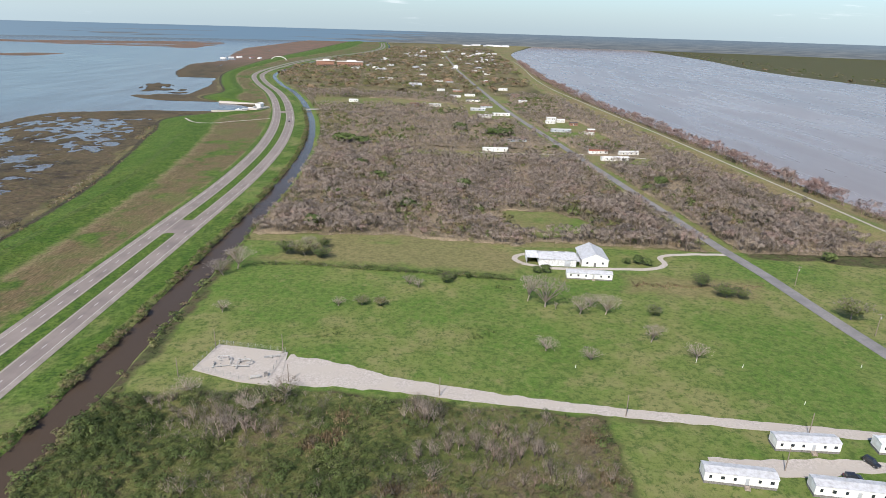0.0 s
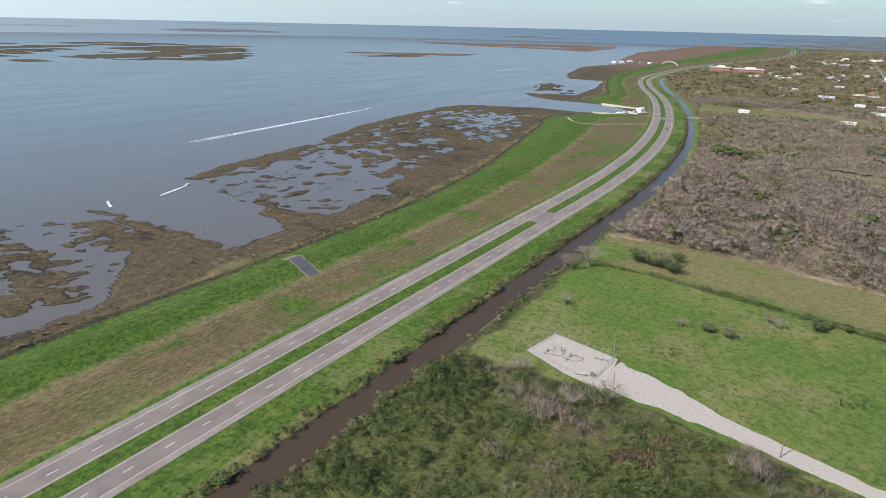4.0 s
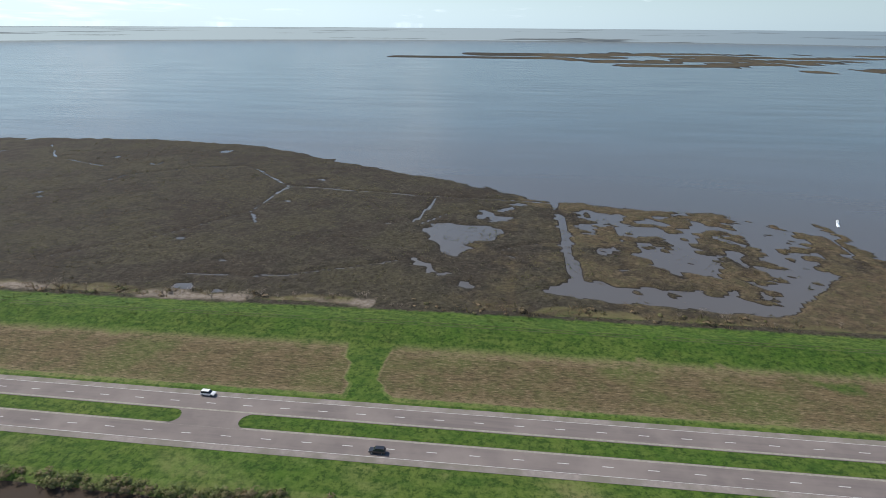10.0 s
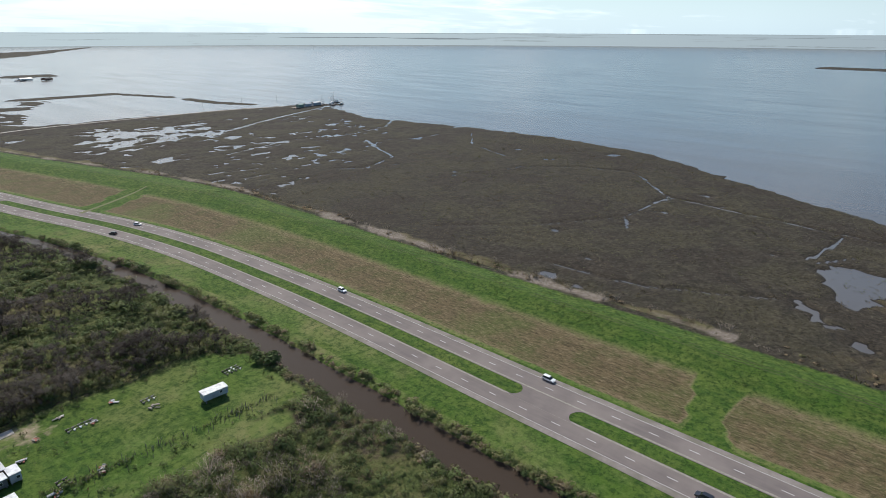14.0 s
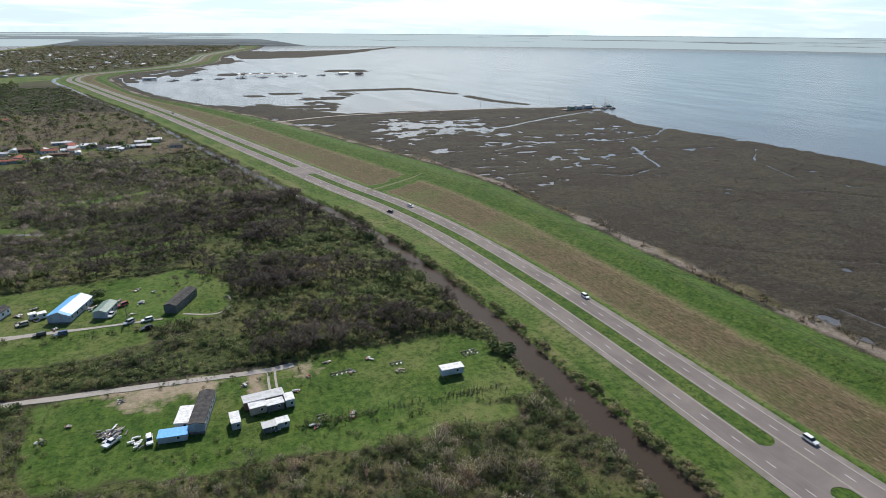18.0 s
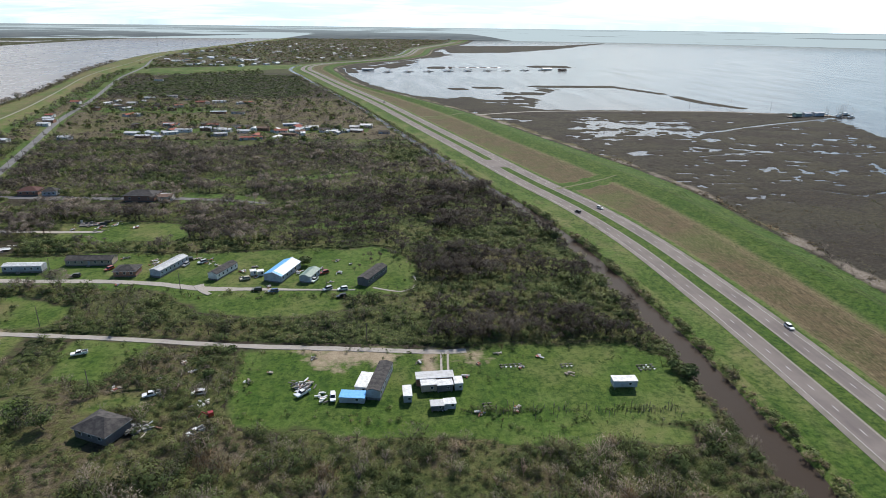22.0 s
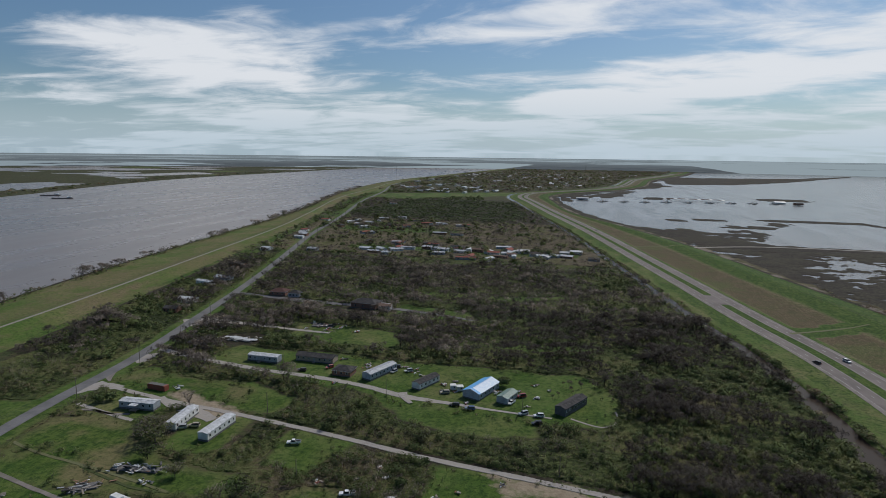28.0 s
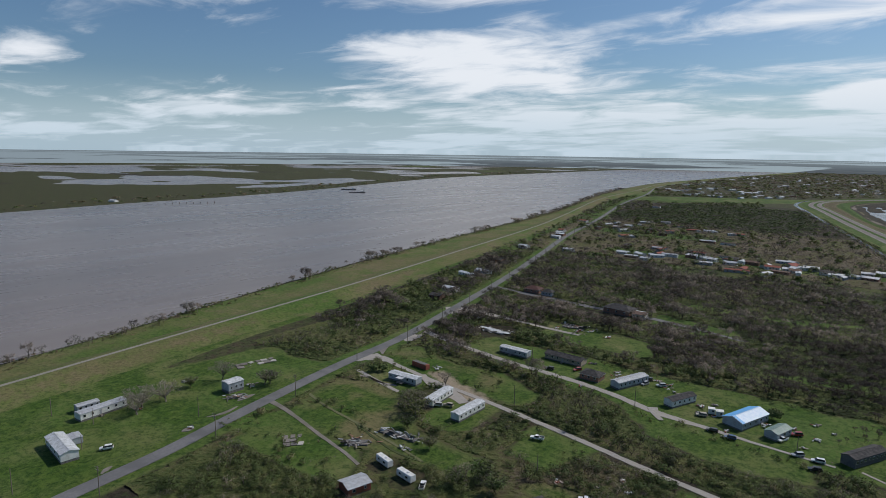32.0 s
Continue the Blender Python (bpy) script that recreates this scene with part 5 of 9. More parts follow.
def home(name, x, y, L, W, rz, label, wall=SIDING, roof=WHITE_METAL, high=2.6, rise=0.55, base=0.75, panes=5, over=0.15, skirt=SKIRT, steps=True, door_side=-1, porch=False, group="", roof_label=""):
    """A house on a low skirting: walls with gable ends, roof, windows, doors, steps."""
    r = thing(name, x, y, rz, label, "mobile home" if name == "mobile_home" else "house", group)
    part("skirting", made(box, (0, 0, base / 2 - 0.05), (L - 0.12, W - 0.12, base + 0.1)), skirt, r)
    h = W / 2
    part("wall", made(prism_x, [(-h, base), (h, base), (h, base + high), (0, base + high + rise * 0.97), (-h, base + high)], -L / 2, L / 2), wall, r)
    part("roof", made(gable_roof, L, W, base + high, rise, over), roof, r, roof_label)
    part("ridge_cap", made(box, (0, 0, base + high + rise + 0.17), (L + 2 * over, 0.35, 0.06)), roof, r)
    for side in (-1, 1):
        for i in range(panes):
            px = (i + 0.5) / panes * L - L / 2
            if side == door_side and i == panes // 2:
                d = part("door", made(box, (px, side * (h + 0.03), base + 1.0), (0.95, 0.07, 2.0)), SIDING_GREY, r)
                part("handle", made(box, (px + 0.35, side * (h + 0.09), base + 1.0), (0.06, 0.06, 0.14)), STEEL, d)
            else:
                window(r, px, side * h, base + 1.5, 1.0 if i % 2 else 0.75, 1.0, side)
    if steps:
        px = (panes // 2 + 0.5) / panes * L - L / 2
        bm = bmesh.new()
        for i in range(4):
            box(bm, (px, door_side * (h + 0.45 + 0.3 * i), base * (1 - (i + 0.5) / 4) / 1.0), (1.3, 0.32, 0.12))
        box(bm, (px - 0.62, door_side * (h + 0.9), base * 0.5), (0.08, 1.4, base))
        box(bm, (px + 0.62, door_side * (h + 0.9), base * 0.5), (0.08, 1.4, base))
        part("steps", bm, WOOD_OLD, r)
    if porch:
        bm = bmesh.new()
        box(bm, (0, door_side * (h + 1.5), base - 0.1), (3.4, 2.6, 0.16))
        for a in (-1.5, 1.5):
            rod(bm, (a, door_side * (h + 2.6), -0.1), (a, door_side * (h + 2.6), base + 2.2), 0.06)
        part("porch", bm, WOOD_OLD, r)
        part("porch_roof", made(box, (0, door_side * (h + 1.5), base + 2.35), (3.8, 3.0, 0.10)), WHITE_METAL, r)
    return r


def hip_house(name, x, y, L, W, rz, label, wall, roof, high=2.9, rise=2.2, base=0.5, group=""):
    """A house with a hipped roof and deep eaves."""
    r = thing(name, x, y, rz, label, "house", group)
    part("foundation", made(box, (0, 0, base / 2 - 0.05), (L - 0.1, W - 0.1, base + 0.1)), SKIRT, r)
    part("wall", made(box, (0, 0, base + high / 2), (L, W, high)), wall, r)
    bm = bmesh.new()
    a, b, z, o = L / 2 + 0.6, W / 2 + 0.6, base + high, max(L - W, 0.6) / 2
    e = [bm.verts.new(p) for p in ((-a, -b, z), (a, -b, z), (a, b, z), (-a, b, z), (-o, 0, z + rise), (o, 0, z + rise))]
    for f in ((0, 1, 5, 4), (2, 3, 4, 5), (1, 2, 5), (3, 0, 4), (3, 2, 1, 0)):
        bm.faces.new([e[i] for i in f])
    part("roof", bm, roof, r)
    part("fascia", made(box, (0, 0, z - 0.08), (2 * a - 0.1, 2 * b - 0.1, 0.16)), SIDING, r)
    for side in (-1, 1):
        for i in range(3):
            window(r, (i - 1) * L / 3.2, side * W / 2, base + 1.6, 1.1, 1.2, side)
    part("door", made(box, (L / 6, -W / 2 - 0.03, base + 1.0), (1.0, 0.07, 2.0)), SIDING_DARK, r)
    return r


# ---- the row of homes along the south lane ----
H = HOMES_ROW
G = "homes along the lane"
home("mobile_home", *H["a"], "long pale grey mobile home with a white roof", SIDING_GREY, WHITE_METAL, 2.7, 0.5, 0.8, 6, door_side=1, group=G)
home("mobile_home", *H["b"], "long low home with a dark shingle roof", SIDING_TAN, DARK_SHINGLE, 2.5, 1.2, 0.5, 7, 0.4, door_side=1, group=G)
hip_house("house", *H["c"], "small brick house with a worn dark hipped roof", BRICK_WALL, DARK_SHINGLE, 2.6, 1.9, 0.4, group=G)
home("mobile_home", *H["d"], "grey-blue mobile home with a grey roof and dark windows", SIDING_GREY, GREY_METAL, 2.7, 0.7, 0.9, 7, group=G)
home("mobile_home", *H["e"], "white mobile home with a dark shingle roof", SIDING, DARK_SHINGLE, 2.6, 0.9, 0.7, 5, 0.2, group=G)
f_home = home("house", *H["f"], "wide house under blue and pale storm tarpaulins", SIDING_GREY, PALE_TARP, 2.8, 1.6, 0.6, 5, 0.3, group=G, roof_label="pale tarpaulin roof with a blue half")


def tarp(bm, L, W, z, rise, side, x0, x1):
    h = W / 2 + 0.32
    drop = rise * 0.32 / (W / 2)
    t = z + rise + 0.19
    prism_x(bm, [(0, t), (side * h, z - drop + 0.19), (side * h, z - drop + 0.23), (0, t + 0.04)], x0, x1)


part("tarpaulin", made(tarp, 19.5, 9, 3.4, 1.6, -1, -9.9, 9.9), BLUE_TARP, f_home, "bright blue tarpaulin over half the roof")
part("tarpaulin", made(tarp, 19.5, 9, 3.4, 1.6, 1, 8.2, 9.9), BLUE_TARP, f_home, "strip of blue tarpaulin at the gable")
home("house", *H["g"], "small house with a green metal roof", SIDING_GREY, GREEN_METAL, 2.5, 0.9, 0.6, 3, 0.3, group=G)
home("mobile_home", *H["h"], "long charcoal grey mobile home beside the woods", SIDING_DARK, DARK_SHINGLE, 2.7, 0.9, 0.8, 8, 0.2, group=G)

# ---- lots by the river road ----
H = HOMES_LOTS
G = "homes by the river road"
home("mobile_home", *H["i"], "white house with a bright white metal roof", SIDING, WHITE_METAL, 2.8, 0.8, 0.9, 4, 0.3, group=G)
home("shed", 251, -85, 6, 4, -5, "small grey flat-roofed shed behind a white house", SIDING_GREY, GREY_METAL, 2.3, 0.2, 0.2, 2, steps=False, group=G)
home("mobile_home", *H["j"], "storm-torn white trailer with a missing roof end", SIDING, GREY_METAL, 2.5, 0.4, 0.8, 6, group=G, door_side=1)
home("mobile_home", *H["k"], "small grey trailer behind a torn one", SIDING_GREY, GREY_METAL, 2.3, 0.4, 0.6, 4, group=G)
home("mobile_home", *H["l"], "white trailer with a small roofed porch", SIDING_GREY, WHITE_METAL, 2.6, 0.45, 0.8, 5, porch=True, door_side=1, group=G)
home("mobile_home", *H["m"], "narrow white trailer beside a gravel forecourt", SIDING, WHITE_METAL, 2.6, 0.4, 0.8, 6, group=G)
home("mobile_home", *H["n"], "narrow bright white trailer on mown grass", SIDING, WHITE_METAL, 2.6, 0.4, 0.8, 6, group=G)
home("mobile_home", *H["dark"], "narrow trailer with a black roof", SIDING_GREY, DARK_SHINGLE, 2.7, 0.5, 0.9, 6, group=G)
hip_house("house", *H["brown"], "dark house with a worn black hipped roof in overgrown scrub", SIDING_DARK, DARK_SHINGLE, 2.8, 2.4, group=G)
home("house", 251, -154, 8, 6, 90, "pale boxy house with a white roof on piers", SIDING_GREY, WHITE_METAL, 3.6, 0.5, 1.2, 3, 0.25, steps=False, group=G)
home("house", 143, -132, 8.5, 7, 75, "red-walled shed with a grey metal roof", RUST_METAL, GREY_METAL, 2.6, 0.9, 0.3, 2, 0.4, steps=False, group=G)

# ---- trailers and farm in the north ----
H = HOMES_NORTH
G = "white trailers by the lane"
for k in ("v1", "v2", "v3", "v4"):
    home("mobile_home", *H[k], "long white mobile home with a pale grey metal roof", SIDING, GREY_METAL if k != "v4" else WHITE_METAL, 2.7, 0.5, 0.8, 6, 0.1, group=G)
home("mobile_home", *H["farm"], "long white trailer house in front of a white barn", SIDING, GREY_METAL, 2.6, 0.6, 0.6, 6, 0.3, group="farm buildings")


def barn():
    r = thing("barn", 62.5, 300, -2, "long low white barn with a grey-white metal roof", "barn", "farm buildings")
    part("wall", made(prism_x, [(-6, 0), (6, 0), (6, 3.6), (0, 5.2), (-6, 3.6)], -9.5, 9.5), WHITE_METAL, r)
    part("roof", made(gable_roof, 19, 12, 3.65, 1.6, 0.3), GREY_METAL, r)
    for i in range(3):
        part("skylight", made(box, (-6 + 6 * i, 2.9, 4.66), (2.2, 1.4, 0.14)), SIDING, r)
    part("door", made(box, (5, -6.05, 1.5), (3, 0.1, 3.0)), SIDING_GREY, r)
    s = thing("open_shed", 50, 302, -2, "open-fronted white shed with a dark interior", "shed", "farm buildings")
    for a in (-3, 3):
        part("side_wall", made(box, (a, 0, 1.7), (0.15, 10, 3.4)), WHITE_METAL, s)
    part("back_wall", made(box, (0, 5, 1.7), (6, 0.15, 3.4)), WHITE_METAL, s)
    part("roof", made(box, (0, 0, 3.5), (6.6, 10.8, 0.16)), WHITE_METAL, s)
    g = thing("barn", 82, 304, 88, "tall white gabled barn with a pale metal roof", "barn", "farm buildings")
    part("wall", made(prism_x, [(-6.8, 0), (6.8, 0), (6.8, 3.5), (0, 6.6), (-6.8, 3.5)], -9.5, 7.5), SIDING, g)
    part("roof", made(gable_roof, 18, 13.6, 3.6, 3.1, 0.5), GREY_METAL, g)
    for a in (-4, 4):
        w = part("window", made(box, (-9.54, a, 2.0), (0.08, 1.1, 1.2)), SIDING_GREY, g)
        part("pane", made(box, (-9.60, a, 2.0), (0.04, 0.9, 1.0)), GLASS, w)
    part("door", made(box, (-9.55, 0, 1.1), (0.1, 1.2, 2.2)), SIDING_DARK, g)
    p = thing("covered_way", 72.6, 297, 0, "grey roofed gap between two barns", "roof", "farm buildings")
    part("roof", made(box, (0, 0, 3.2), (2.2, 8, 0.15)), GREY_METAL, p)
    for a in (-3.5, 3.5):
        part("post", made(rod, (0.8, a, 0), (0.8, a, 3.15), 0.08), WOOD_OLD, p)


barn()


# ---- the garden lot by the canal ----
def flat_hut(x, y, L, W, high, rz, wall, roof, label, lift=0.5, category="hut"):
    r = thing("hut", x, y, rz, label, category, "huts in the garden lot")
    for a in (-1, 1):
        for b in (-1, 1):
            part("pier", made(box, (a * L * 0.42, b * W * 0.4, lift / 2), (0.3, 0.3, lift)), SKIRT, r)
    part("wall", made(box, (0, 0, lift + high / 2), (L, W, high)), wall, r)
    part("roof", made(box, (0, 0, lift + high + 0.08), (L + 0.4, W + 0.4, 0.16)), roof, r)
    part("door", made(box, (L * 0.2, -W / 2 - 0.03, lift + 1.0), (0.9, 0.07, 2.0)), SIDING_DARK, r)
    window(r, -L * 0.2, W / 2, lift + 1.4, 0.8, 0.8, 1)
    window(r, -L * 0.2, -W / 2, lift + 1.4, 0.8, 0.8, -1)
    return r


# white huts get grey, tan and dark siding to paint their walls' shade
flat_hut(-76, -171.5, 8, 3.4, 2.3, -3, SIDING_GREY, WHITE_METAL, "white box hut on piers on the lawn", 1.1)
flat_hut(-3.4, -169.5, 2.6, 6, 2.4, 2, SIDING_GREY, WHITE_METAL, "narrow white hut with a bright roof")
flat_hut(-10.5, -174, 5, 3.6, 2.5, 4, SIDING_TAN, WHITE_METAL, "white hut beside a dark trailer")
flat_hut(-15.8, -173.6, 5.2, 3.2, 2.4, 4, SIDING_DARK, WHITE_METAL, "dark hut with a white roof")
flat_hut(-12.8, -178, 12.5, 4.2, 2.7, 3, BRICK_WALL, GREY_METAL, "brown hut with a grey stained roof")
flat_hut(-20.4, -174.5, 2.6, 4.2, 2.6, 2, SIDING_GREY, WHITE_METAL, "small tall white hut with a black tank")
flat_hut(-12.6, -163.0, 4, 3.2, 1.8, 3, SIDING_DARK, GREY_METAL, "collapsed dark hut with an open roof")
flat_hut(-16.6, -163.6, 3.6, 3, 1.9, 3, SIDING_GREY, WHITE_METAL, "white-roofed end of a ruined hut")
flat_hut(10.6, -177.5, 4.2, 9, 2.3, -13, SIDING, WHITE_METAL, "white lean-to roof beside a black-roofed trailer", 0.2)
flat_hut(14, -169.5, 8, 4, 2.0, -8, SIDING_GREY, BLUE_TARP, "low porch under a bright blue tarpaulin", 0.3)
flat_hut(64, -276.5, 3.0, 2.6, 2.2, 20, SIDING, SIDING, "small white tank hut near a blue-roofed house", 0.2)
flat_hut(67.5, -277, 2.6, 2.4, 2.2, 20, SIDING, SIDING, "white utility hut beside another", 0.2)


# ---- campers, container, debris ----
def camper(x, y, rz, label):
    r = thing("camper_trailer", x, y, rz, label, "camper", "campers in the lots")
    part("body", made(prism_x, [(-1.25, 0.6), (1.25, 0.6), (1.25, 2.7), (1.05, 2.95), (-1.05, 2.95), (-1.25, 2.7)], -3.8, 3.8), SIDING, r)
    part("roof_vent", made(box, (-1, 0, 3.03), (0.8, 0.7, 0.18)), SIDING_GREY, r)
    for s in (-1, 1):
        window(r, -1.6, s * 1.25, 1.9, 1.3, 0.7, s)
        window(r, 1.9, s * 1.25, 1.9, 0.9, 0.7, s)
        for a in (-0.5, 0.5):
            part("wheel", made(rod, (a, s * 1.0, 0.35), (a, s * 1.22, 0.35), 0.35, None, 14), BLACK, r)
    part("drawbar", made(box, (4.5, 0, 0.55), (1.5, 0.15, 0.12)), SKIRT, r)


camper(147, -150.5, -12, "white camper trailer with a stained roof in long grass")
camper(134, -148, -8, "cream camper trailer parked in scrub")


def container():
    r = thing("shipping_container", 204, -236.5, -5, "rusty red steel container with a torn roof beside rubble", "container")
    part("body", made(box, (0, 0, 1.3), (10.5, 2.8, 2.6)), RUST_METAL, r)
    for i in range(14):
        for s in (-1, 1):
            part("rib", made(box, (-4.9 + i * 0.75, s * 1.42, 1.3), (0.28, 0.06, 2.4)), RUST_METAL, r)
    part("roof", made(box, (0.4, 0.1, 2.66), (9.2, 2.6, 0.1)), SKIRT, r, "dark scorched roof")


container()


def junk(x, y, size, label, n=14, seed=0, pale=0.4):
    """A heap of boards, sheets and boxes lying across one another."""
    rnd = random.Random(seed * 31 + int(x))
    r = thing("debris_pile", x, y, rnd.uniform(0, 90), label, "debris", "storm debris")
    for i in range(n):
        s = (rnd.uniform(0.4, 2.2), rnd.uniform(0.15, 0.8), rnd.uniform(0.06, 0.45))
        bm = made(box, (rnd.gauss(0, size * 0.4), rnd.gauss(0, size * 0.3), 0.2 + i * 0.03 + s[2] / 2), s, rnd.uniform(0, 180))
        m = rnd.choice([SIDING, WHITE_METAL] if rnd.random() < pale else [WOOD_OLD, SKIRT, GREY_METAL, SIDING_DARK, WOOD_OLD, RUST_METAL])
        part(rnd.choice(("board", "sheet", "crate")), bm, m, r)


for i, (jx, jy, js, jp) in enumerate(((149, -164, 3, 0.3), (249, -163, 4, 0.2), (196, -240, 4, 0.5), (168, -346, 7, 0.3),
                                     (93, -296, 5, 0.1), (27, -277, 3, 0.3), (73, -281, 3, 0.5), (46, -279, 3, 0.7), (61, -170, 3, 0.5), (-14, -163, 3, 0.5), (24, -171, 4, 0.7), (118, -293, 4, 0.2))):
    junk(jx, jy, js, "heap of storm debris, boards and sheets on grass" if jp < 0.5 else "heap of pale storm debris and torn sheets", 12 + i % 5, i, jp)


for i, (jx, jy) in enumerate(((-30, -190), (-44, -186), (-52, -193), (-60, -181), (-38, -196), (-24, -181), (-8, -192), (30, -196), (44, -188), (66, -274), (58, -262), (36, -283), (22, -288), (30, -266), (88, -290), (126, -268), (186, -276), (175, -214), (228, -120), (262, -115), (94, -200), (80, -186), (50, -182), (70, -190))):
    junk(jx, jy, 1.6, "small heap of yard clutter, boards and tubs" if i % 2 else "scattered yard things on the grass", 5 + i % 4, i + 40, 0.10)


# ---- the fenced gravel pad with its pipes ----
def pad():
    v = [(-84, 185.5), (-81, 203.5), (-54, 199), (-51.5, 176), (-66, 178.5)]
    bm = bmesh.new()
    top = [bm.verts.new((x, y, 1.17)) for x, y in v]
    low = [bm.verts.new((x, y, 0.9)) for x, y in v]
    bm.faces.new(top)
    for i in range(5):
        bm.faces.new((top[i], low[i], low[(i + 1) % 5], top[(i + 1) % 5]))
    me = bpy.data.meshes.new("gravel_pad")
    bmesh.ops.recalc_face_normals(bm, faces=bm.faces)
    bm.to_mesh(me)
    bm.free()
    me.materials.append(GRAVEL)
    tagged(new("gravel_pad", me), "pale gravel pad inside a wire fence", "pad", kind="structure")
    f = thing("fence", 0, 0, 0, "tall chain-link fence with steel posts round the pad", "fence", z=1.15)
    ring = [(-83.5, 186), (-80.5, 203), (-54.8, 198.6), (-56.5, 180), (-66, 179.5), (-83.5, 186)]
    for (ax, ay), (bx, by) in zip(ring, ring[1:]):
        n = max(2, round(math.hypot(bx - ax, by - ay) / 3))
        for i in range(n):
            px, py = ax + (bx - ax) * i / n, ay + (by - ay) * i / n
            part("post", made(rod, (px, py, 0), (px, py, 2.2), 0.05, None, 6), WIRE, f)
        bm = bmesh.new()
        for h in (0.1, 0.4, 0.7, 1.0, 1.3, 1.6, 1.9, 2.15):
            rod(bm, (ax, ay, h), (bx, by, h), 0.012, None, 4)
        part("wires", bm, WIRE, f)
    p = thing("pipe_manifold", -71, 190.5, 8, "pale looping pipes and valves of a gas manifold", "pipes", z=1.17)

    def run_pipe(pts, r):
        bm = bmesh.new()
        for a, c in zip(pts, pts[1:]):
            rod(bm, a, c, r, None, 10)
        return bm

    for k, (ox, oy, turn) in enumerate(((-1.2, 1.8, 1), (1.4, -1.6, -1))):
        loop = [(ox + turn * (2.4 * math.cos(t) - 2.4), oy + 1.5 * math.sin(t), 0.9 + 0.5 * math.sin(t / 2)) for t in np.linspace(0, 4.4, 12)]
        part("pipe", run_pipe([(ox, oy - 3.2, 0.5), (ox, oy - 1.0, 0.8)] + loop, 0.16), STEEL, p)
    part("pipe", run_pipe([(-7.5, -2.4, 0.4), (-4, -2.6, 0.45), (-1.5, -2.2, 0.5), (0.5, -3.0, 0.5), (5.5, -3.4, 0.4)], 0.16), STEEL, p)
    part("pipe", run_pipe([(1.0, 1.6, 0.6), (3.6, 1.2, 0.5), (4.6, 1.6, 0.5), (5.6, 1.2, 0.4)], 0.16), STEEL, p)
    part("header", run_pipe([(-6.8, -3.4, 0.35), (-6.6, 0.6, 0.35)], 0.15), STEEL, p)
    for k, (vx, vy) in enumerate(((-4, -2.6), (-2, 1.9), (0.5, -3.0), (2.2, -0.4), (3.6, 1.2), (-6.6, -1.0))):
        part("valve", made(rod, (vx, vy, 0.6), (vx, vy, 1.5), 0.12), STEEL, p)
        part("wheel", made(rod, (vx, vy, 1.5), (vx, vy, 1.55), 0.26, None, 12), SKIRT, p)
        part("support", made(box, (vx, vy + 0.3, 0.25), (0.5, 0.5, 0.6)), SKIRT, p)
    q = thing("pipe_rack", -58.5, 194.5, 10, "low run of pale pipe along the pad's fence", "pipes", z=1.17)
    for k in range(2):
        part("pipe", made(rod, (-3, k * 0.7, 0.4), (2.6, k * 0.7 + 0.5, 0.5), 0.13, None, 8), STEEL, q)
    part("support", made(box, (0, 0.5, 0.2), (0.4, 1.4, 0.4)), SKIRT, q)
    t = thing("tank", -60.5, 181, 20, "low white tank beside a dark cabinet at the gate", "tank", z=1.17)
    part("body", made(rod, (-2, 0, 0.55), (1.4, 0, 0.55), 0.5, None, 14), STEEL, t)
    part("cabinet", made(box, (3.2, 0.3, 0.7), (1.2, 0.9, 1.4)), SKIRT, t)


pad()


# ---- poles and wires ----
def pole(x, y, h, rz, arms=1, label="wooden utility pole with a crossarm", z=Z0, lean=0.0):
    r = new("utility_pole")
    r.matrix_basis = pose(x, y, z, lean, 0, rz)
    tagged(r, label, "utility pole", "utility poles")
    part("pole", made(rod, (0, 0, -0.2), (0, 0, h), 0.17, 0.11, 8), POLE_WOOD, r)
    for i in range(arms):
        a = part("crossarm", made(box, (0, 0.14, h - 0.4 - i * 0.9), (2.4, 0.12, 0.14)), POLE_WOOD, r)
        for k in (-1.05, -0.35, 0.35, 1.05):
            part("insulator", made(rod, (k, 0.14, h - 0.34 - i * 0.9), (k, 0.14, h - 0.16 - i * 0.9), 0.05, 0.03, 6), STEEL, a)
    if arms and int(x * 7 + y) % 3 == 0:
        part("transformer", made(rod, (0.35, 0, h - 2.3), (0.35, 0, h - 1.4), 0.25, None, 10), STEEL, r)
    return r


def wires(name, pts, offsets, z):
    """Sagging cables from pole to pole."""
    bm = bmesh.new()
    for o in offsets:
        for (ax, ay), (bx, by) in zip(pts, pts[1:]):
            last = None
            for i in range(9):
                t = i / 8
                p = (ax + (bx - ax) * t + o, ay + (by - ay) * t, z - 1.1 * 4 * t * (1 - t) * 0.6)
                if last:
                    rod(bm, last, p, 0.018, None, 3)
                last = p
    ob = part(name, bm, CABLE, None)
    tagged(ob, "thin dark cables sagging between road poles", "cable", "utility cables")


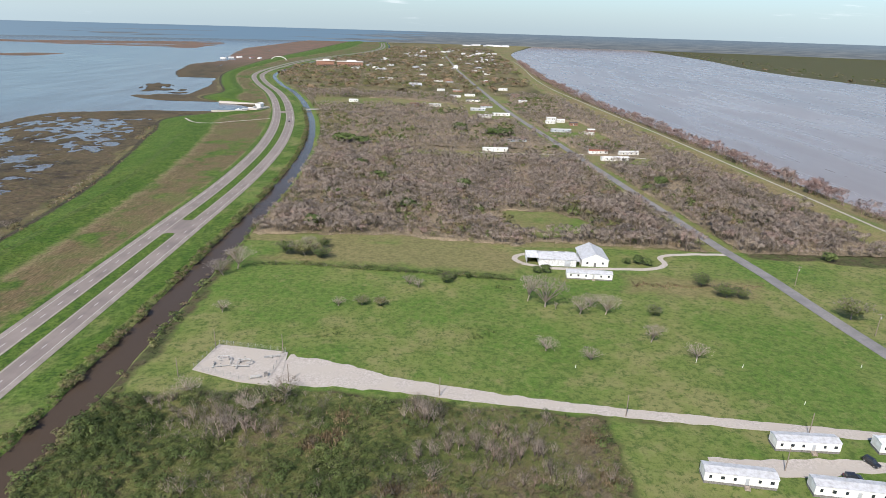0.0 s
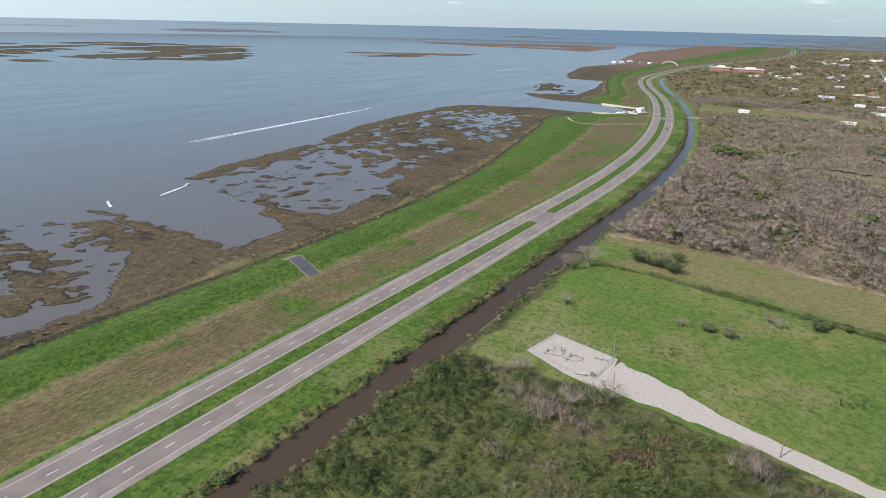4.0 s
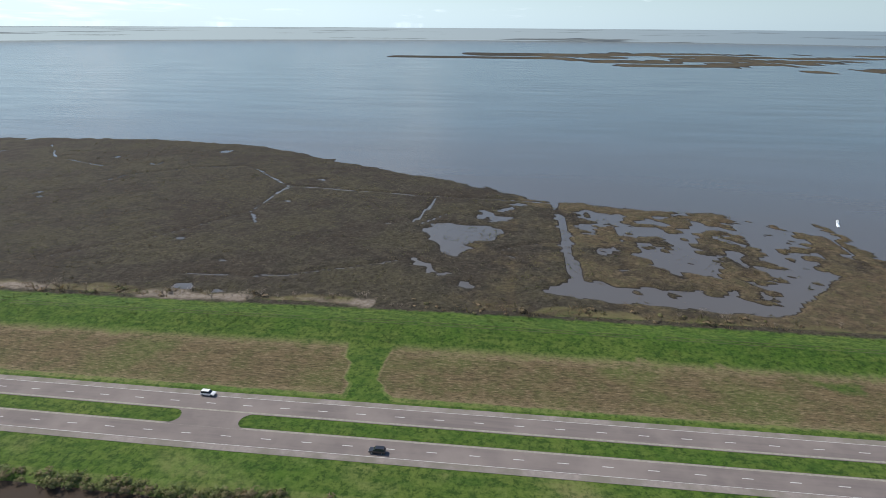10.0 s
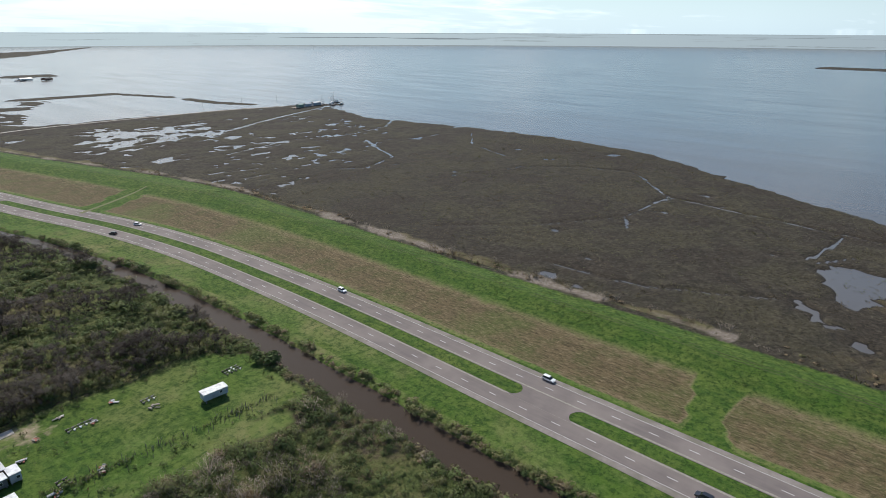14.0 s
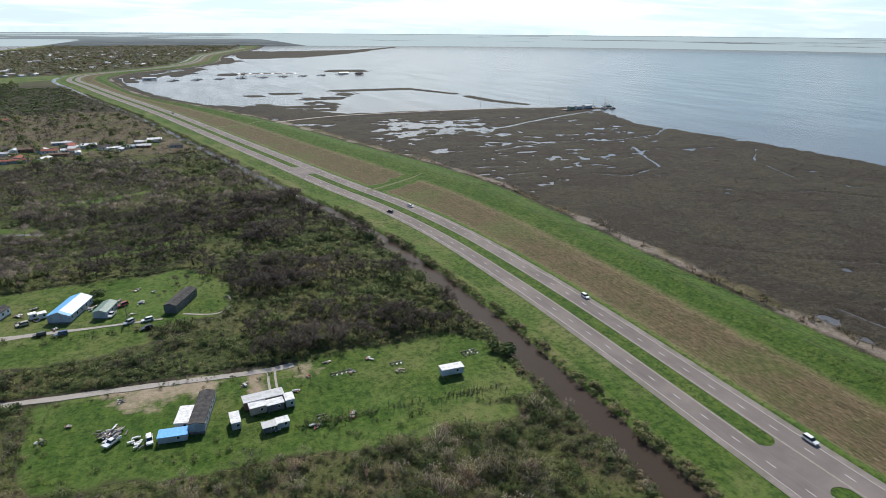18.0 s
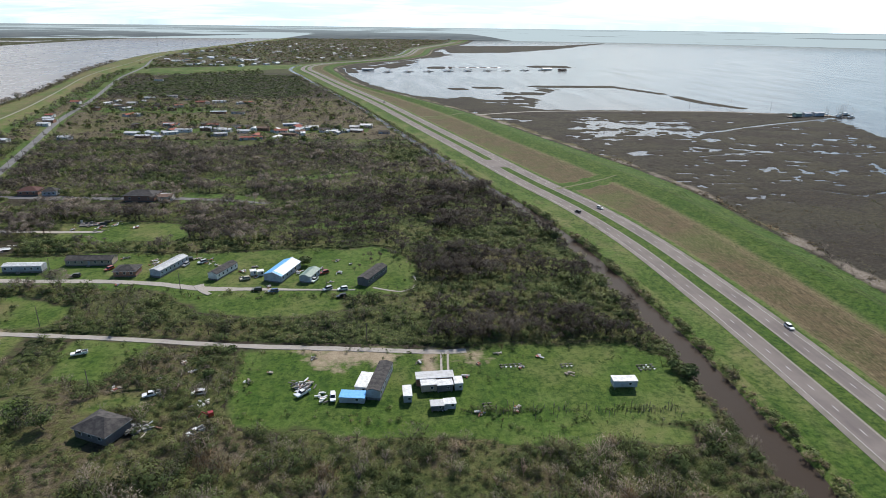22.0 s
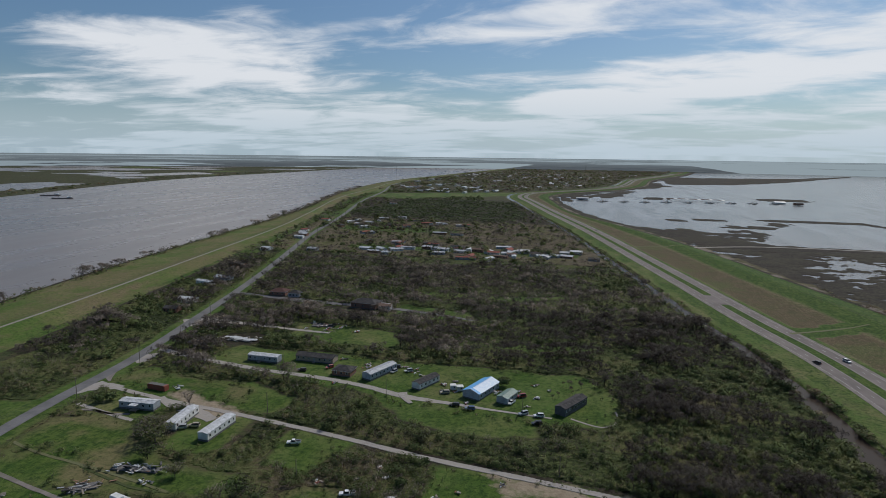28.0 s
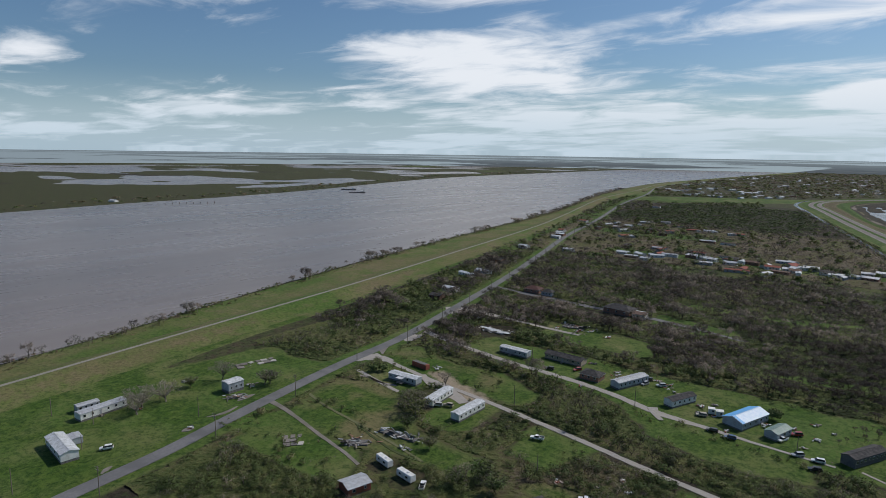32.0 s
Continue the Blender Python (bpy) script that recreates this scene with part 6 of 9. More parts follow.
row = []
for yy in np.arange(-75, -1350, -47.0):
    xx = float(X_ROAD(yy)) - 8.6
    row.append((xx, float(yy)))
    pole(xx, yy, 10.5 if yy > -500 else 9.5, 10, 2 if len(row) % 2 else 1)
wires("power_line", row[:14], (-1.05, 0.35, 1.05), Z0 + 10.2)
row = []
for yy in np.arange(120, 900, 52.0):
    xx = float(X_ROAD(yy)) + 7.5
    row.append((xx, float(yy)))
    pole(xx, yy, 10, -4, 1)
wires("power_line", row, (-1.05, 1.05), Z0 + 9.7)
for px, py, h in ((-49, 179, 7), (-87, 181, 7), (61, 164, 8), (2, 173, 7), (115, 156.5, 8), (99, 140, 8), (236, -128, 9), (227, -57, 9), (284, -88, 8), (262, -96, 7), (242, -84, 6), (140, -228, 9), (96, -260, 9), (162, -281, 9), (31, -258, 8), (100, -180, 8), (11, -208, 8)):
    pole(px, py, h, 80, 0, "plain weathered wooden pole with a long shadow")
for px, py in ((-81, 200.5), (-55.6, 198.2)):
    pole(px, py, 8, 0, 0, "slim lamp pole at a corner of the fenced pad")


# ---- vehicles ----
def car(x, y, rz, paint, label, kind="car", z=Z0 + 0.27):
    r = thing({"pickup": "pickup_truck"}.get(kind, "car"), x, y, rz, label, "pickup truck" if kind == "pickup" else "car", "vehicles", z)
    if kind == "pickup":
        low = [(-2.75, 0.45), (2.7, 0.45), (2.75, 0.95), (1.2, 1.1), (-2.75, 1.05)]
        cab = [(-0.7, 1.05), (1.3, 1.05), (0.7, 1.75), (-0.5, 1.78)]
    else:
        low = [(-2.35, 0.4), (2.35, 0.4), (2.4, 0.85), (1.3, 1.02), (-2.3, 1.05)]
        cab = [(-2.2, 1.0), (1.25, 1.0), (0.5, 1.68), (-1.9, 1.70)]

    def extrude(bm, prof, w, w2):
        a = [bm.verts.new((px, -(w if pz < 1.2 else w2), pz)) for px, pz in prof]
        b = [bm.verts.new((px, (w if pz < 1.2 else w2), pz)) for px, pz in prof]
        n = len(prof)
        for i in range(n):
            bm.faces.new((a[i], a[(i + 1) % n], b[(i + 1) % n], b[i]))
        bm.faces.new(a[::-1])
        bm.faces.new(b)
    part("body", made(extrude, low, 0.92, 0.92), paint, r)
    c = part("cabin", made(extrude, cab, 0.84, 0.68), GLASS, r)
    x0, x1 = cab[3][0], cab[2][0]
    part("roof", made(box, ((x0 + x1) / 2, 0, 1.74), (x1 - x0 + 0.1, 1.38, 0.08)), paint, c)
    if kind == "pickup":
        part("bed", made(box, (-1.75, 0, 1.10), (1.8, 1.5, 0.05)), BLACK, r)
        for s in (-1, 1):
            part("bed_side", made(box, (-1.75, s * 0.86, 1.2), (2.0, 0.1, 0.34)), paint, r)
    for a in (-1.45, 1.5):
        for s in (-1, 1):
            w = part("wheel", made(rod, (a, s * 0.70, 0.36), (a, s * 0.95, 0.36), 0.36, None, 14), BLACK, r)
            part("rim", made(rod, (a, s * 0.94, 0.36), (a, s * 0.965, 0.36), 0.2, None, 10), STEEL, w)
    for s in (-0.65, 0.65):
        part("headlight", made(box, (2.38 if kind != "pickup" else 2.72, s, 0.8), (0.08, 0.35, 0.16)), STEEL, r)
        part("tail_light", made(box, (-2.33 if kind != "pickup" else -2.76, s, 0.88), (0.06, 0.25, 0.2)), CAR["red"], r)
    return r


car(-159.2, -97, 90, CAR["white"], "white estate car driving on the levee carriageway", z=1.23)
car(-138.8, -36, -90, CAR["black"], "black car on the canal-side carriageway", z=1.23)
car(-158.5, -209, 90, CAR["white"], "white van-like car on the levee carriageway", z=1.23)
car(float(X_HWY(-372)) + 10, -372, -62, CAR["black"], "dark car far along the highway", z=1.23)
car(float(X_HWY(-375)) - 8, -380, 118, CAR["white"], "white car near the levee ramp", z=1.23)
car(float(X_HWY(-955)) - 8, -955, 108, CAR["black"], "dark truck-like car on the far highway", z=1.23)
car(float(X_HWY(760)) + 8, 760, 104, CAR["black"], "dark car on the highway bend", z=1.23)
car(125.5, 143.5, -70, CAR["black"], "black car parked between white trailers")
car(116, 137, -5, CAR["black"], "dark car parked beside a white trailer")
car(235, -90, 60, CAR["white"], "white car parked behind a white house")
car(114, -204, 20, CAR["white"], "white pickup parked alone on mown grass", "pickup")
car(161, -206, 15, CAR["tan"], "pale car parked on gravel by a trailer")
car(165, -203, 30, CAR["silver"], "silver car beside a trailer")
car(126, -147.5, -60, CAR["white"], "white pickup in rough grass", "pickup")
car(59, -155, 40, CAR["white"], "white pickup with an open bed at the scrub's edge", "pickup")
car(30.5, -173.5, 48, CAR["white"], "white pickup under broken branches", "pickup")
car(20.5, -170.5, 95, CAR["white"], "white car by a blue-roofed porch")
for i, (cx, cy, ck, cr) in enumerate(((150, -279, "black", 8), (138, -287, "red", 60), (113, -279.5, "black", 5), (103, -291, "silver", 75), (70, -271, "tan", 20), (62, -258, "black", 5), (54.4, -256, "blue", 10), (37.5, -268, "white", 70), (34, -277, "red", 30), (30.5, -257.5, "silver", 40), (23.6, -257, "white", 15), (23.6, -249, "black", 20), (79, -176, "white", 20), (64, -176, "white", 5), (96, -294, "silver", 40), (104, -298, "black", 10))):
    car(cx, cy, cr, CAR[ck], {"black": "dark", "tan": "tan"}.get(ck, ck) + " car parked on the grass by the homes", "pickup" if i % 5 == 2 else "car", Z0 + 0.05)


def digger():
    r = thing("excavator", 57, -163, 30, "small orange-red excavator at the edge of scrub", "excavator")
    for s in (-0.7, 0.7):
        part("track", made(box, (0, s, 0.35), (2.2, 0.4, 0.6)), BLACK, r)
    part("cab", made(box, (-0.2, 0.1, 1.4), (1.5, 1.3, 1.4)), CAR["red"], r)
    bm = bmesh.new()
    rod(bm, (0.5, 0, 1.2), (2.2, 0, 3.0), 0.16)
    rod(bm, (2.2, 0, 3.0), (3.4, 0, 1.4), 0.13)
    part("arm", bm, CAR["red"], r)
    part("bucket", made(box, (3.5, 0, 1.0), (0.6, 0.7, 0.6)), SKIRT, r)


digger()
# ---- hamlets up and down the river ----
ROOFS = [(WHITE_METAL, "white"), (GREY_METAL, "grey"), (WHITE_METAL, "white"), (DARK_SHINGLE, "dark"), (BROWN_SHINGLE, "brown"), (RED_SHINGLE, "red"), (WHITE_METAL, "white")]


def cottage(x, y, L, W, rz, i, group):
    """A far house: walls, gabled roof, windows and a door."""
    roof, tone = ROOFS[i % len(ROOFS)]
    wall = (SIDING, SIDING_GREY, SIDING, BRICK_WALL)[i % 4]
    r = thing("house", x, y, rz, f"far {'long white trailer home' if L > 14 and i % 4 in (0, 2) else 'small house'} with a {tone} roof", "house", group)
    h = W / 2
    part("wall", made(prism_x, [(-h, 0), (h, 0), (h, 3.2), (0, 3.2 + W * 0.14), (-h, 3.2)], -L / 2, L / 2), wall, r)
    part("roof", made(gable_roof, L, W, 3.25, W * 0.15, 0.35), roof, r)
    for s in (-1, 1):
        for a in (-0.3, 0.1, 0.36):
            part("window", made(box, (a * L, s * (h + 0.03), 1.9), (1.1, 0.08, 1.1)), GLASS, r)
    part("door", made(box, (-0.08 * L, -h - 0.04, 1.05), (1.0, 0.08, 2.1)), SIDING_GREY, r)


NORTH_A = [(-139, 995, 14), (-138, 1449, 16), (-118, 1443, 14), (-47, 1597, 18), (-7, 1428, 20), (17, 1411, 18), (-1, 1208, 14), (31, 1199, 18), (24, 1103, 20), (51, 1126, 18), (53, 1043, 24), (-41, 968, 14), (-9, 963, 18)]
NORTH_B = [(55, 925, 22), (61, 854, 18), (85, 874, 24), (55, 606, 25), (83, 663, 21), (122, 1254, 18), (135, 1141, 14), (136, 1043, 14), (110, 1777, 16), (121, 1689, 16), (99, 1446, 16), (92, 1809, 16), (70, 960, 18)]
NORTH_C = [(158, 608, 19), (188, 606, 20), (166, 575, 26), (145, 741, 24), (144, 812, 12), (172, 800, 10), (177, 730, 10), (150, 842, 12), (160, 825, 10), (182, 745, 9)]
for k, (hx, hy, hl) in enumerate(NORTH_A + NORTH_B + NORTH_C):
    cottage(hx, hy, hl, 4.6 if hl > 15 else 6.5, (k * 37) % 8 + 1, k if k % 3 else 0, "homes up the river road")
SOUTH_A = [(330, -447, 18), (326, -467, 15), (303, -388, 13), (295, -361, 10), (153, -413, 9), (253, -731, 18), (272, -668, 14), (254, -650, 16), (226, -689, 17), (182, -662, 17), (170, -714, 20), (143, -699, 14), (121, -683, 14), (118, -727, 16)]
SOUTH_B = [(62, -679, 20), (39, -683, 14), (30, -719, 14), (9, -674, 12), (304, -976, 20), (278, -940, 18), (253, -945, 20), (370, -990, 18), (344, -1015, 16), (226, -832, 20), (199, -825, 18), (371, -887, 16), (453, -937, 14)]
SOUTH_C = [(400, -758, 12), (393, -732, 12), (328, -643, 12), (380, -629, 12), (350, -527, 14), (464, -1307, 16), (144, -639, 22), (182, -690, 14), (205, -700, 12), (160, -680, 13), (90, -705, 14), (75, -690, 12), (110, -660, 18), (420, -800, 10), (410, -775, 10)]
for k, (hx, hy, hl) in enumerate(SOUTH_A + SOUTH_B + SOUTH_C):
    cottage(hx, hy, hl, 5.5 if hl > 15 else 8, (k * 53) % 24 - 12, k, "homes down the river road")
rnd = random.Random(5)
for k in range(46):
    if k < 30:
        hx, hy = rnd.uniform(10, 300), rnd.gauss(-693, 20)
    else:
        hx, hy = rnd.uniform(210, 420), rnd.uniform(-950, -800)
    cottage(hx, hy, rnd.uniform(6, 15), rnd.uniform(4.5, 9), rnd.uniform(0, 180), rnd.randint(0, 6), "sheds and homes of a hamlet")
hip_house("house", 250, -432, 13, 10, 5, "dark red-roofed house at the lane's end", BRICK_WALL, MAROON_SHINGLE, group="houses by the hall")
hip_house("house", 235, -429, 9, 7, 5, "dark-roofed outbuilding beside a red-roofed house", SIDING_GREY, DARK_SHINGLE, group="houses by the hall")
hip_house("hall", 169, -416, 20, 12, -4, "low brown brick hall with a broad dark roof", BRICK_WALL, DARK_SHINGLE, 3.6, 2.6, group="houses by the hall")
flat_hut(155.5, -417, 8, 6, 2.6, -4, SIDING, WHITE_METAL, "white-roofed annex of a brick hall", 0.3)

# a town beyond the bend
rnd = random.Random(11)
count = 0
while count < 130:
    ty = -rnd.uniform(1750, 3600)
    tx = rnd.uniform(float(X_HWY(ty)) + 110, float(X_CREST(ty)) - 50)
    cottage(tx, ty, rnd.uniform(12, 26), rnd.uniform(8, 13), rnd.uniform(0, 90), rnd.choice((0, 0, 2, 6, 1, 3, 4)), "houses of a far town")
    count += 1
count = 0
while count < 60:
    ty = rnd.uniform(1700, 3600)
    tx = rnd.uniform(float(X_HWY(ty)) + 200, float(X_CREST(ty)) - 30)
    cottage(tx, ty, rnd.uniform(14, 34), rnd.uniform(9, 16), rnd.uniform(0, 90), rnd.choice((0, 0, 2, 6, 1)), "houses of an upriver town")
    count += 1
for k in range(16):
    cottage(rnd.uniform(150, 470), rnd.uniform(4500, 4820), rnd.uniform(30, 62), rnd.uniform(18, 26), rnd.uniform(-10, 10), (0, 2, 6, 1)[k % 4], "houses of an upriver town")


# ---- school, pump landing, masts ----
def school():
    for x, y, L, W, hgt in ((-340, 1862, 50, 36, 15), (-270, 1876, 74, 40, 13)):
        r = thing("school_building", x, y, 8, "large brown brick school with a pale stepped roof on columns", "building", "school buildings")
        for a in np.linspace(-0.45, 0.45, 7):
            for s in (-1, 1):
                part("column", made(box, (a * L, s * W * 0.46, 2), (1.2, 1.2, 4)), RIPRAP, r)
        part("wall", made(box, (0, 0, 4 + hgt / 2 - 2), (L, W, hgt - 4)), BRICK_WALL, r)
        part("roof", made(box, (0, 0, hgt + 0.6), (L + 3, W + 3, 1.2)), BROWN_SHINGLE if L < 50 else RIPRAP, r)
        part("upper_roof", made(box, (L * 0.05, 0, hgt + 3), (L * 0.4, W * 0.5, 3.6), 0, 0.8), BROWN_SHINGLE if L < 50 else WHITE_METAL, r)
        for k in range(8):
            part("window", made(box, ((k - 3.5) * L / 9, -W / 2 - 0.05, 6), (L / 16, 0.2, 2)), GLASS, r)


school()
for k, (hx, hy) in enumerate(((-713, 2087), (-700, 2122), (-687, 2169), (-640, 2150), (-610, 2140))):
    cottage(hx, hy, 16, 10, 20 * k, (0, 2, 6, 5, 0)[k], "camps on the marsh point")


def pipeline_arch():
    r = thing("pipeline_arch", -533, 2088, 0, "white arched pipe bridge at the levee's end", "arch")
    for oy in (-2, 2):
        bm = bmesh.new()
        pts = [(24 * math.cos(a), oy, 0.4 + 11 * math.sin(a)) for a in np.linspace(0, math.pi, 17)]
        for a, c in zip(pts, pts[1:]):
            rod(bm, a, c, 0.9, None, 8)
        part("pipe", bm, PIPE_WHITE, r)
    for ox in (-24, 24):
        part("footing", made(box, (ox, 0, 0.6), (4, 7, 1.6)), RIPRAP, r)


pipeline_arch()
cottage(-54, 1304, 26, 18, 4, 1, "homes up the river road")


def boat(x, y, rz, long, label, masts=0, wake=0.0, group="boats"):
    r = thing("boat", x, y, rz, label, "boat", group, 0.0)
    bm = bmesh.new()
    n, L, B = 9, long, long * 0.15
    rows_ = []
    for i in range(n):
        t = i / (n - 1)
        w = B * (0.75 + 0.25 * math.sin(t * 3.1)) * (1 - max(0, t - 0.55) ** 1.6 / 0.45 ** 1.6 * 0.95)
        zt = 0.16 * long * (0.35 + 0.45 * t * t) * 0.6 + 0.35
        xx = (t - 0.45) * L
        rows_.append([bm.verts.new(p) for p in ((xx, -w, zt), (xx, -w * 0.7, -0.3), (xx, w * 0.7, -0.3), (xx, w, zt))])
    for a, b in zip(rows_, rows_[1:]):
        for k in range(3):
            bm.faces.new((a[k], b[k], b[k + 1], a[k + 1]))
        bm.faces.new((a[3], b[3], b[0], a[0]))
    bm.faces.new(rows_[0])
    part("hull", bm, CAR["white"] if not masts else SIDING_DARK, r)
    part("cabin", made(box, (-0.12 * L if masts else 0, 0, 0.09 * L + 0.6), (0.24 * L, B * 1.2, 0.10 * L), 0, 0.9), SIDING, r)
    for k in range(masts):
        part("mast", made(rod, ((0.15 - 0.3 * k) * L, 0, 0.5), ((0.15 - 0.3 * k) * L, 0, L * 0.85), 0.12, 0.06, 6), WOOD_OLD, r)
        for s in (-1, 1):
            part("boom", made(rod, ((0.15 - 0.3 * k) * L, 0, 1.5), ((0.05 - 0.3 * k) * L, s * L * 0.18, L * 0.75), 0.08, 0.05, 6), WOOD_OLD, r)
    if wake:
        bm = bmesh.new()
        m = 30
        for s in (-1, 1):
            last = None
            for i in range(m + 1):
                t = i / m
                xx = -0.4 * L - t * wake
                c, w = s * t * wake * 0.010, 0.5 + 1.5 * t * (1 - t) + 0.3 * math.sin(i * 1.9) * t
                row_ = [bm.verts.new((xx, c - w, 0.02)), bm.verts.new((xx, c, 0.35)), bm.verts.new((xx, c + w, 0.02))]
                if last:
                    for k in range(2):
                        bm.faces.new((last[k], last[k + 1], row_[k + 1], row_[k]))
                last = row_
        part("wake", bm, FOAM, r, "white foam wake")
    return r


boat(-566, 660, 96, 7, "small speedboat with a long white wake", 0, 300, "boats on the bay")
boat(-394, 257, 110, 6, "small boat with a short wake in the cove", 0, 28, "boats on the bay")
boat(-393, 198, 160, 6, "white skiff by the marsh edge", 0, 9, "boats on the bay")
for k, (bx, by, br, bl) in enumerate(((-612, -806, 80, 20), (-622, -816, 75, 22), (-636, -828, 20, 24), (-606, -822, 85, 18), (-628, -803, 30, 18))):
    boat(bx, by, br, bl, "dark shrimp boat with tall booms at the landing", 2, 0, "shrimp boats")


def landing():
    r = thing("landing_dock", -575, -815, 12, "timber landing with sheds on piles at the marsh tip", "dock", z=0)
    part("deck", made(box, (0, 0, 1.3), (70, 12, 0.3)), WOOD_OLD, r)
    for a in range(-5, 6):
        for s in (-1, 1):
            part("pile", made(rod, (a * 6.5, s * 5.5, -1), (a * 6.5, s * 5.5, 1.6), 0.2, None, 6), POLE_WOOD, r)
    for a, w, roof in ((-14, 16, WHITE_METAL), (6, 12, GREY_METAL), (22, 10, GREEN_METAL)):
        b = part("shed", made(box, (a, 1.5, 3.3), (w, 7, 4.0)), SIDING_GREY if a < 10 else GREEN_METAL, r)
        part("shed_roof", made(gable_roof, w, 7, 5.3, 1.2, 0.4), roof, b).location = (a, 1.5, 0)
    for px, py, h in ((-490, -868, 20), (-430, -872, 22), (-540, -850, 18)):
        pole(px, py, h, 0, 0, "tall slim mast on the spit by the landing", 0.3)


landing()


def pump_station():
    r = thing("pump_station", -256, 878, 70, "white pump house with tanks beside a small inlet", "building")
    part("base", made(box, (0, 0, 0.6), (30, 14, 2.0)), RIPRAP, r)
    part("house", made(box, (2, 0, 4.2), (9, 8, 5.5)), SIDING, r)
    part("roof", made(gable_roof, 9, 8, 7.0, 1.2, 0.4), WHITE_METAL, r).location = (2, 0, 0)
    for a in (-8, -11.5, 9):
        part("tank", made(rod, (a, 0, 1.4), (a, 0, 4.6), 1.5, None, 14), STEEL, r)
    for a in (-6, -3, 12):
        part("pipe", made(rod, (a, 4, 1.8), (a, 16, 0.2), 0.45, None, 8), GREY_METAL, r)
    for k, (wx, wy, wl, wr) in enumerate(((-300, 930, 70, -16), (-285, 838, 46, 8))):
        w = thing("inlet_wall", wx, wy, wr, "pale concrete flood wall along the inlet", "wall", "inlet walls", 0.2)
        part("wall", made(box, (0, 0, 1.0), (wl, 0.8, 3.0)), RIPRAP, w)
        part("cap", made(box, (0, 0, 2.6), (wl + 0.3, 1.4, 0.3)), RIPRAP, w)
    for k in range(4):
        boat(-282 + k * 5, 868 + k * 7, 30 * k, 9, "small moored work boat by the pump house", 0, 0, "moored boats")
    b = thing("canal_bridge", float(X_HWY(880)) + 40, 880, 15, "low concrete footbridge over the canal", "bridge", z=0)
    part("deck", made(box, (0, 0, 1.4), (22, 3, 0.4)), RIPRAP, b)
    for s in (-1, 1):
        part("railing", made(box, (0, s * 1.4, 2.0), (22, 0.1, 0.8)), WIRE, b)
    for a in (-6, 6):
        part("pier", made(box, (a, 0, 0.2), (0.6, 2.6, 2.4)), RIPRAP, b)


pump_station()


def concrete_ramp():
    """The dark paved ramp over the levee with pale kerbs, bent to the slope."""
    run = [(-224, 196.5), (-218, 195), (-210, 192.5), (-203, 190.3), (-197, 188.5)]
    path_ribbon("ramp_bed", run, 8.0, 0, CONCRETE, "pale kerbs and apron of a levee ramp", "ramp", slope=True)
    up = path_ribbon("ramp_slab", run[1:], 6.5, 0, WET_DARK, "dark wet concrete ramp on the levee", "ramp", slope=True)
    up.location.z += 0.06


concrete_ramp()
for k, (bx, by) in enumerate(((-293, 196), (-291, 199), (-288, 202))):
    p = thing("mooring_post", bx, by, 0, "white marker post standing in the cove", "post", "marker posts", -0.6)
    part("post", made(rod, (0, 0, 0), (0, 0, 3.2), 0.15, None, 8), STEEL, p)
    part("cap", made(rod, (0, 0, 3.2), (0, 0, 3.4), 0.2, 0.05, 8), STEEL, p)


def marina():
    for k in range(9):
        x, y = 10 - k * 52, -1592 - k * 12
        d = thing("marina_pier", x, y, 80 + k % 3 * 6, "dark timber finger pier with moored boats", "pier", "marina piers", 0)
        part("deck", made(box, (0, 0, 1.0), (46, 2.6, 0.3)), WOOD_OLD, d)
        for a in range(-3, 4):
            part("pile", made(rod, (a * 7, 1.6, -1), (a * 7, 1.6, 2.6), 0.22, None, 6), POLE_WOOD, d)
        for a in range(4):
            boat(x + (a - 1.5) * 4 + 6 * (-1) ** a, y + (a - 1.5) * 11, 10 + 160 * (a % 2), 11, "moored fishing boat at the marina", a % 2, 0, "marina boats")
    for k in range(16):
        c = thing("boat_shed", -150 - k * 9.5, -1735 + k * 1.2, 5, "small roofed boat slip in a row", "boat shed", "boat slips", 0)
        part("roof", made(gable_roof, 7, 5, 3.6, 1.3, 0.3), BROWN_SHINGLE if k % 3 else WHITE_METAL, c)
        for a in (-3, 3):
            part("post", made(rod, (a, 2, -0.5), (a, 2, 3.7), 0.15, None, 6), POLE_WOOD, c)
    cottage(-420, -1700, 26, 12, 10, 6, "marina buildings")
    cottage(-455, -1668, 20, 14, 30, 3, "marina buildings")
    cottage(60, -1640, 30, 14, 10, 1, "marina buildings")


marina()


def lattice_mast(x, y, h, label):
    r = thing("radio_mast", x, y, 0, label, "mast", "radio masts")
    bm = bmesh.new()
    for a in range(3):
        t = a * 2.094
        rod(bm, (0.9 * math.cos(t), 0.9 * math.sin(t), 0), (0.5 * math.cos(t), 0.5 * math.sin(t), h), 0.12, 0.08, 4)
    part("legs", bm, SKIRT, r)
    bm = bmesh.new()
    for k in range(int(h / 3)):
        a, b = k * 2.094, (k + 1) * 2.094
        w = 0.9 - 0.4 * k * 3 / h
        rod(bm, (w * math.cos(a), w * math.sin(a), k * 3), (w * math.cos(b), w * math.sin(b), k * 3 + 3), 0.06, None, 4)
    part("bracing", bm, SKIRT, r)


lattice_mast(58, -1730, 88, "slim dark lattice radio mast by the marina")
lattice_mast(860, -2460, 60, "far lattice mast by the river")
lattice_mast(720, -2300, 50, "far lattice mast in the town")


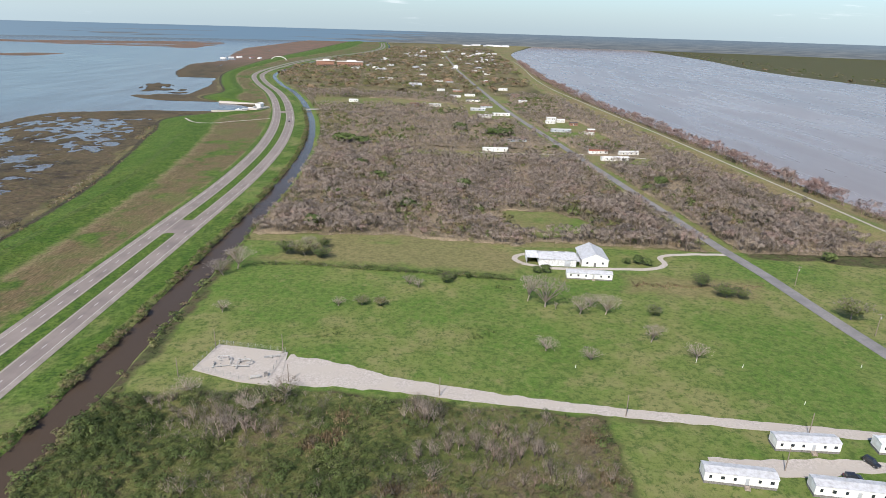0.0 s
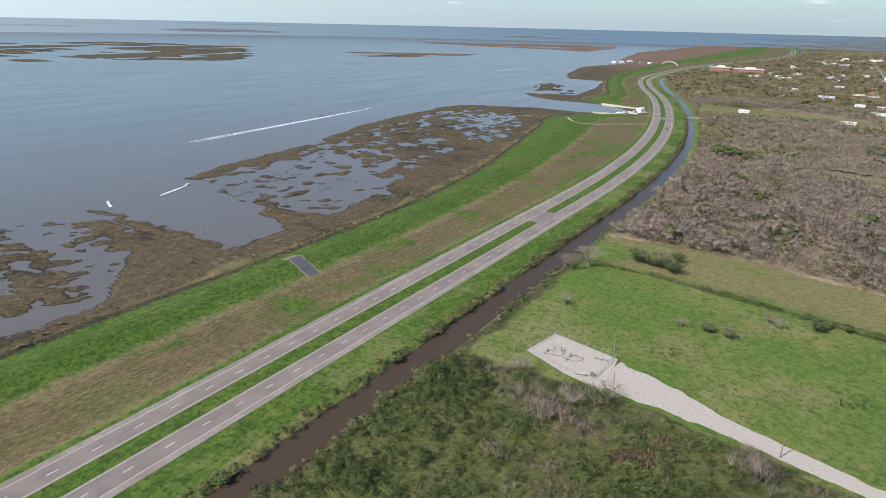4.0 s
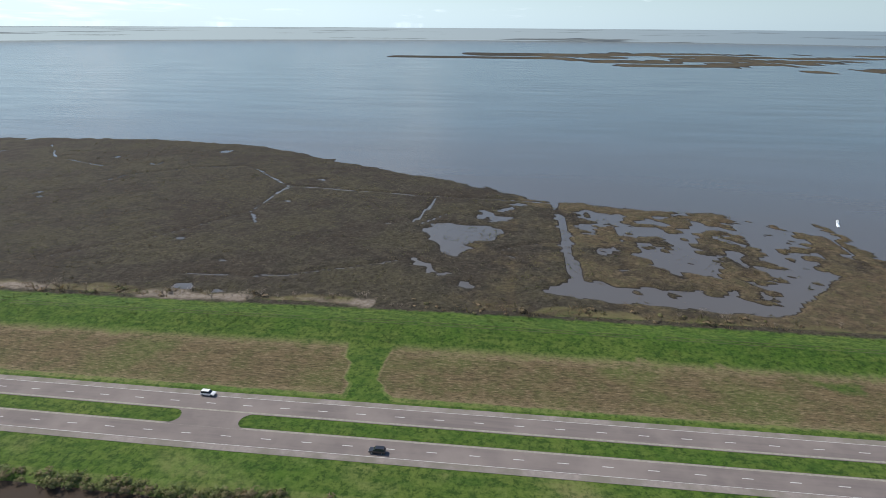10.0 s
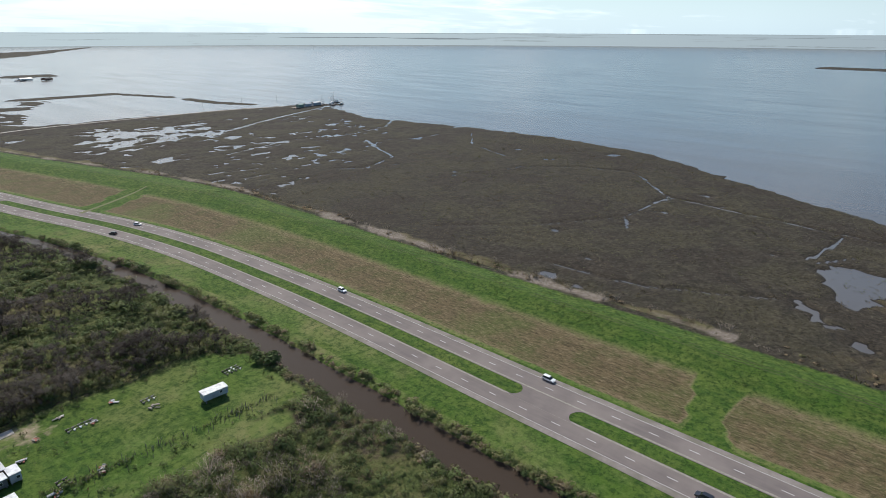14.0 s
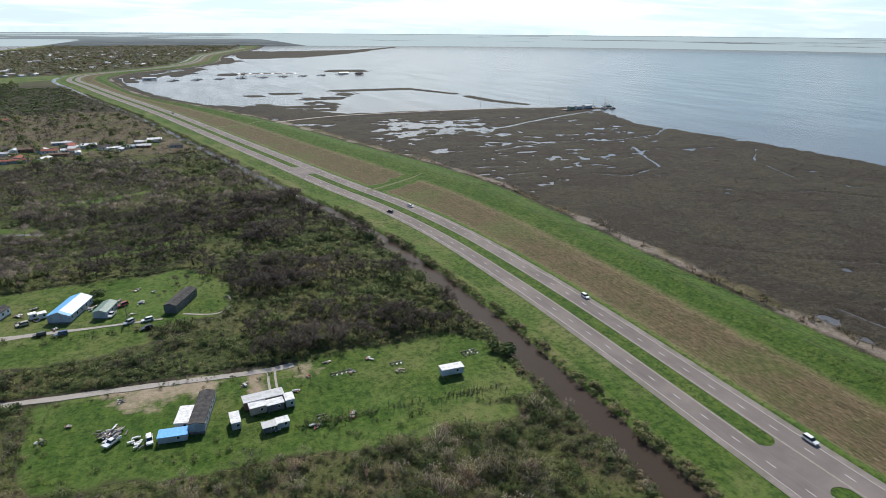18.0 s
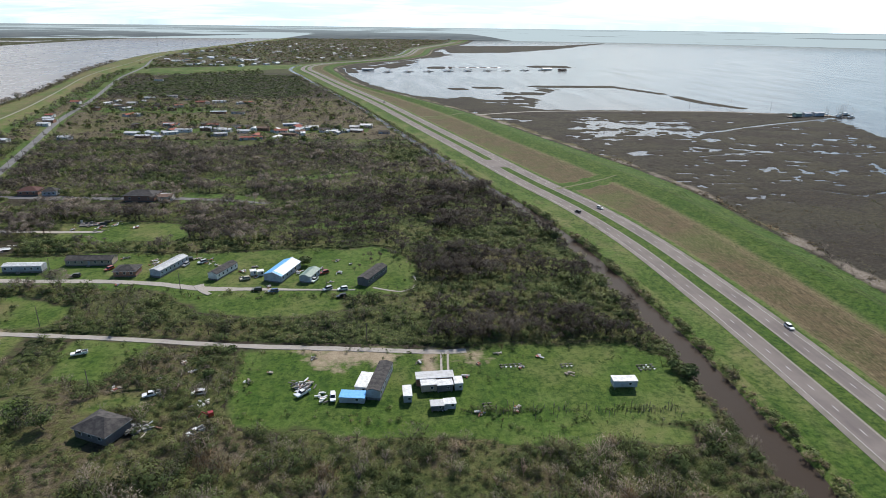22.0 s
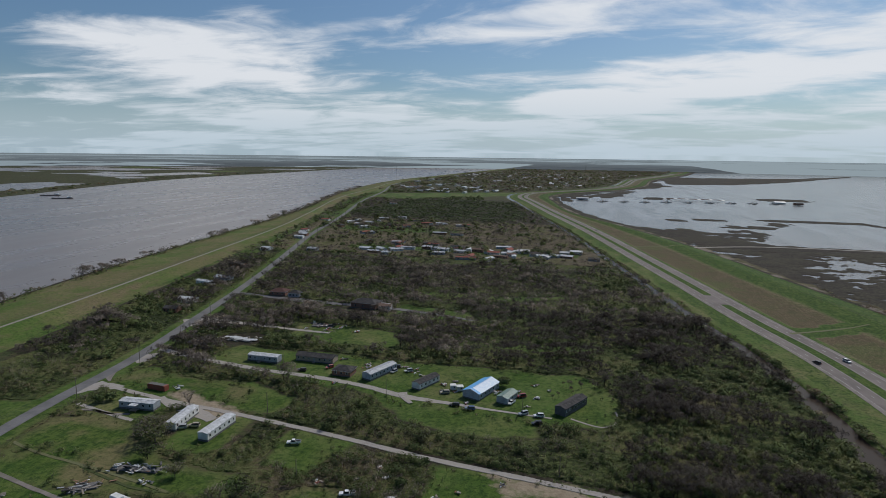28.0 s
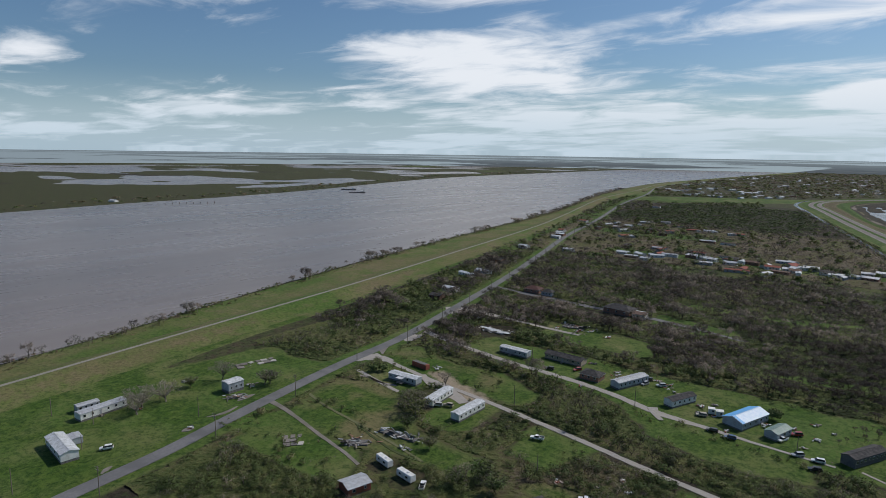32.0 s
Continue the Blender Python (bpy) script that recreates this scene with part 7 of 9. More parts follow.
def barge(x, y, rz, label):
    r = thing("barge", x, y, rz, label, "barge", "river barges", 0)
    part("hull", made(box, (0, 0, 0.8), (44, 10, 2.6), 0, 0.97), SKIRT, r)
    part("deck_house", made(box, (-14, 0, 3.4), (8, 6, 3)), SIDING, r)
    part("crane", made(rod, (6, 0, 2), (12, 0, 10), 0.4, 0.2, 6), SKIRT, r)


barge(1225, -1150, 40, "low dark barge moored off the far bank")
barge(1330, -1215, 40, "dark work barge with a small crane")
for k in range(9):
    p = thing("mooring_dolphin", 1222 - k * 6, -600 - k * 12, 0, "dark timber mooring pile in the river", "pile", "river piles", -1)
    part("pile", made(rod, (0, 0, 0), (0.4, 0, 5.0), 0.7, 0.5, 8), POLE_WOOD, p)
    part("band", made(rod, (0.3, 0, 3.6), (0.32, 0, 4.0), 0.72, None, 8), SKIRT, p)
cottage(1330, -560, 16, 10, 20, 0, "sheds on the far bank")


# ---- distance: the bay and low coast past the edge of the ground ----
def backdrop():
    """A glowing ring far off that carries the sea, marsh islands and low coasts on to the horizon: its pattern is laid
    out on the plain behind it, its light and haze are painted in.
    """
    m = bpy.data.materials.new("glowing_sea_and_coast")
    m.use_nodes = True
    nt = m.node_tree
    nt.nodes.clear()
    out = nt.nodes.new("ShaderNodeOutputMaterial")
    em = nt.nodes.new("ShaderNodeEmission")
    tc = nt.nodes.new("ShaderNodeTexCoord")
    sep = nt.nodes.new("ShaderNodeSeparateXYZ")
    nt.links.new(tc.outputs["Object"], sep.inputs[0])
    run = calc(nt, "DIVIDE", 115.0, calc(nt, "SUBTRACT", 115.0, sep.outputs["Z"]))
    qx, qy = calc(nt, "MULTIPLY", sep.outputs["X"], run), calc(nt, "MULTIPLY", sep.outputs["Y"], run)
    plain = nt.nodes.new("ShaderNodeCombineXYZ")
    nt.links.new(qx, plain.inputs[0])
    nt.links.new(qy, plain.inputs[1])

    def plain_noise(scale, detail, rough):
        n = nt.nodes.new("ShaderNodeTexNoise")
        n.inputs["Scale"].default_value, n.inputs["Detail"].default_value, n.inputs["Roughness"].default_value = scale, detail, rough
        nt.links.new(plain.outputs[0], n.inputs["Vector"])
        return n.outputs["Fac"]

    isles, fine = plain_noise(0.00045, 7, 0.62), plain_noise(0.004, 4, 0.6)
    # how much land lies in each quarter: marsh islands to the south, solid coast upriver and east, open bay in the west
    south = calc(nt, "MULTIPLY", span(nt, qy, -3200, -5200), span(nt, qx, -1500, 300))
    north = calc(nt, "MULTIPLY", span(nt, qy, 2500, 4300), span(nt, qx, -1500, 600))
    east = span(nt, qx, 1700, 2600)
    amount = calc(nt, "MAXIMUM", calc(nt, "MAXIMUM", calc(nt, "MULTIPLY", south, 0.11), calc(nt, "MULTIPLY", north, 0.30)), calc(nt, "SUBTRACT", calc(nt, "MULTIPLY", east, 0.10), span(nt, qx, 3500, 6000, 0, 0.35)))
    west = calc(nt, "MULTIPLY", span(nt, qx, -1500, -2500), calc(nt, "MULTIPLY", span(nt, qy, -4500, -3000), span(nt, qy, 5500, 4000)))
    amount = calc(nt, "SUBTRACT", amount, calc(nt, "MULTIPLY", west, 0.2))
    town = calc(nt, "MULTIPLY", calc(nt, "MULTIPLY", span(nt, qx, -1000, -800), span(nt, qx, 900, 800)), calc(nt, "MULTIPLY", span(nt, qy, -8400, -7800), span(nt, qy, -3500, -4000)))
    amount = calc(nt, "MAXIMUM", amount, calc(nt, "MULTIPLY", town, 0.5))
    rim = calc(nt, "MULTIPLY", span(nt, sep.outputs["Z"], 79.0, 82.0), calc(nt, "MULTIPLY", span(nt, qy, -1000, -9000), 0.12))
    land = span(nt, calc(nt, "ADD", isles, calc(nt, "ADD", amount, rim)), 0.575, 0.605)
    # the river bends away behind the far town
    bend = calc(nt, "MULTIPLY", span(nt, calc(nt, "ADD", qx, calc(nt, "MULTIPLY", qy, -0.42)), 3850, 3800), span(nt, qx, 790, 815))
    bend = calc(nt, "MULTIPLY", bend, calc(nt, "MULTIPLY", span(nt, qy, -7000, -6900), span(nt, qy, -4000, -4200)))
    land = calc(nt, "MULTIPLY", land, calc(nt, "SUBTRACT", 1.0, bend))
    # painted light: the emitted sea colour grows paler towards the sun's side
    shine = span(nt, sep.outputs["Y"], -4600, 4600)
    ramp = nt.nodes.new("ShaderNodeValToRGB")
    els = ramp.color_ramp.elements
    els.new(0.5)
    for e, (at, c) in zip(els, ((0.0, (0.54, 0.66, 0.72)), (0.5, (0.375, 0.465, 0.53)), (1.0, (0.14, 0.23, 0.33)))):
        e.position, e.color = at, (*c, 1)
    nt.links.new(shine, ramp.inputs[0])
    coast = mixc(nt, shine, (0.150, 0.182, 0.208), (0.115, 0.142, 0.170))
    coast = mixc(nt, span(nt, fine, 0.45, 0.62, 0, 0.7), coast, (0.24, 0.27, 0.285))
    # painted haze: coasts fade into the sea colour with height
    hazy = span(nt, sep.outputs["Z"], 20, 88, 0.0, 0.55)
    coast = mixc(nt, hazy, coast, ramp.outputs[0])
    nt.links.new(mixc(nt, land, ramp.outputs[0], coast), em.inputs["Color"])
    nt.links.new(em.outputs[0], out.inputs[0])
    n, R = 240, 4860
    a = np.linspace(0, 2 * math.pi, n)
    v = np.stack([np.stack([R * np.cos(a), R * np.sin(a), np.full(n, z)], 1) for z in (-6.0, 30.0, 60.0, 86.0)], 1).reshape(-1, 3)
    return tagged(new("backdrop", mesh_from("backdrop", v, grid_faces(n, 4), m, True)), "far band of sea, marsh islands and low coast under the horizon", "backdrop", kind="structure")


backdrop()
# ---- ruins, slabs and yard clutter of the lots ----
def slab_ruin(x, y, L, W, rz, label, rows=2, cols=3, seed=1):
    """What is left of a house: broken floor slabs with gaps, a few blocks."""
    rnd = random.Random(seed)
    r = thing("house_slab", x, y, rz, label, "slab", "bare house slabs")
    for i in range(cols):
        for j in range(rows):
            a, b = L / cols, W / rows
            if rnd.random() < 0.22:
                continue
            part("slab_piece", made(box, ((i + 0.5) * a - L / 2 + rnd.uniform(-0.2, 0.2), (j + 0.5) * b * 1.0 - W / 2, 0.12 + rnd.uniform(0, 0.08)), (a * rnd.uniform(0.6, 1.02), b * rnd.uniform(0.5, 1.0), 0.3), rnd.uniform(-14, 14)), rnd.choice([RIPRAP, SHOULDER, SHOULDER]), r)
    for i in range(5):
        part("block", made(box, (rnd.uniform(-L / 2, L / 2), rnd.uniform(-W / 2, W / 2), 0.45), (0.5, 0.3, 0.3), rnd.uniform(0, 90)), WOOD_OLD if i % 2 else RIPRAP, r)


def ruin(x, y, L, W, rz, label, seed=1, pale=0.35, high=2.2):
    """A house fallen in: leaning wall pieces, roof sheets across one another, boards thrown out."""
    rnd = random.Random(seed)
    r = thing("ruined_house", x, y, rz, label, "ruin", "ruined houses")
    part("floor", made(box, (0, 0, 0.3), (L * 0.8, W * 0.7, 0.5)), SKIRT, r)
    for i in range(10):
        a, b = rnd.uniform(-L / 2, L / 2), rnd.uniform(-W / 2, W / 2)
        s, lean = rnd.uniform(1.2, 3.2), rnd.uniform(-0.9, 0.9)
        bm = bmesh.new()
        h = high * rnd.uniform(0.3, 1.0)
        prism_x(bm, [(b - s / 2, 0.5), (b - s / 2 + 0.12, 0.5), (b + lean + 0.12, 0.5 + h), (b + lean, 0.5 + h)], a - s / 2, a + s / 2)
        part("wall_piece", bm, rnd.choice([SIDING, WHITE_METAL]) if rnd.random() < pale else rnd.choice([SIDING_DARK, WOOD_OLD, SKIRT]), r)
    for i in range(34):
        a, b = rnd.gauss(0, L * 0.34), rnd.gauss(0, W * 0.42)
        s = (rnd.uniform(0.8, 3.6), rnd.uniform(0.12, 0.7), rnd.uniform(0.06, 0.2))
        z = max(0.25, 1.0 * (1 - abs(a) / L - abs(b) / W)) + rnd.uniform(0, 0.4)
        part("board", made(box, (a, b, z), s, rnd.uniform(0, 180)), rnd.choice([SIDING, WHITE_METAL, RIPRAP]) if rnd.random() < pale else rnd.choice([WOOD_OLD, SKIRT, SIDING_DARK, GREY_METAL, BRICK_WALL]), r)


slab_ruin(187.5, -140.5, 10, 8, -35, "pale broken concrete slabs of a vanished house on grass", 3, 3, 3)
slab_ruin(275, -183, 22, 8, 78, "long bare concrete slab with rubble beside the river road", 2, 6, 4)
ruin(159, -170.5, 22, 5, 8, "collapsed white house, torn open into boards and sheets", 5, 0.5)
ruin(167, -155, 11, 6, 40, "heap of dark roof timbers where a house fell", 6, 0.15, 1.2)
ruin(242, -150, 9, 4, 60, "fallen timber deck in front of a boxy house", 7, 0.2, 0.7)
ruin(211, -317, 20, 9, 5, "flattened white home, sheets and boards in the grass", 8, 0.9, 0.8)
rnd = random.Random(33)
sheets = thing("roof_sheets", 211, -317, 4, "bright white roof sheets lying flat where a home fell", "sheets")
for i in range(9):
    part("sheet", made(box, (-9 + i * 2.3 + rnd.uniform(-0.5, 0.5), rnd.uniform(-1.5, 1.8), 0.9 + 0.07 * i), (rnd.uniform(2.2, 4.2), rnd.uniform(2.4, 4.6), 0.06), rnd.uniform(-16, 16)), WHITE_METAL, sheets)
ruin(177, -360, 18, 9, 10, "burnt brown house ruin in the brush", 9, 0.1, 2.4)
ruin(31, -178, 6, 4, 50, "wrecked boat shed, broken white and grey boards", 10, 0.5, 0.9)
ruin(76, -158, 6, 4, 20, "torn-off porch roof by a dark house", 12, 0.3, 1.0)
boat(278, -144, 20, 7, "small white boat lying on grass", 0, 0.9, "boats on land")

# garden lot: stakes, plots, tyre strips
rnd = random.Random(21)
stakes = thing("plant_stakes", 0, 0, 0, "rows of dark plant stakes and dead stalks", "stakes", z=0.9)
for i in range(120):
    a = rnd.uniform(-90, -30)
    b = rnd.gauss(0, 1.6)
    py = -158.5 - (a + 85) * 0.045 + b
    part("stake", made(rod, (a, py, -0.1), (a + rnd.gauss(0, 0.15), py + rnd.gauss(0, 0.15), rnd.uniform(0.8, 2.0)), 0.08, 0.05, 5), rnd.choice([SKIRT, POLE_WOOD, SIDING_DARK, WOOD_OLD]), stakes)
for k, (bx, by, n, m) in enumerate(((-28, -163, 2, 3), (-40, -187, 5, 2), (-88, -183, 4, 3), (-60, -186, 3, 2))):
    bed = thing("garden_bed", bx, by, 4, "framed garden plot with tubs and dark plants", "garden bed", "garden beds", 0.95)
    for i in range(n):
        for j in range(m):
            part("frame_board", made(box, (i * 1.7 - n * 0.85, j * 1.5 - m * 0.7, 0.12), (1.4, 0.12, 0.25)), WOOD_OLD, bed)
            part("tub", made(rod, (i * 1.7 - n * 0.85 + 0.4, j * 1.5 - m * 0.7 + 0.6, 0), (i * 1.7 - n * 0.85 + 0.4, j * 1.5 - m * 0.7 + 0.6, 0.45), 0.28, 0.34, 8), rnd.choice([BLACK, SKIRT, SIDING, SIDING_DARK]), bed)
for a in (-15.6, -18.0):
    path_ribbon("tyre_strip", [(a, -181), (a - 0.4, -190), (a - 1.0, -197)], 0.8, 1.02, GRAVEL, "narrow pale tyre strip on the lawn", "track")
for k, pts in enumerate(([(233, -130), (231, -137), (233, -145)], [(228, -116), (227, -121)], [(229, -163), (231, -170), (233, -176)], [(218, -81), (221, -86)], [(238, -148), (239, -158)], [(234, -238), (241, -246), (245, -255), (246, -264)], [(243, -282), (245, -290), (246, -296)], [(262, -344), (270, -360), (275, -372)])):
    if len(pts) == 2:
        pts = [pts[0], ((pts[0][0] + pts[1][0]) / 2 + 0.4, (pts[0][1] + pts[1][1]) / 2), pts[1]]
    path_ribbon("gravel_spill", pts, [0.5] + [2.4 + 1.2 * (k % 3)] * (len(pts) - 2) + [0.5], 1.05, SHOULDER, "pale shell spilled along the road's edge", "gravel")
path_ribbon("drive_house_l", [(227, -212), (208, -207.5), (190, -204)], 2.2, 1.03, GRAVEL, "faint pale drive beside a trailer", "drive")
path_ribbon("drive_row_end", [(10, -259), (-3, -254), (-10, -262), (-9, -272)], [1.2, 1.0, 0.8, 0.8], 1.03, GRAVEL, "thin pale track round the last home", "track")
path_ribbon("drive_row_spur", [(90, -266), (86, -259), (82, -255)], [5, 3, 2], 1.17, GRAVEL, "worn spur off the gravel lane", "drive")
path_ribbon("rut_lots", [(180, -167), (165, -163), (150, -160), (137, -161)], 1.2, 1.01, TRACK, "grassy wheel rut through the lots", "track")
for i, (jx, jy, k) in enumerate(((69, -287, 0), (71, -273, 0), (29, -293, 0), (120, -298, 0), (100, -300, 0), (136, -302, 0), (24, -258, 0), (56, -256, 0), (92, -180, 0), (75, -196, 0), (-26, -160, 0), (-38, -161, 0))):
    junk(jx, jy, 2.2, "low heap of dark yard clutter and boards", 9, i + 90, 0.12)
for i, (jx, jy) in enumerate(((178, -357), (170, -354), (164, -358), (184, -350), (150, -352))):
    junk(jx, jy, 3.0, "spread of rusty and pale debris on a grass lot", 16, i + 140, 0.25)

for k, (px, py) in enumerate(((113, 196), (158, 198), (123, 173), (51, 193), (97, 199))):
    post = thing("marker_post", px, py, 0, "short white marker post in the field", "post", "field markers", 0.9)
    part("shaft", made(rod, (0, 0, -0.1), (0.05, 0, 1.3), 0.09, None, 6), SIDING, post)
    part("cap", made(rod, (0.05, 0, 1.3), (0.05, 0, 1.42), 0.12, 0.06, 6), SIDING_TAN, post)
# ---- plants ----
RNG = np.random.default_rng(7)


def prism(a, b, ra, rb, sides=3):
    """A tapered limb from a to b, open at its ends."""
    a, b = np.array(a, float), np.array(b, float)
    d = (b - a) / (np.linalg.norm(b - a) + 1e-9)
    u = np.cross(d, (0.3, 0.9, 0.1)); u /= np.linalg.norm(u)
    w = np.cross(d, u)
    v, f = [], []
    for c, r in ((a, ra), (b, rb)):
        for i in range(sides):
            t = 2 * math.pi * i / sides
            v.append(c + r * (u * math.cos(t) + w * math.sin(t)))
    for i in range(sides):
        j = (i + 1) % sides
        f += [(i, j, sides + j), (i, sides + j, sides + i)]
    return v, f


class Plant:
    """Triangles of wood (0) and leaf (1), a metre tall where it is not scaled."""
    def __init__(self):
        self.v, self.f, self.m = [], [], []

    def add(self, v, f, m):
        n = len(self.v)
        self.v += [tuple(p) for p in v]
        self.f += [tuple(i + n for i in t) for t in f]
        self.m += [m] * len(f)

    def tri(self, c, d, size, wide, m):
        d = np.array(d, float); d /= np.linalg.norm(d) + 1e-9
        s = np.cross(d, RNG.normal(size=3)); s /= np.linalg.norm(s) + 1e-9
        c = np.array(c, float)
        self.add([c - s * wide / 2, c + s * wide / 2, c + d * size], [(0, 1, 2)], m)

    def leaf(self, c, n, size, wide, m=1):
        """A leaf spray that lies on its clump, facing out along n."""
        n = np.array(n, float) + RNG.normal(size=3) * 0.28; n /= np.linalg.norm(n) + 1e-9
        t = np.cross(n, RNG.normal(size=3)); t /= np.linalg.norm(t) + 1e-9
        s = np.cross(n, t)
        c = np.array(c, float)
        self.add([c - t * size * 0.5 - s * wide / 2, c - t * size * 0.5 + s * wide / 2, c + t * size * 0.6], [(0, 1, 2)], m)

    def arrays(self):
        return np.array(self.v), np.array(self.f), np.array(self.m)


def bare_tree(limbs, twigs, leaves, spread=0.34, wide=0.022, long=1.0, stout=1.0, sprays=0):
    """A leafless tree one high: forked trunk, limbs that fan out, and a rounded crown of many fine twig sprays, with a few leaves."""
    p = Plant()
    lean = RNG.normal(size=2) * 0.05
    fork = np.array([lean[0], lean[1], 0.22 + RNG.random() * 0.15])
    p.add(*prism((0, 0, -0.03), fork, 0.020 * stout, 0.013 * stout, 4), 0)
    tips = []
    for i in range(limbs):
        a = 2 * math.pi * (i + RNG.random() * 0.6) / limbs
        r = spread * (0.35 + 0.65 * RNG.random())
        base = fork * (0.6 + 0.4 * RNG.random())
        end = np.array([lean[0] + r * math.cos(a), lean[1] + r * math.sin(a), 0.55 + 0.38 * math.sqrt(max(0.0, 1 - (r / spread) ** 2 * 0.8)) * (0.6 + 0.4 * RNG.random())])
        p.add(*prism(base, end, 0.009 * stout, 0.003 * stout, 3), 0)
        tips.append((base, end))
    # sprays of the finest twigs, each a net with gaps
    for i in range(sprays):
        b, e = tips[i % limbs]
        d = RNG.normal(size=3)
        d /= np.linalg.norm(d)
        c = e + d * np.array([1.0, 1.0, 0.7]) * spread * (0.12 + 0.34 * RNG.random()) - np.array([0, 0, 0.06])
        p.leaf(c, d + np.array([0, 0, 0.4]), 0.18 + 0.12 * RNG.random(), 0.17 + 0.10 * RNG.random(), 2)
    for i in range(twigs):
        b, e = tips[i % limbs]
        if i % 4 == 0:
            c = b + (e - b) * (0.3 + 0.7 * RNG.random())
            p.tri(c, RNG.normal(size=3) * 0.55 + (e - b) * 1.6 + np.array([0, 0, 0.35]), (0.09 + 0.13 * RNG.random()) * long, wide, 3)
            continue
        # fuzz of fine twigs in a rounded clump about each limb's end
        d = RNG.normal(size=3)
        d /= np.linalg.norm(d)
        d[2] = abs(d[2]) if d[2] < -0.4 else d[2]
        c = e + d * np.array([1.0, 1.0, 0.8]) * spread * (0.22 + 0.22 * RNG.random()) - np.array([0, 0, 0.05])
        p.tri(c, d * 0.7 + RNG.normal(size=3) * 0.8 + np.array([0, 0, 0.2]), (0.06 + 0.09 * RNG.random()) * long, wide * 1.25, 3)
    for i in range(leaves):
        b, e = tips[i % limbs]
        c = b + (e - b) * (0.3 + 0.75 * RNG.random()) + RNG.normal(size=3) * 0.07
        p.leaf(c, c - np.array([lean[0], lean[1], 0.5]), 0.06 + 0.05 * RNG.random(), 0.055)
    return p.arrays()


def bush(leaves, lobes=5, flat=0.75, size=0.20, twigs=6):
    """A ragged bush one high, of leaf sprays in several lobes of unequal size."""
    p = Plant()
    for i in range(lobes):
        a, r = 2 * math.pi * RNG.random(), 0.42 * RNG.random()
        c = np.array([r * math.cos(a), r * math.sin(a), 0.30 + 0.35 * RNG.random()])
        rad = 0.22 + 0.16 * RNG.random()
        for j in range(leaves // lobes):
            d = RNG.normal(size=3); d /= np.linalg.norm(d)
            if d[2] < -0.3:
                d[2] *= -1
            q = c + d * rad * (0.75 + 0.35 * RNG.random()) * np.array([1.25, 1.25, flat])
            p.leaf(q, d, size * (0.9 + 0.9 * RNG.random()), size * 1.2)
    for i in range(twigs):
        p.tri((RNG.normal() * 0.2, RNG.normal() * 0.2, 0.3), (RNG.normal() * 0.5, RNG.normal() * 0.5, 1), 0.8, 0.03, 3)
    return p.arrays()


def tuft(blades):
    p = Plant()
    for i in range(blades):
        p.tri((RNG.normal() * 0.35, RNG.normal() * 0.35, -0.05), (RNG.normal() * 0.35, RNG.normal() * 0.35, 1), 0.6 + 0.5 * RNG.random(), 0.16, 1)
    return p.arrays()


TREES = [bare_tree(5, 32, 2, 0.42, 0.016, 1.2, 1.1, 36) for _ in range(6)]
TREES_LEAFY = [bare_tree(5, 20, 44, 0.44, 0.020, 1.0, 1.0, 18) for _ in range(5)]
TREES_FAR = [bare_tree(3, 14, 0, 0.46, 0.026, 1.2, 1.0, 22) for _ in range(5)]
TREES_DISTANT = [bare_tree(3, 6, 0, 0.46, 0.06, 1.6, 1.0, 14) for _ in range(4)]
BUSHES = [bush(132, 7, 0.85, 0.092, 9) for _ in range(7)]
BUSHES_LOW = [bush(70, 5, 0.75, 0.13, 8) for _ in range(5)]
BUSHES_MID = [bush(50, 5, 0.85, 0.17, 5) for _ in range(5)]
BUSHES_FAR = [bush(22, 3, 0.85, 0.30, 2) for _ in range(5)]
SHRUBS_BARE = [bare_tree(7, 84, 3, 0.55, 0.018, 1.1, 1.5) for _ in range(4)]
TUFTS = [tuft(9) for _ in range(3)]


def ground_at(x, y):
    """The ground's height under wild plants."""
    crest = np.abs(x - X_CREST(y))
    return 0.85 + np.interp(crest, [3, 18], [3.6, 0.0])


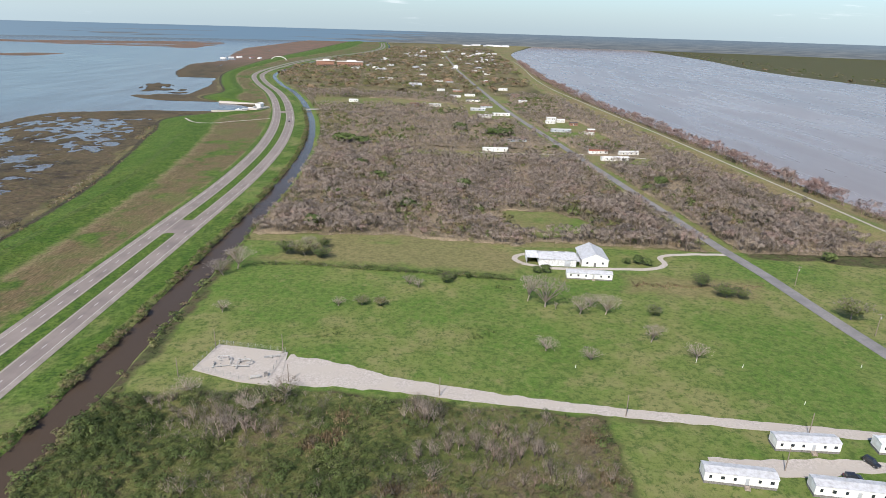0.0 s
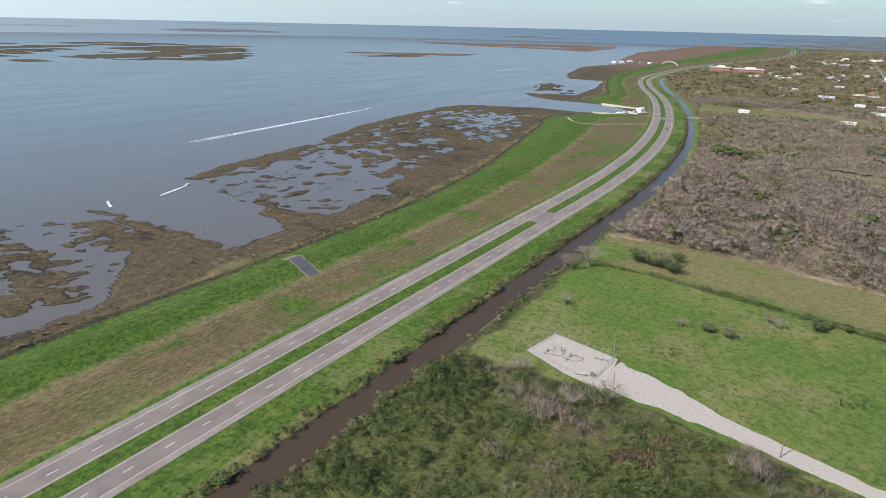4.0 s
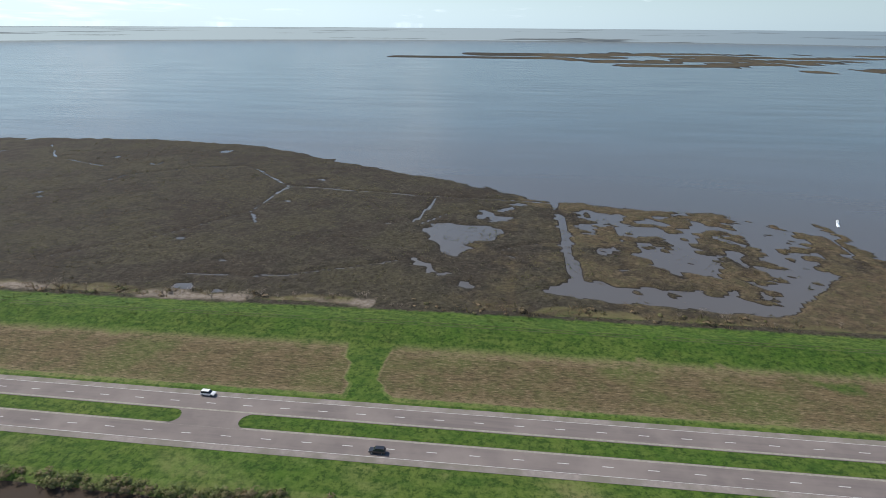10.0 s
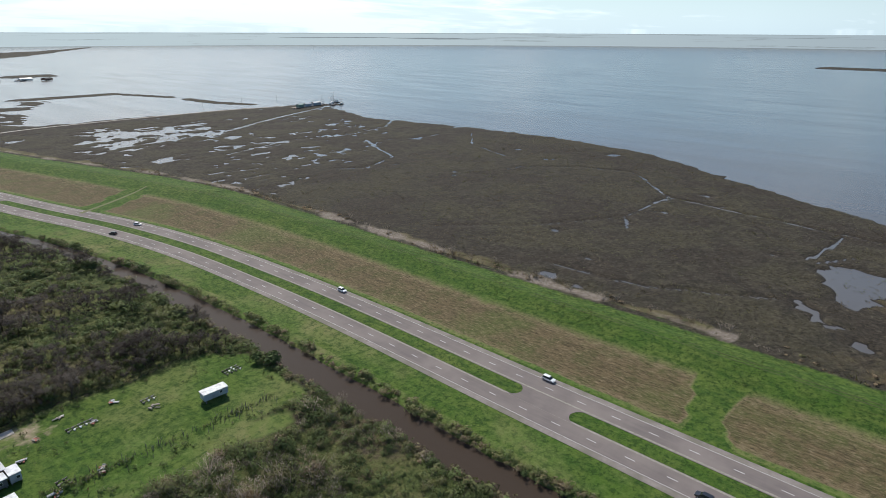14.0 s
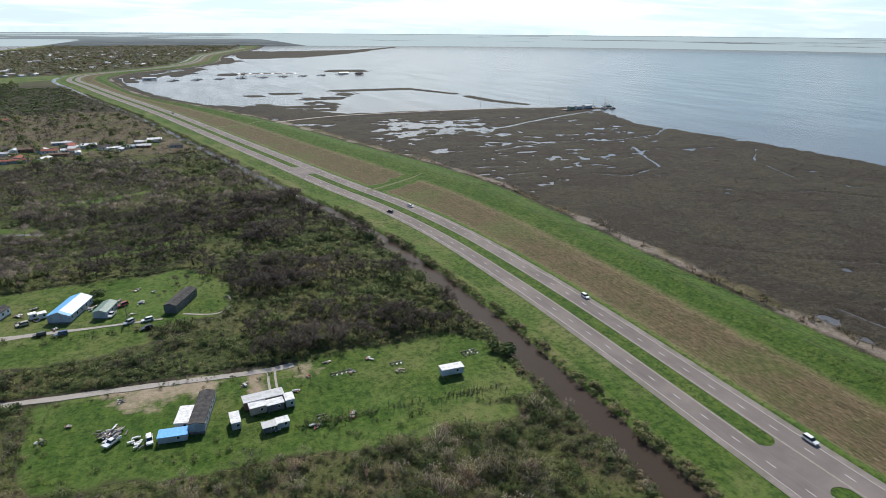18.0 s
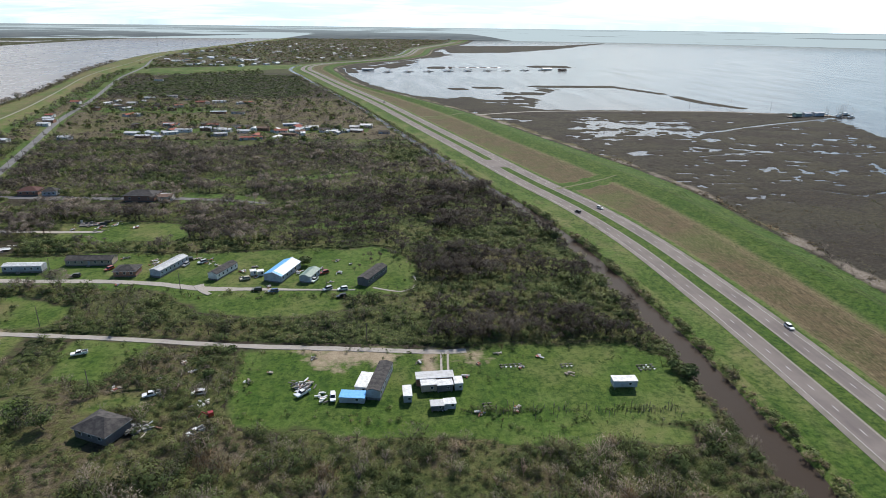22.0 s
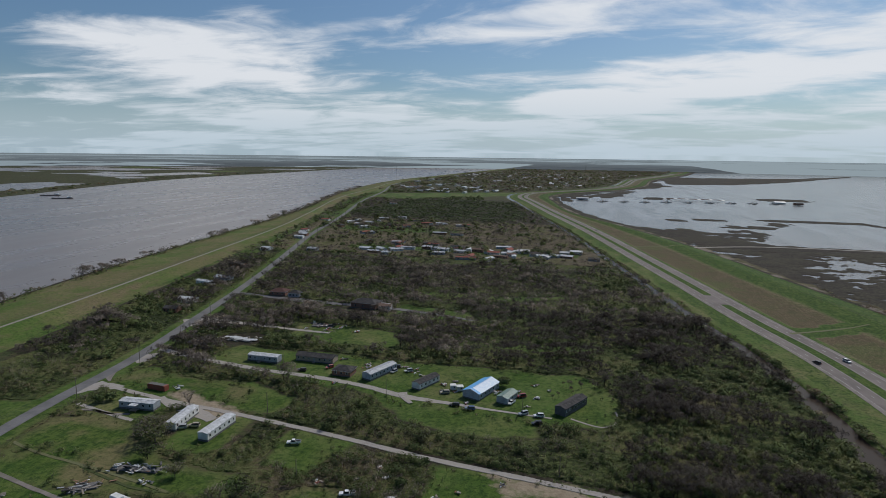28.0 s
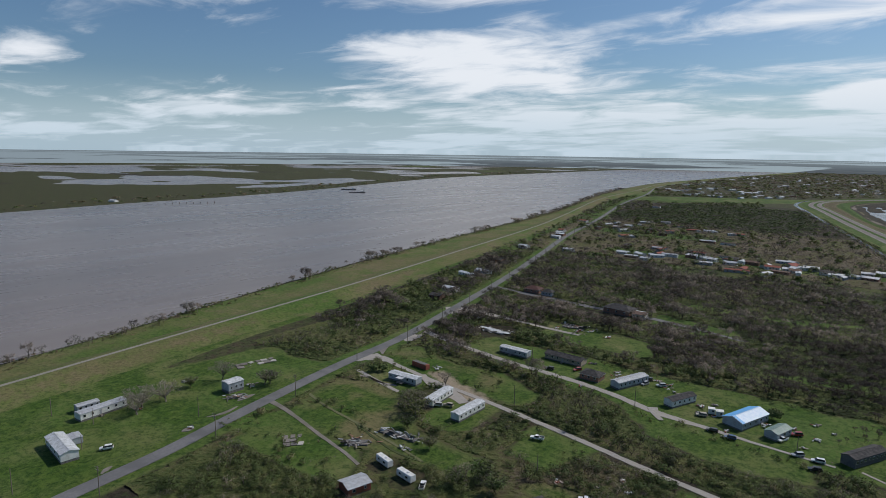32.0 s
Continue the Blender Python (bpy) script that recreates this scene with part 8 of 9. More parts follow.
def growth(name, x, y, kinds, high, wide, tint, label, category, z=None):
    """Many plants joined into one: kinds is the templates to choose from; high and wide the spans of their sizes, tint of their tones."""
    n = len(x)
    if not n:
        return None
    pick = RNG.integers(0, len(kinds), n)
    h = RNG.uniform(*high, n) * np.clip(0.85 + 0.40 * soft_noise(x, y, 16, 17) + 0.55 * soft_noise(x, y, 7, 16), 0.4, 1.9)
    w = h * RNG.uniform(*wide, n)
    turn = RNG.random(n) * 2 * math.pi
    tn = np.clip(RNG.uniform(*tint, n) + soft_noise(x, y, 13, 19) * 0.22, 0, 1)
    z = ground_at(x, y) if z is None else z
    vs, fs, ms, ts, ns, at = [], [], [], [], [], 0
    for k, (v, f, m) in enumerate(kinds):
        i = np.where(pick == k)[0]
        if not len(i):
            continue
        away = (np.cross(v[f[:, 1]] - v[f[:, 0]], v[f[:, 2]] - v[f[:, 0]]) * (v[f].mean(1) - np.array([0, 0, 0.2]))).sum(1) < 0
        f = np.where(away[:, None], f[:, ::-1], f)
        c, s = np.cos(turn[i])[:, None], np.sin(turn[i])[:, None]
        X = (v[None, :, 0] * c - v[None, :, 1] * s) * w[i][:, None] + x[i][:, None]
        Y = (v[None, :, 0] * s + v[None, :, 1] * c) * w[i][:, None] + y[i][:, None]
        Z = v[None, :, 2] * h[i][:, None] + z[i][:, None]
        vs.append(np.stack([X, Y, Z], 2).reshape(-1, 3))
        fs.append((f[None] + (np.arange(len(i)) * len(v))[:, None, None] + at).reshape(-1, 3))
        ms.append(np.tile(m % 3, len(i)))
        ts.append(np.repeat(tn[i], len(v)))
        o = v - np.array([0, 0, 0.40]) + RNG.normal(size=v.shape) * 0.10
        o = o / (np.linalg.norm(o, axis=1, keepdims=True) + 1e-6) * 0.75 + np.array([0, 0, 0.5])
        o = o / (np.linalg.norm(o, axis=1, keepdims=True) + 1e-6)
        ns.append(np.stack([o[None, :, 0] * c - o[None, :, 1] * s, o[None, :, 0] * s + o[None, :, 1] * c, np.repeat(o[None, :, 2], len(i), 0)], 2).reshape(-1, 3))
        at += len(i) * len(v)
    me = mesh_from(name, np.concatenate(vs), np.concatenate(fs), smooth=True)
    me.attributes.new("custom_normal", "FLOAT_VECTOR", "POINT").data.foreach_set("vector", np.concatenate(ns).astype(np.float32).ravel())
    me.materials.append(TWIG)
    me.materials.append(LEAF if kinds[0] is TUFTS[0] else LEAF_SPRAY)
    me.materials.append(SPRAY)
    me.polygons.foreach_set("material_index", np.concatenate(ms).astype(np.int32))
    store(me, "tint", np.concatenate(ts))
    return tagged(new(name, me), label, category, kind="stuff")


def scatter(x0, x1, y0, y1, step):
    """Jittered places in a box."""
    gx, gy = np.meshgrid(np.arange(x0, x1, step), np.arange(y0, y1, step))
    x = (gx + RNG.uniform(-0.5, 0.5, gx.shape) * step).ravel()
    y = (gy + RNG.uniform(-0.5, 0.5, gy.shape) * step).ravel()
    return x, y


def inland(x, y):
    return open_ground(x, y) & (x < X_CREST(y) - 20) & (np.hypot(x, y) > 92)


def brush_sheet(name, x0, x1, y0, y1, step, high, tone, label, keep=None):
    """A lumpy, ragged sheet of low growth over the wild ground, which sinks into the soil where the ground is open."""
    gx, gy = np.meshgrid(np.arange(x0, x1 + step, step), np.arange(y0, y1 + step, step))
    shape = gx.shape
    x = (gx + RNG.uniform(-0.35, 0.35, shape) * step).ravel()
    y = (gy + RNG.uniform(-0.35, 0.35, shape) * step).ravel()
    ok = open_ground(x, y, 1.0) & (x < X_CREST(y) - 20)
    if keep is not None:
        ok &= keep(x, y)
    lump = 0.55 + 0.45 * soft_noise(x, y, 5.5 * max(step, 1), 72, 3) + 0.30 * soft_noise(x, y, 30, 73, 2)
    h = high[0] + (high[1] - high[0]) * np.clip(lump, 0, 1.3) + RNG.uniform(-0.3, 0.3, x.shape) * min(high[1], 1.0)
    z = np.where(ok, ground_at(x, y) + np.maximum(h, 0.15), 0.35)
    f = grid_faces(*shape)
    f = f[ok[f].sum(1) > 0]
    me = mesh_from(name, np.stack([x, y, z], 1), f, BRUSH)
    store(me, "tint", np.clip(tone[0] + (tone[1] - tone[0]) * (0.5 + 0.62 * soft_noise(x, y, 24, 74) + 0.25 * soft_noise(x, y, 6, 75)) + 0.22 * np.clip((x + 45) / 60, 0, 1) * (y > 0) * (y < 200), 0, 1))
    return tagged(new(name, me), label, "brush", kind="stuff")


def outer(x, y):
    return np.hypot(x, y) > 88


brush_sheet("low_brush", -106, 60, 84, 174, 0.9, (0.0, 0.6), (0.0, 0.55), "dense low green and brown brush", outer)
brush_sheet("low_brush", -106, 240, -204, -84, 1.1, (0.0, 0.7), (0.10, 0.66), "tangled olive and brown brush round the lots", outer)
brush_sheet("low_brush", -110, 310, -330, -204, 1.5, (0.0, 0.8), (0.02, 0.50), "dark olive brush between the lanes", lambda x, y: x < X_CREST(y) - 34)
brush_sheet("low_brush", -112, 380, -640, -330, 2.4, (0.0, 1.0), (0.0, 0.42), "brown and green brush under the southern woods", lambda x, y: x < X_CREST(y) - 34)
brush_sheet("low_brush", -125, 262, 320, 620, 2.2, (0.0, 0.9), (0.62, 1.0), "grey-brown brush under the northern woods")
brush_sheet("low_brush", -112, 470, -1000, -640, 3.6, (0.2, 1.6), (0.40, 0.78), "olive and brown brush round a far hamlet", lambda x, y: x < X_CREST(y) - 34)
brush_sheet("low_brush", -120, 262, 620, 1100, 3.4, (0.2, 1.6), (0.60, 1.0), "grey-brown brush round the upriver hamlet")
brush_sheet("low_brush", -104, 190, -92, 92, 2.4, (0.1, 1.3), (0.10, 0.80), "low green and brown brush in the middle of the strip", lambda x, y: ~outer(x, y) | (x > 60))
x, y = scatter(-100, 180, -92, 92, 6.5)
ok = open_ground(x, y) & (np.hypot(x, y) < 92)
growth("mid_bushes", x[ok], y[ok], BUSHES_MID + SHRUBS_BARE[:1], (1.5, 3.2), (1.1, 1.6), (0.0, 0.7), "scattered olive bushes in the middle of the strip", "bushes")
brush_sheet("low_brush", -104, -86, -90, 90, 0.9, (0.3, 1.4), (0.05, 0.6), "green brush along the canal")
# bare woods beyond the north field
x, y = scatter(-125, 260, 322, 580, 4.1)
ok = inland(x, y) & (soft_noise(x, y, 60, 33) > -0.75)
x, y = x[ok], y[ok]
split = soft_noise(x, y, 45, 34) + RNG.normal(size=len(x)) * 0.25
back = (split > -0.35) & (y > 460)
growth("bare_woods", x[back], y[back], TREES_FAR, (5.5, 9.0), (0.8, 1.15), (0.52, 0.82), "grey-brown leafless woods further north", "woods")
front = (split > -0.35) & (y <= 460)
growth("bare_woods", x[front], y[front], TREES, (5.5, 9.0), (0.8, 1.15), (0.52, 0.84), "dense grey-brown leafless winter woods", "woods")
growth("thicket", x[split <= -0.35], y[split <= -0.35], TREES_LEAFY + BUSHES_MID, (3, 6.0), (0.8, 1.2), (0.25, 0.85), "tangled olive and brown thicket among bare trees", "thicket")
# woods further up the river
x, y = scatter(-300, 260, 575, 1150, 6.2)
ok = inland(x, y)
x, y = x[ok], y[ok]
split = soft_noise(x, y, 55, 36) + RNG.normal(size=len(x)) * 0.3
growth("bare_woods", x[split > -0.3], y[split > -0.3], TREES_FAR, (5, 9), (0.8, 1.2), (0.48, 0.82), "grey-brown leafless woods between the hamlets", "woods")
growth("thicket", x[split <= -0.3], y[split <= -0.3], BUSHES_FAR, (3, 5), (0.9, 1.3), (0.15, 0.7), "low brown and green thicket", "thicket")
x, y = scatter(-520, 330, 1150, 3800, 18.0)
ok = inland(x, y) & (soft_noise(x, y, 160, 37) > -0.35)
growth("far_woods", x[ok], y[ok], BUSHES_FAR + TREES_DISTANT, (6, 10), (1.2, 1.9), (0.45, 1.0), "far dark woods along the river", "woods")

# scrub below, between canal and road: dark green in the west, brown and bare in clusters, tan reeds
BARE_SPOTS = [(-74, 155, 9), (-61, 151, 8), (-53, 152, 9), (-66, 160, 8), (-2, 160, 7), (1, 143, 9), (12, 150, 10), (20, 140, 12), (30, 150, 10), (38, 138, 10), (-85, 165, 5)]
TAN_SPOTS = [(-29, 150, 4.5), (-27, 160, 5), (-36, 146, 4), (-9, 128, 4), (0, 127, 4), (46, 150, 4), (48, 135, 4), (-40, 108, 5), (50, -140, 7), (20, -135, 5), (-60, -120, 5), (110, -140, 6)]


def near_spot(x, y, spots):
    d = np.full(np.shape(x), -9.0)
    for px, py, r in spots:
        d = np.maximum(d, 1 - np.hypot(x - px, y - py) / r)
    return d


x, y = scatter(-112, 210, -200, 172, 2.7)
ok = inland(x, y) & ((x < 88) | (y > 0) | (soft_noise(x, y, 20, 16) > -0.25)) & ~((x > 75) & (y > -85) & (y < 118)) & ~((np.abs(x) < 90) & (np.abs(y) < 92))
x, y = x[ok], y[ok]
bare = near_spot(x, y, BARE_SPOTS) + soft_noise(x, y, 6, 42) * 0.5
tan = near_spot(x, y, TAN_SPOTS) + soft_noise(x, y, 4, 44) * 0.5
split = soft_noise(x, y, 20, 41) + RNG.normal(size=len(x)) * 0.3
shrub = (bare > 0) | ((split > 0.42) & (x > -70))
reed = (tan > 0) | (split > 0.72)
grass = ~shrub & ~reed & (soft_noise(x, y, 26, 45) + RNG.normal(size=len(x)) * 0.2 > 0.70)
green = ~shrub & ~reed & ~grass
growth("scrub_bushes", x[green], y[green], BUSHES, (1.6, 3.6), (1.0, 1.4), (0.0, 0.45), "dense low green and olive scrub bushes", "bushes")
growth("bare_shrubs", x[shrub], y[shrub], SHRUBS_BARE, (2.4, 4.8), (0.8, 1.1), (0.3, 0.85), "grey leafless shrubs in the scrub", "shrubs")
growth("dead_grass", x[reed], y[reed], TUFTS, (1.0, 1.9), (1.2, 2.0), (0.80, 1.0), "dry tan reeds and dead grass tufts", "grass")
growth("rank_grass", np.repeat(x[grass], 3) + RNG.normal(size=3 * int(grass.sum())) * 0.9, np.repeat(y[grass], 3) + RNG.normal(size=3 * int(grass.sum())) * 0.9, TUFTS, (0.6, 1.2), (1.2, 2.2), (0.25, 0.75), "rank olive grass between the scrub", "grass")
tx = np.concatenate([px + RNG.normal(size=int(r * 16)) * r * 0.42 for px, py, r in TAN_SPOTS])
ty = np.concatenate([py + RNG.normal(size=int(r * 16)) * r * 0.42 for px, py, r in TAN_SPOTS])
ok = inland(tx, ty)
growth("tall_reeds", tx[ok], ty[ok], TUFTS, (1.5, 2.6), (0.4, 0.7), (0.84, 1.0), "patches of tall dry tan reeds in the scrub", "reeds")
# small bare trees that stand over the scrub, in clusters
n = 12
cx = np.concatenate([px + RNG.normal(size=n) * r * 0.45 for px, py, r in BARE_SPOTS] + [RNG.uniform(-60, 60, 40), RNG.uniform(80, 140, 12)])
cy = np.concatenate([py + RNG.normal(size=n) * r * 0.35 for px, py, r in BARE_SPOTS] + [RNG.uniform(-160, -100, 40), RNG.uniform(-175, -110, 12)])
ok = inland(cx, cy)
growth("small_trees", cx[ok], cy[ok], [bare_tree(9, 110, 2, 0.36, 0.010, 1.4, 1.7) for _ in range(4)], (4.5, 7.5), (0.7, 1.0), (0.60, 0.9), "pale grey leafless small trees over the scrub", "trees")
# dark clumps of taller bushes
x, y = scatter(-108, -20, 95, 175, 4.2)
ok = inland(x, y) & (soft_noise(x, y, 12, 86) + np.clip((-70 - x) / 30, -0.6, 0.5) > 0.1)
growth("tall_bushes", x[ok], y[ok], [bush(170, 8, 0.9, 0.085, 10) for _ in range(4)], (2.4, 4.0), (0.95, 1.25), (0.0, 0.28), "tall dark green bushes by the canal", "bushes")
x, y = scatter(-105, 235, -330, -200, 7.0)
ok = inland(x, y) & (soft_noise(x, y, 20, 87) > 0.0)
growth("tall_bushes", x[ok], y[ok], [bush(120, 7, 0.9, 0.11, 12) for _ in range(4)], (3.0, 5.0), (0.9, 1.2), (0.0, 0.40), "tall dark bushes between the lanes", "bushes")
# trees along the south of the scrub, by the lot
x, y = scatter(-108, 80, -160, -95, 4.6)
ok = inland(x, y) & (soft_noise(x, y, 22, 49) > -0.25)
x, y = x[ok], y[ok]
split = RNG.random(len(x)) + soft_noise(x, y, 18, 50) * 0.4
growth("leafy_trees", x[split < 0.5], y[split < 0.5], [bush(190, 8, 0.85, 0.085, 24) for _ in range(4)], (3.0, 5.5), (1.0, 1.3), (0.05, 0.75), "olive and dark green bushy trees by the garden lot", "trees")
growth("brown_trees", x[split >= 0.5], y[split >= 0.5], [bare_tree(8, 130, 40, 0.46, 0.016) for _ in range(4)], (4.0, 7.0), (0.9, 1.2), (0.15, 0.7), "grey-brown leafless trees by the garden lot", "trees")

# woods south of the lots: low brush beside the lanes, trees behind
x, y = scatter(-112, 300, -262, -196, 2.7)
ok = inland(x, y) & (x < X_CREST(y) - 34)
ok &= (x > -10) | (y > -216)
x, y = x[ok], y[ok]
split = soft_noise(x, y, 24, 66) + RNG.normal(size=len(x)) * 0.3
growth("lane_brush", x[split < 0.1], y[split < 0.1], BUSHES_LOW, (1.3, 2.9), (1.1, 1.6), (0.0, 0.60), "dark green and brown brush beside the lanes", "bushes")
growth("lane_shrubs", x[split >= 0.1], y[split >= 0.1], SHRUBS_BARE, (2.0, 4.0), (0.8, 1.1), (0.05, 0.5), "dark brown leafless shrubs beside the lanes", "shrubs")
x, y = scatter(-112, 400, -600, -200, 3.9)
ok = inland(x, y) & ((x < X_ROAD(y)) | (x < X_CREST(y) - 34)) & ((x <= -10) | (y <= -262))
x, y = x[ok], y[ok]
split = soft_noise(x * 0.8, y * 1.3, 46, 46) + RNG.normal(size=len(x)) * 0.16
woods = split > -0.12
far = woods & (y < -430)
woods &= y >= -430
growth("bare_woods", x[far], y[far], TREES_FAR, (4.5, 8.0), (0.9, 1.25), (0.05, 0.48), "dark brown leafless woods further down the river", "woods")
west = woods & (x < 60)
woods &= x >= 60
growth("bare_woods", x[west], y[west], TREES + TREES_LEAFY[:1], (4.8, 8.6), (0.85, 1.2), (0.0, 0.14), "dark brown leafless woods by the canal", "woods")
growth("bare_woods", x[woods], y[woods], TREES + TREES_LEAFY[:1], (4.8, 8.6), (0.85, 1.2), (0.12, 0.50), "grey-brown leafless woods with some green", "woods")
woods |= west
growth("thicket", x[~woods & ~far], y[~woods & ~far], BUSHES_MID, (2.0, 4.4), (1.0, 1.4), (0.0, 0.50), "green and brown thicket among the woods", "thicket")
x, y = scatter(-110, 620, -1450, -600, 7.4)
ok = inland(x, y) & (np.abs(y + 695) + soft_noise(x, y, 60, 48) * 25 > 22)
x, y = x[ok], y[ok]
green = inside(x, y, [(484, -1047), (471, -1470), (262, -1590), (130, -1119), (163, -990), (314, -1015)]) > 0
growth("green_field", x[green], y[green], BUSHES_FAR, (1.6, 2.8), (2.6, 3.6), (0.0, 0.2), "far low green scrub field", "scrub")
growth("far_woods", x[~green], y[~green], TREES_DISTANT * 2 + BUSHES_FAR[:2], (4.0, 7.5), (1.0, 1.4), (0.10, 0.48), "dark grey-green woods around a far hamlet", "woods")
x, y = scatter(-600, 1150, -4700, -1800, 19.0)
ok = inland(x, y) & (soft_noise(x, y, 170, 47) > -0.45)
growth("far_woods", x[ok], y[ok], TREES_DISTANT + BUSHES_FAR[:3], (5, 9), (1.6, 2.4), (0.30, 0.75), "far grey-green trees of a town by the river", "woods")
x, y = scatter(10, 430, -1000, -630, 7.0)
ok = (np.maximum(inside(x, y, LAWNS["far_hamlet"]), inside(x, y, LAWNS["far_lots"])) > -3) & (RNG.random(len(x)) < 0.85)
growth("hamlet_trees", x[ok], y[ok], TREES_FAR * 2 + BUSHES_FAR[:3], (4, 9), (0.8, 1.2), (0.0, 0.42), "dark yard trees between the houses of a hamlet", "trees")
x, y = scatter(150, 640, -1790, -1450, 11.0)
ok = inland(x, y) & (x > X_HWY(y) + 120)
growth("far_woods", x[ok], y[ok], BUSHES_FAR, (3, 6), (1.2, 1.8), (0.0, 0.5), "far low trees behind the bend", "woods")

# canal banks
for side, y0, y1, gap in ((-1, -1300, 900, -0.95), (1, -1300, 345, -0.45)):
    yy = np.concatenate([np.arange(y0, -400, 2.2), np.arange(-400, y1, 0.85)])
    yy = yy + RNG.normal(size=len(yy)) * 0.5
    off = CANAL_AT(yy) + side * (CANAL_HALF(yy) + RNG.uniform(-0.8, 3.4, len(yy)))
    ok = soft_noise(yy, off * 0, 16, 80 + 14 * side) > gap
    ok &= (yy < 165) | (side < 0) | (RNG.random(len(yy)) < 0.22)
    k = tilt_of(X_HWY, yy)
    growth("bank_bushes", (X_HWY(yy) + off * k)[ok], yy[ok], BUSHES_MID, (1.1, 2.5) if side < 0 else (1.3, 3.2), (1.3, 1.8), (0.05, 0.75), "ragged dark green bushes along the canal bank", "bushes", z=np.full(int(ok.sum()), 0.5))

# trees on the river's edge: dense and reddish upriver, thin downriver
y = np.concatenate([np.arange(150, 2400, 1.0), np.arange(-1900, -700, 2.6), np.arange(-700, 150, 3.0)])
y = y + RNG.normal(size=len(y)) * 2
off = RNG.uniform(-17, -1, len(y))
x = X_BANK(y) + off
ok = (y > 150) | (y < -900) | (soft_noise(y, y * 0, 34, 57) > 0.05)
near_up = ok & (y > 150)
growth("bank_trees", x[near_up], y[near_up], TREES_FAR, (6, 11), (0.8, 1.1), (0.88, 1.0), "reddish leafless trees lining the river bank", "trees", z=np.full(int(near_up.sum()), 0.4))
down = ok & (y <= 150)
growth("bank_trees", x[down], y[down], TREES + TREES_LEAFY, (4.5, 9), (0.9, 1.2), (0.2, 0.6), "dark half-leafless trees on the river bank", "trees", z=np.full(int(down.sum()), 0.4))
y = np.concatenate([np.arange(-1300, 150, 1.6)])
x = X_BANK(y) - RNG.uniform(1, 9, len(y))
ok = soft_noise(x, y, 30, 58) > -0.15
growth("bank_brush", x[ok], y[ok], BUSHES_MID + SHRUBS_BARE[:1], (1.0, 2.6), (1.1, 1.6), (0.1, 0.7), "ragged olive brush along the river's edge", "bushes", z=np.full(int(ok.sum()), 0.5))
y = np.arange(-1300, 500, 0.9)
x = X_BANK(y) - RNG.uniform(2, 17, len(y))
growth("bank_weeds", x, y + RNG.normal(size=len(y)), TUFTS + BUSHES_FAR, (0.6, 1.4), (1.2, 2.2), (0.3, 0.95), "ragged olive weeds on the river bank", "weeds", z=np.full(len(y), 0.75))
# far bank
y = np.arange(-3200, 4300, 9.0)
x = X_FAR(y) + RNG.uniform(8, 110, len(y)) * (1 + (y > 900))
growth("far_bank_trees", x, y, TREES_FAR + BUSHES_FAR, (4, 8), (1.4, 2.2), (0.1, 0.9), "grey trees along the far river bank", "trees", z=np.full(len(y), 0.5))
# tall tufts on the levee's green slope, and rough tufts in the pasture
x, y = scatter(-330, -150, -420, 560, 2.5)
w = X_HWY(y) - 15 - X_TOE(y)
u = (x - X_TOE(y)) / w
ok = (u > 0.04) & (u < 0.50 + soft_noise(x, y, 14, 95) * 0.05) & (soft_noise(x, y, 9, 96) + RNG.normal(size=len(x)) * 0.3 > 0.0)
growth("slope_grass", x[ok], y[ok], TUFTS, (0.30, 0.62), (2.0, 3.4), (0.0, 0.22), "tall green grass tufts on the levee slope", "grass", z=np.array([slope_z(a, b) for a, b in zip(x[ok], y[ok])]) - 0.05)
x, y = scatter(-100, 180, 178, 322, 3.6)
ok = (inside(x, y, LAWNS["north_field"]) > 2) & (soft_noise(x, y, 22, 97) + RNG.normal(size=len(x)) * 0.25 > 0.15)
for px, py, r in KEEP_OUT:
    ok &= np.hypot(x - px, y - py) > r
for lane in LANES:
    ok &= near_line(x, y, lane) > 7
growth("pasture_tufts", x[ok], y[ok], TUFTS, (0.18, 0.42), (2.0, 3.6), (0.05, 0.6), "rough tufts of grass in the pasture", "grass", z=np.full(int(ok.sum()), 0.88))
# marsh edge at the levee's foot and marsh tufts
y = np.arange(-600, 760, 1.1)
x = X_TOE(y) - RNG.uniform(-3, 9, len(y))
ok = soft_noise(x, y, 30, 63) > -0.2
growth("toe_reeds", x[ok], y[ok], TUFTS + BUSHES_FAR[:1], (0.9, 1.9), (1.1, 2.0), (0.55, 1.0), "pale reeds and weeds along the levee foot", "reeds", z=np.full(int(ok.sum()), 0.5))
y = np.concatenate([np.arange(-300, -40, 4.0), np.arange(60, 460, 9.0)])
x = X_TOE(y) - RNG.uniform(-1, 8, len(y))
growth("toe_shrubs", x, y, SHRUBS_BARE, (2.2, 4.6), (0.9, 1.3), (0.3, 0.8), "grey bare shrubs at the levee foot", "shrubs", z=np.full(len(y), 0.4))
x, y = scatter(-600, -232, -420, 790, 4.8)
z = marsh_height(x, y)
ok = (z > 0.12) & (x > X_SHORE(y)) & (x < X_TOE(y) - 6)
growth("marsh_grass", x[ok], y[ok], TUFTS, (0.4, 0.8), (2.2, 3.6), (0.55, 0.72), "brown marsh grass clumps", "marsh grass", z=z[ok] - 0.1)

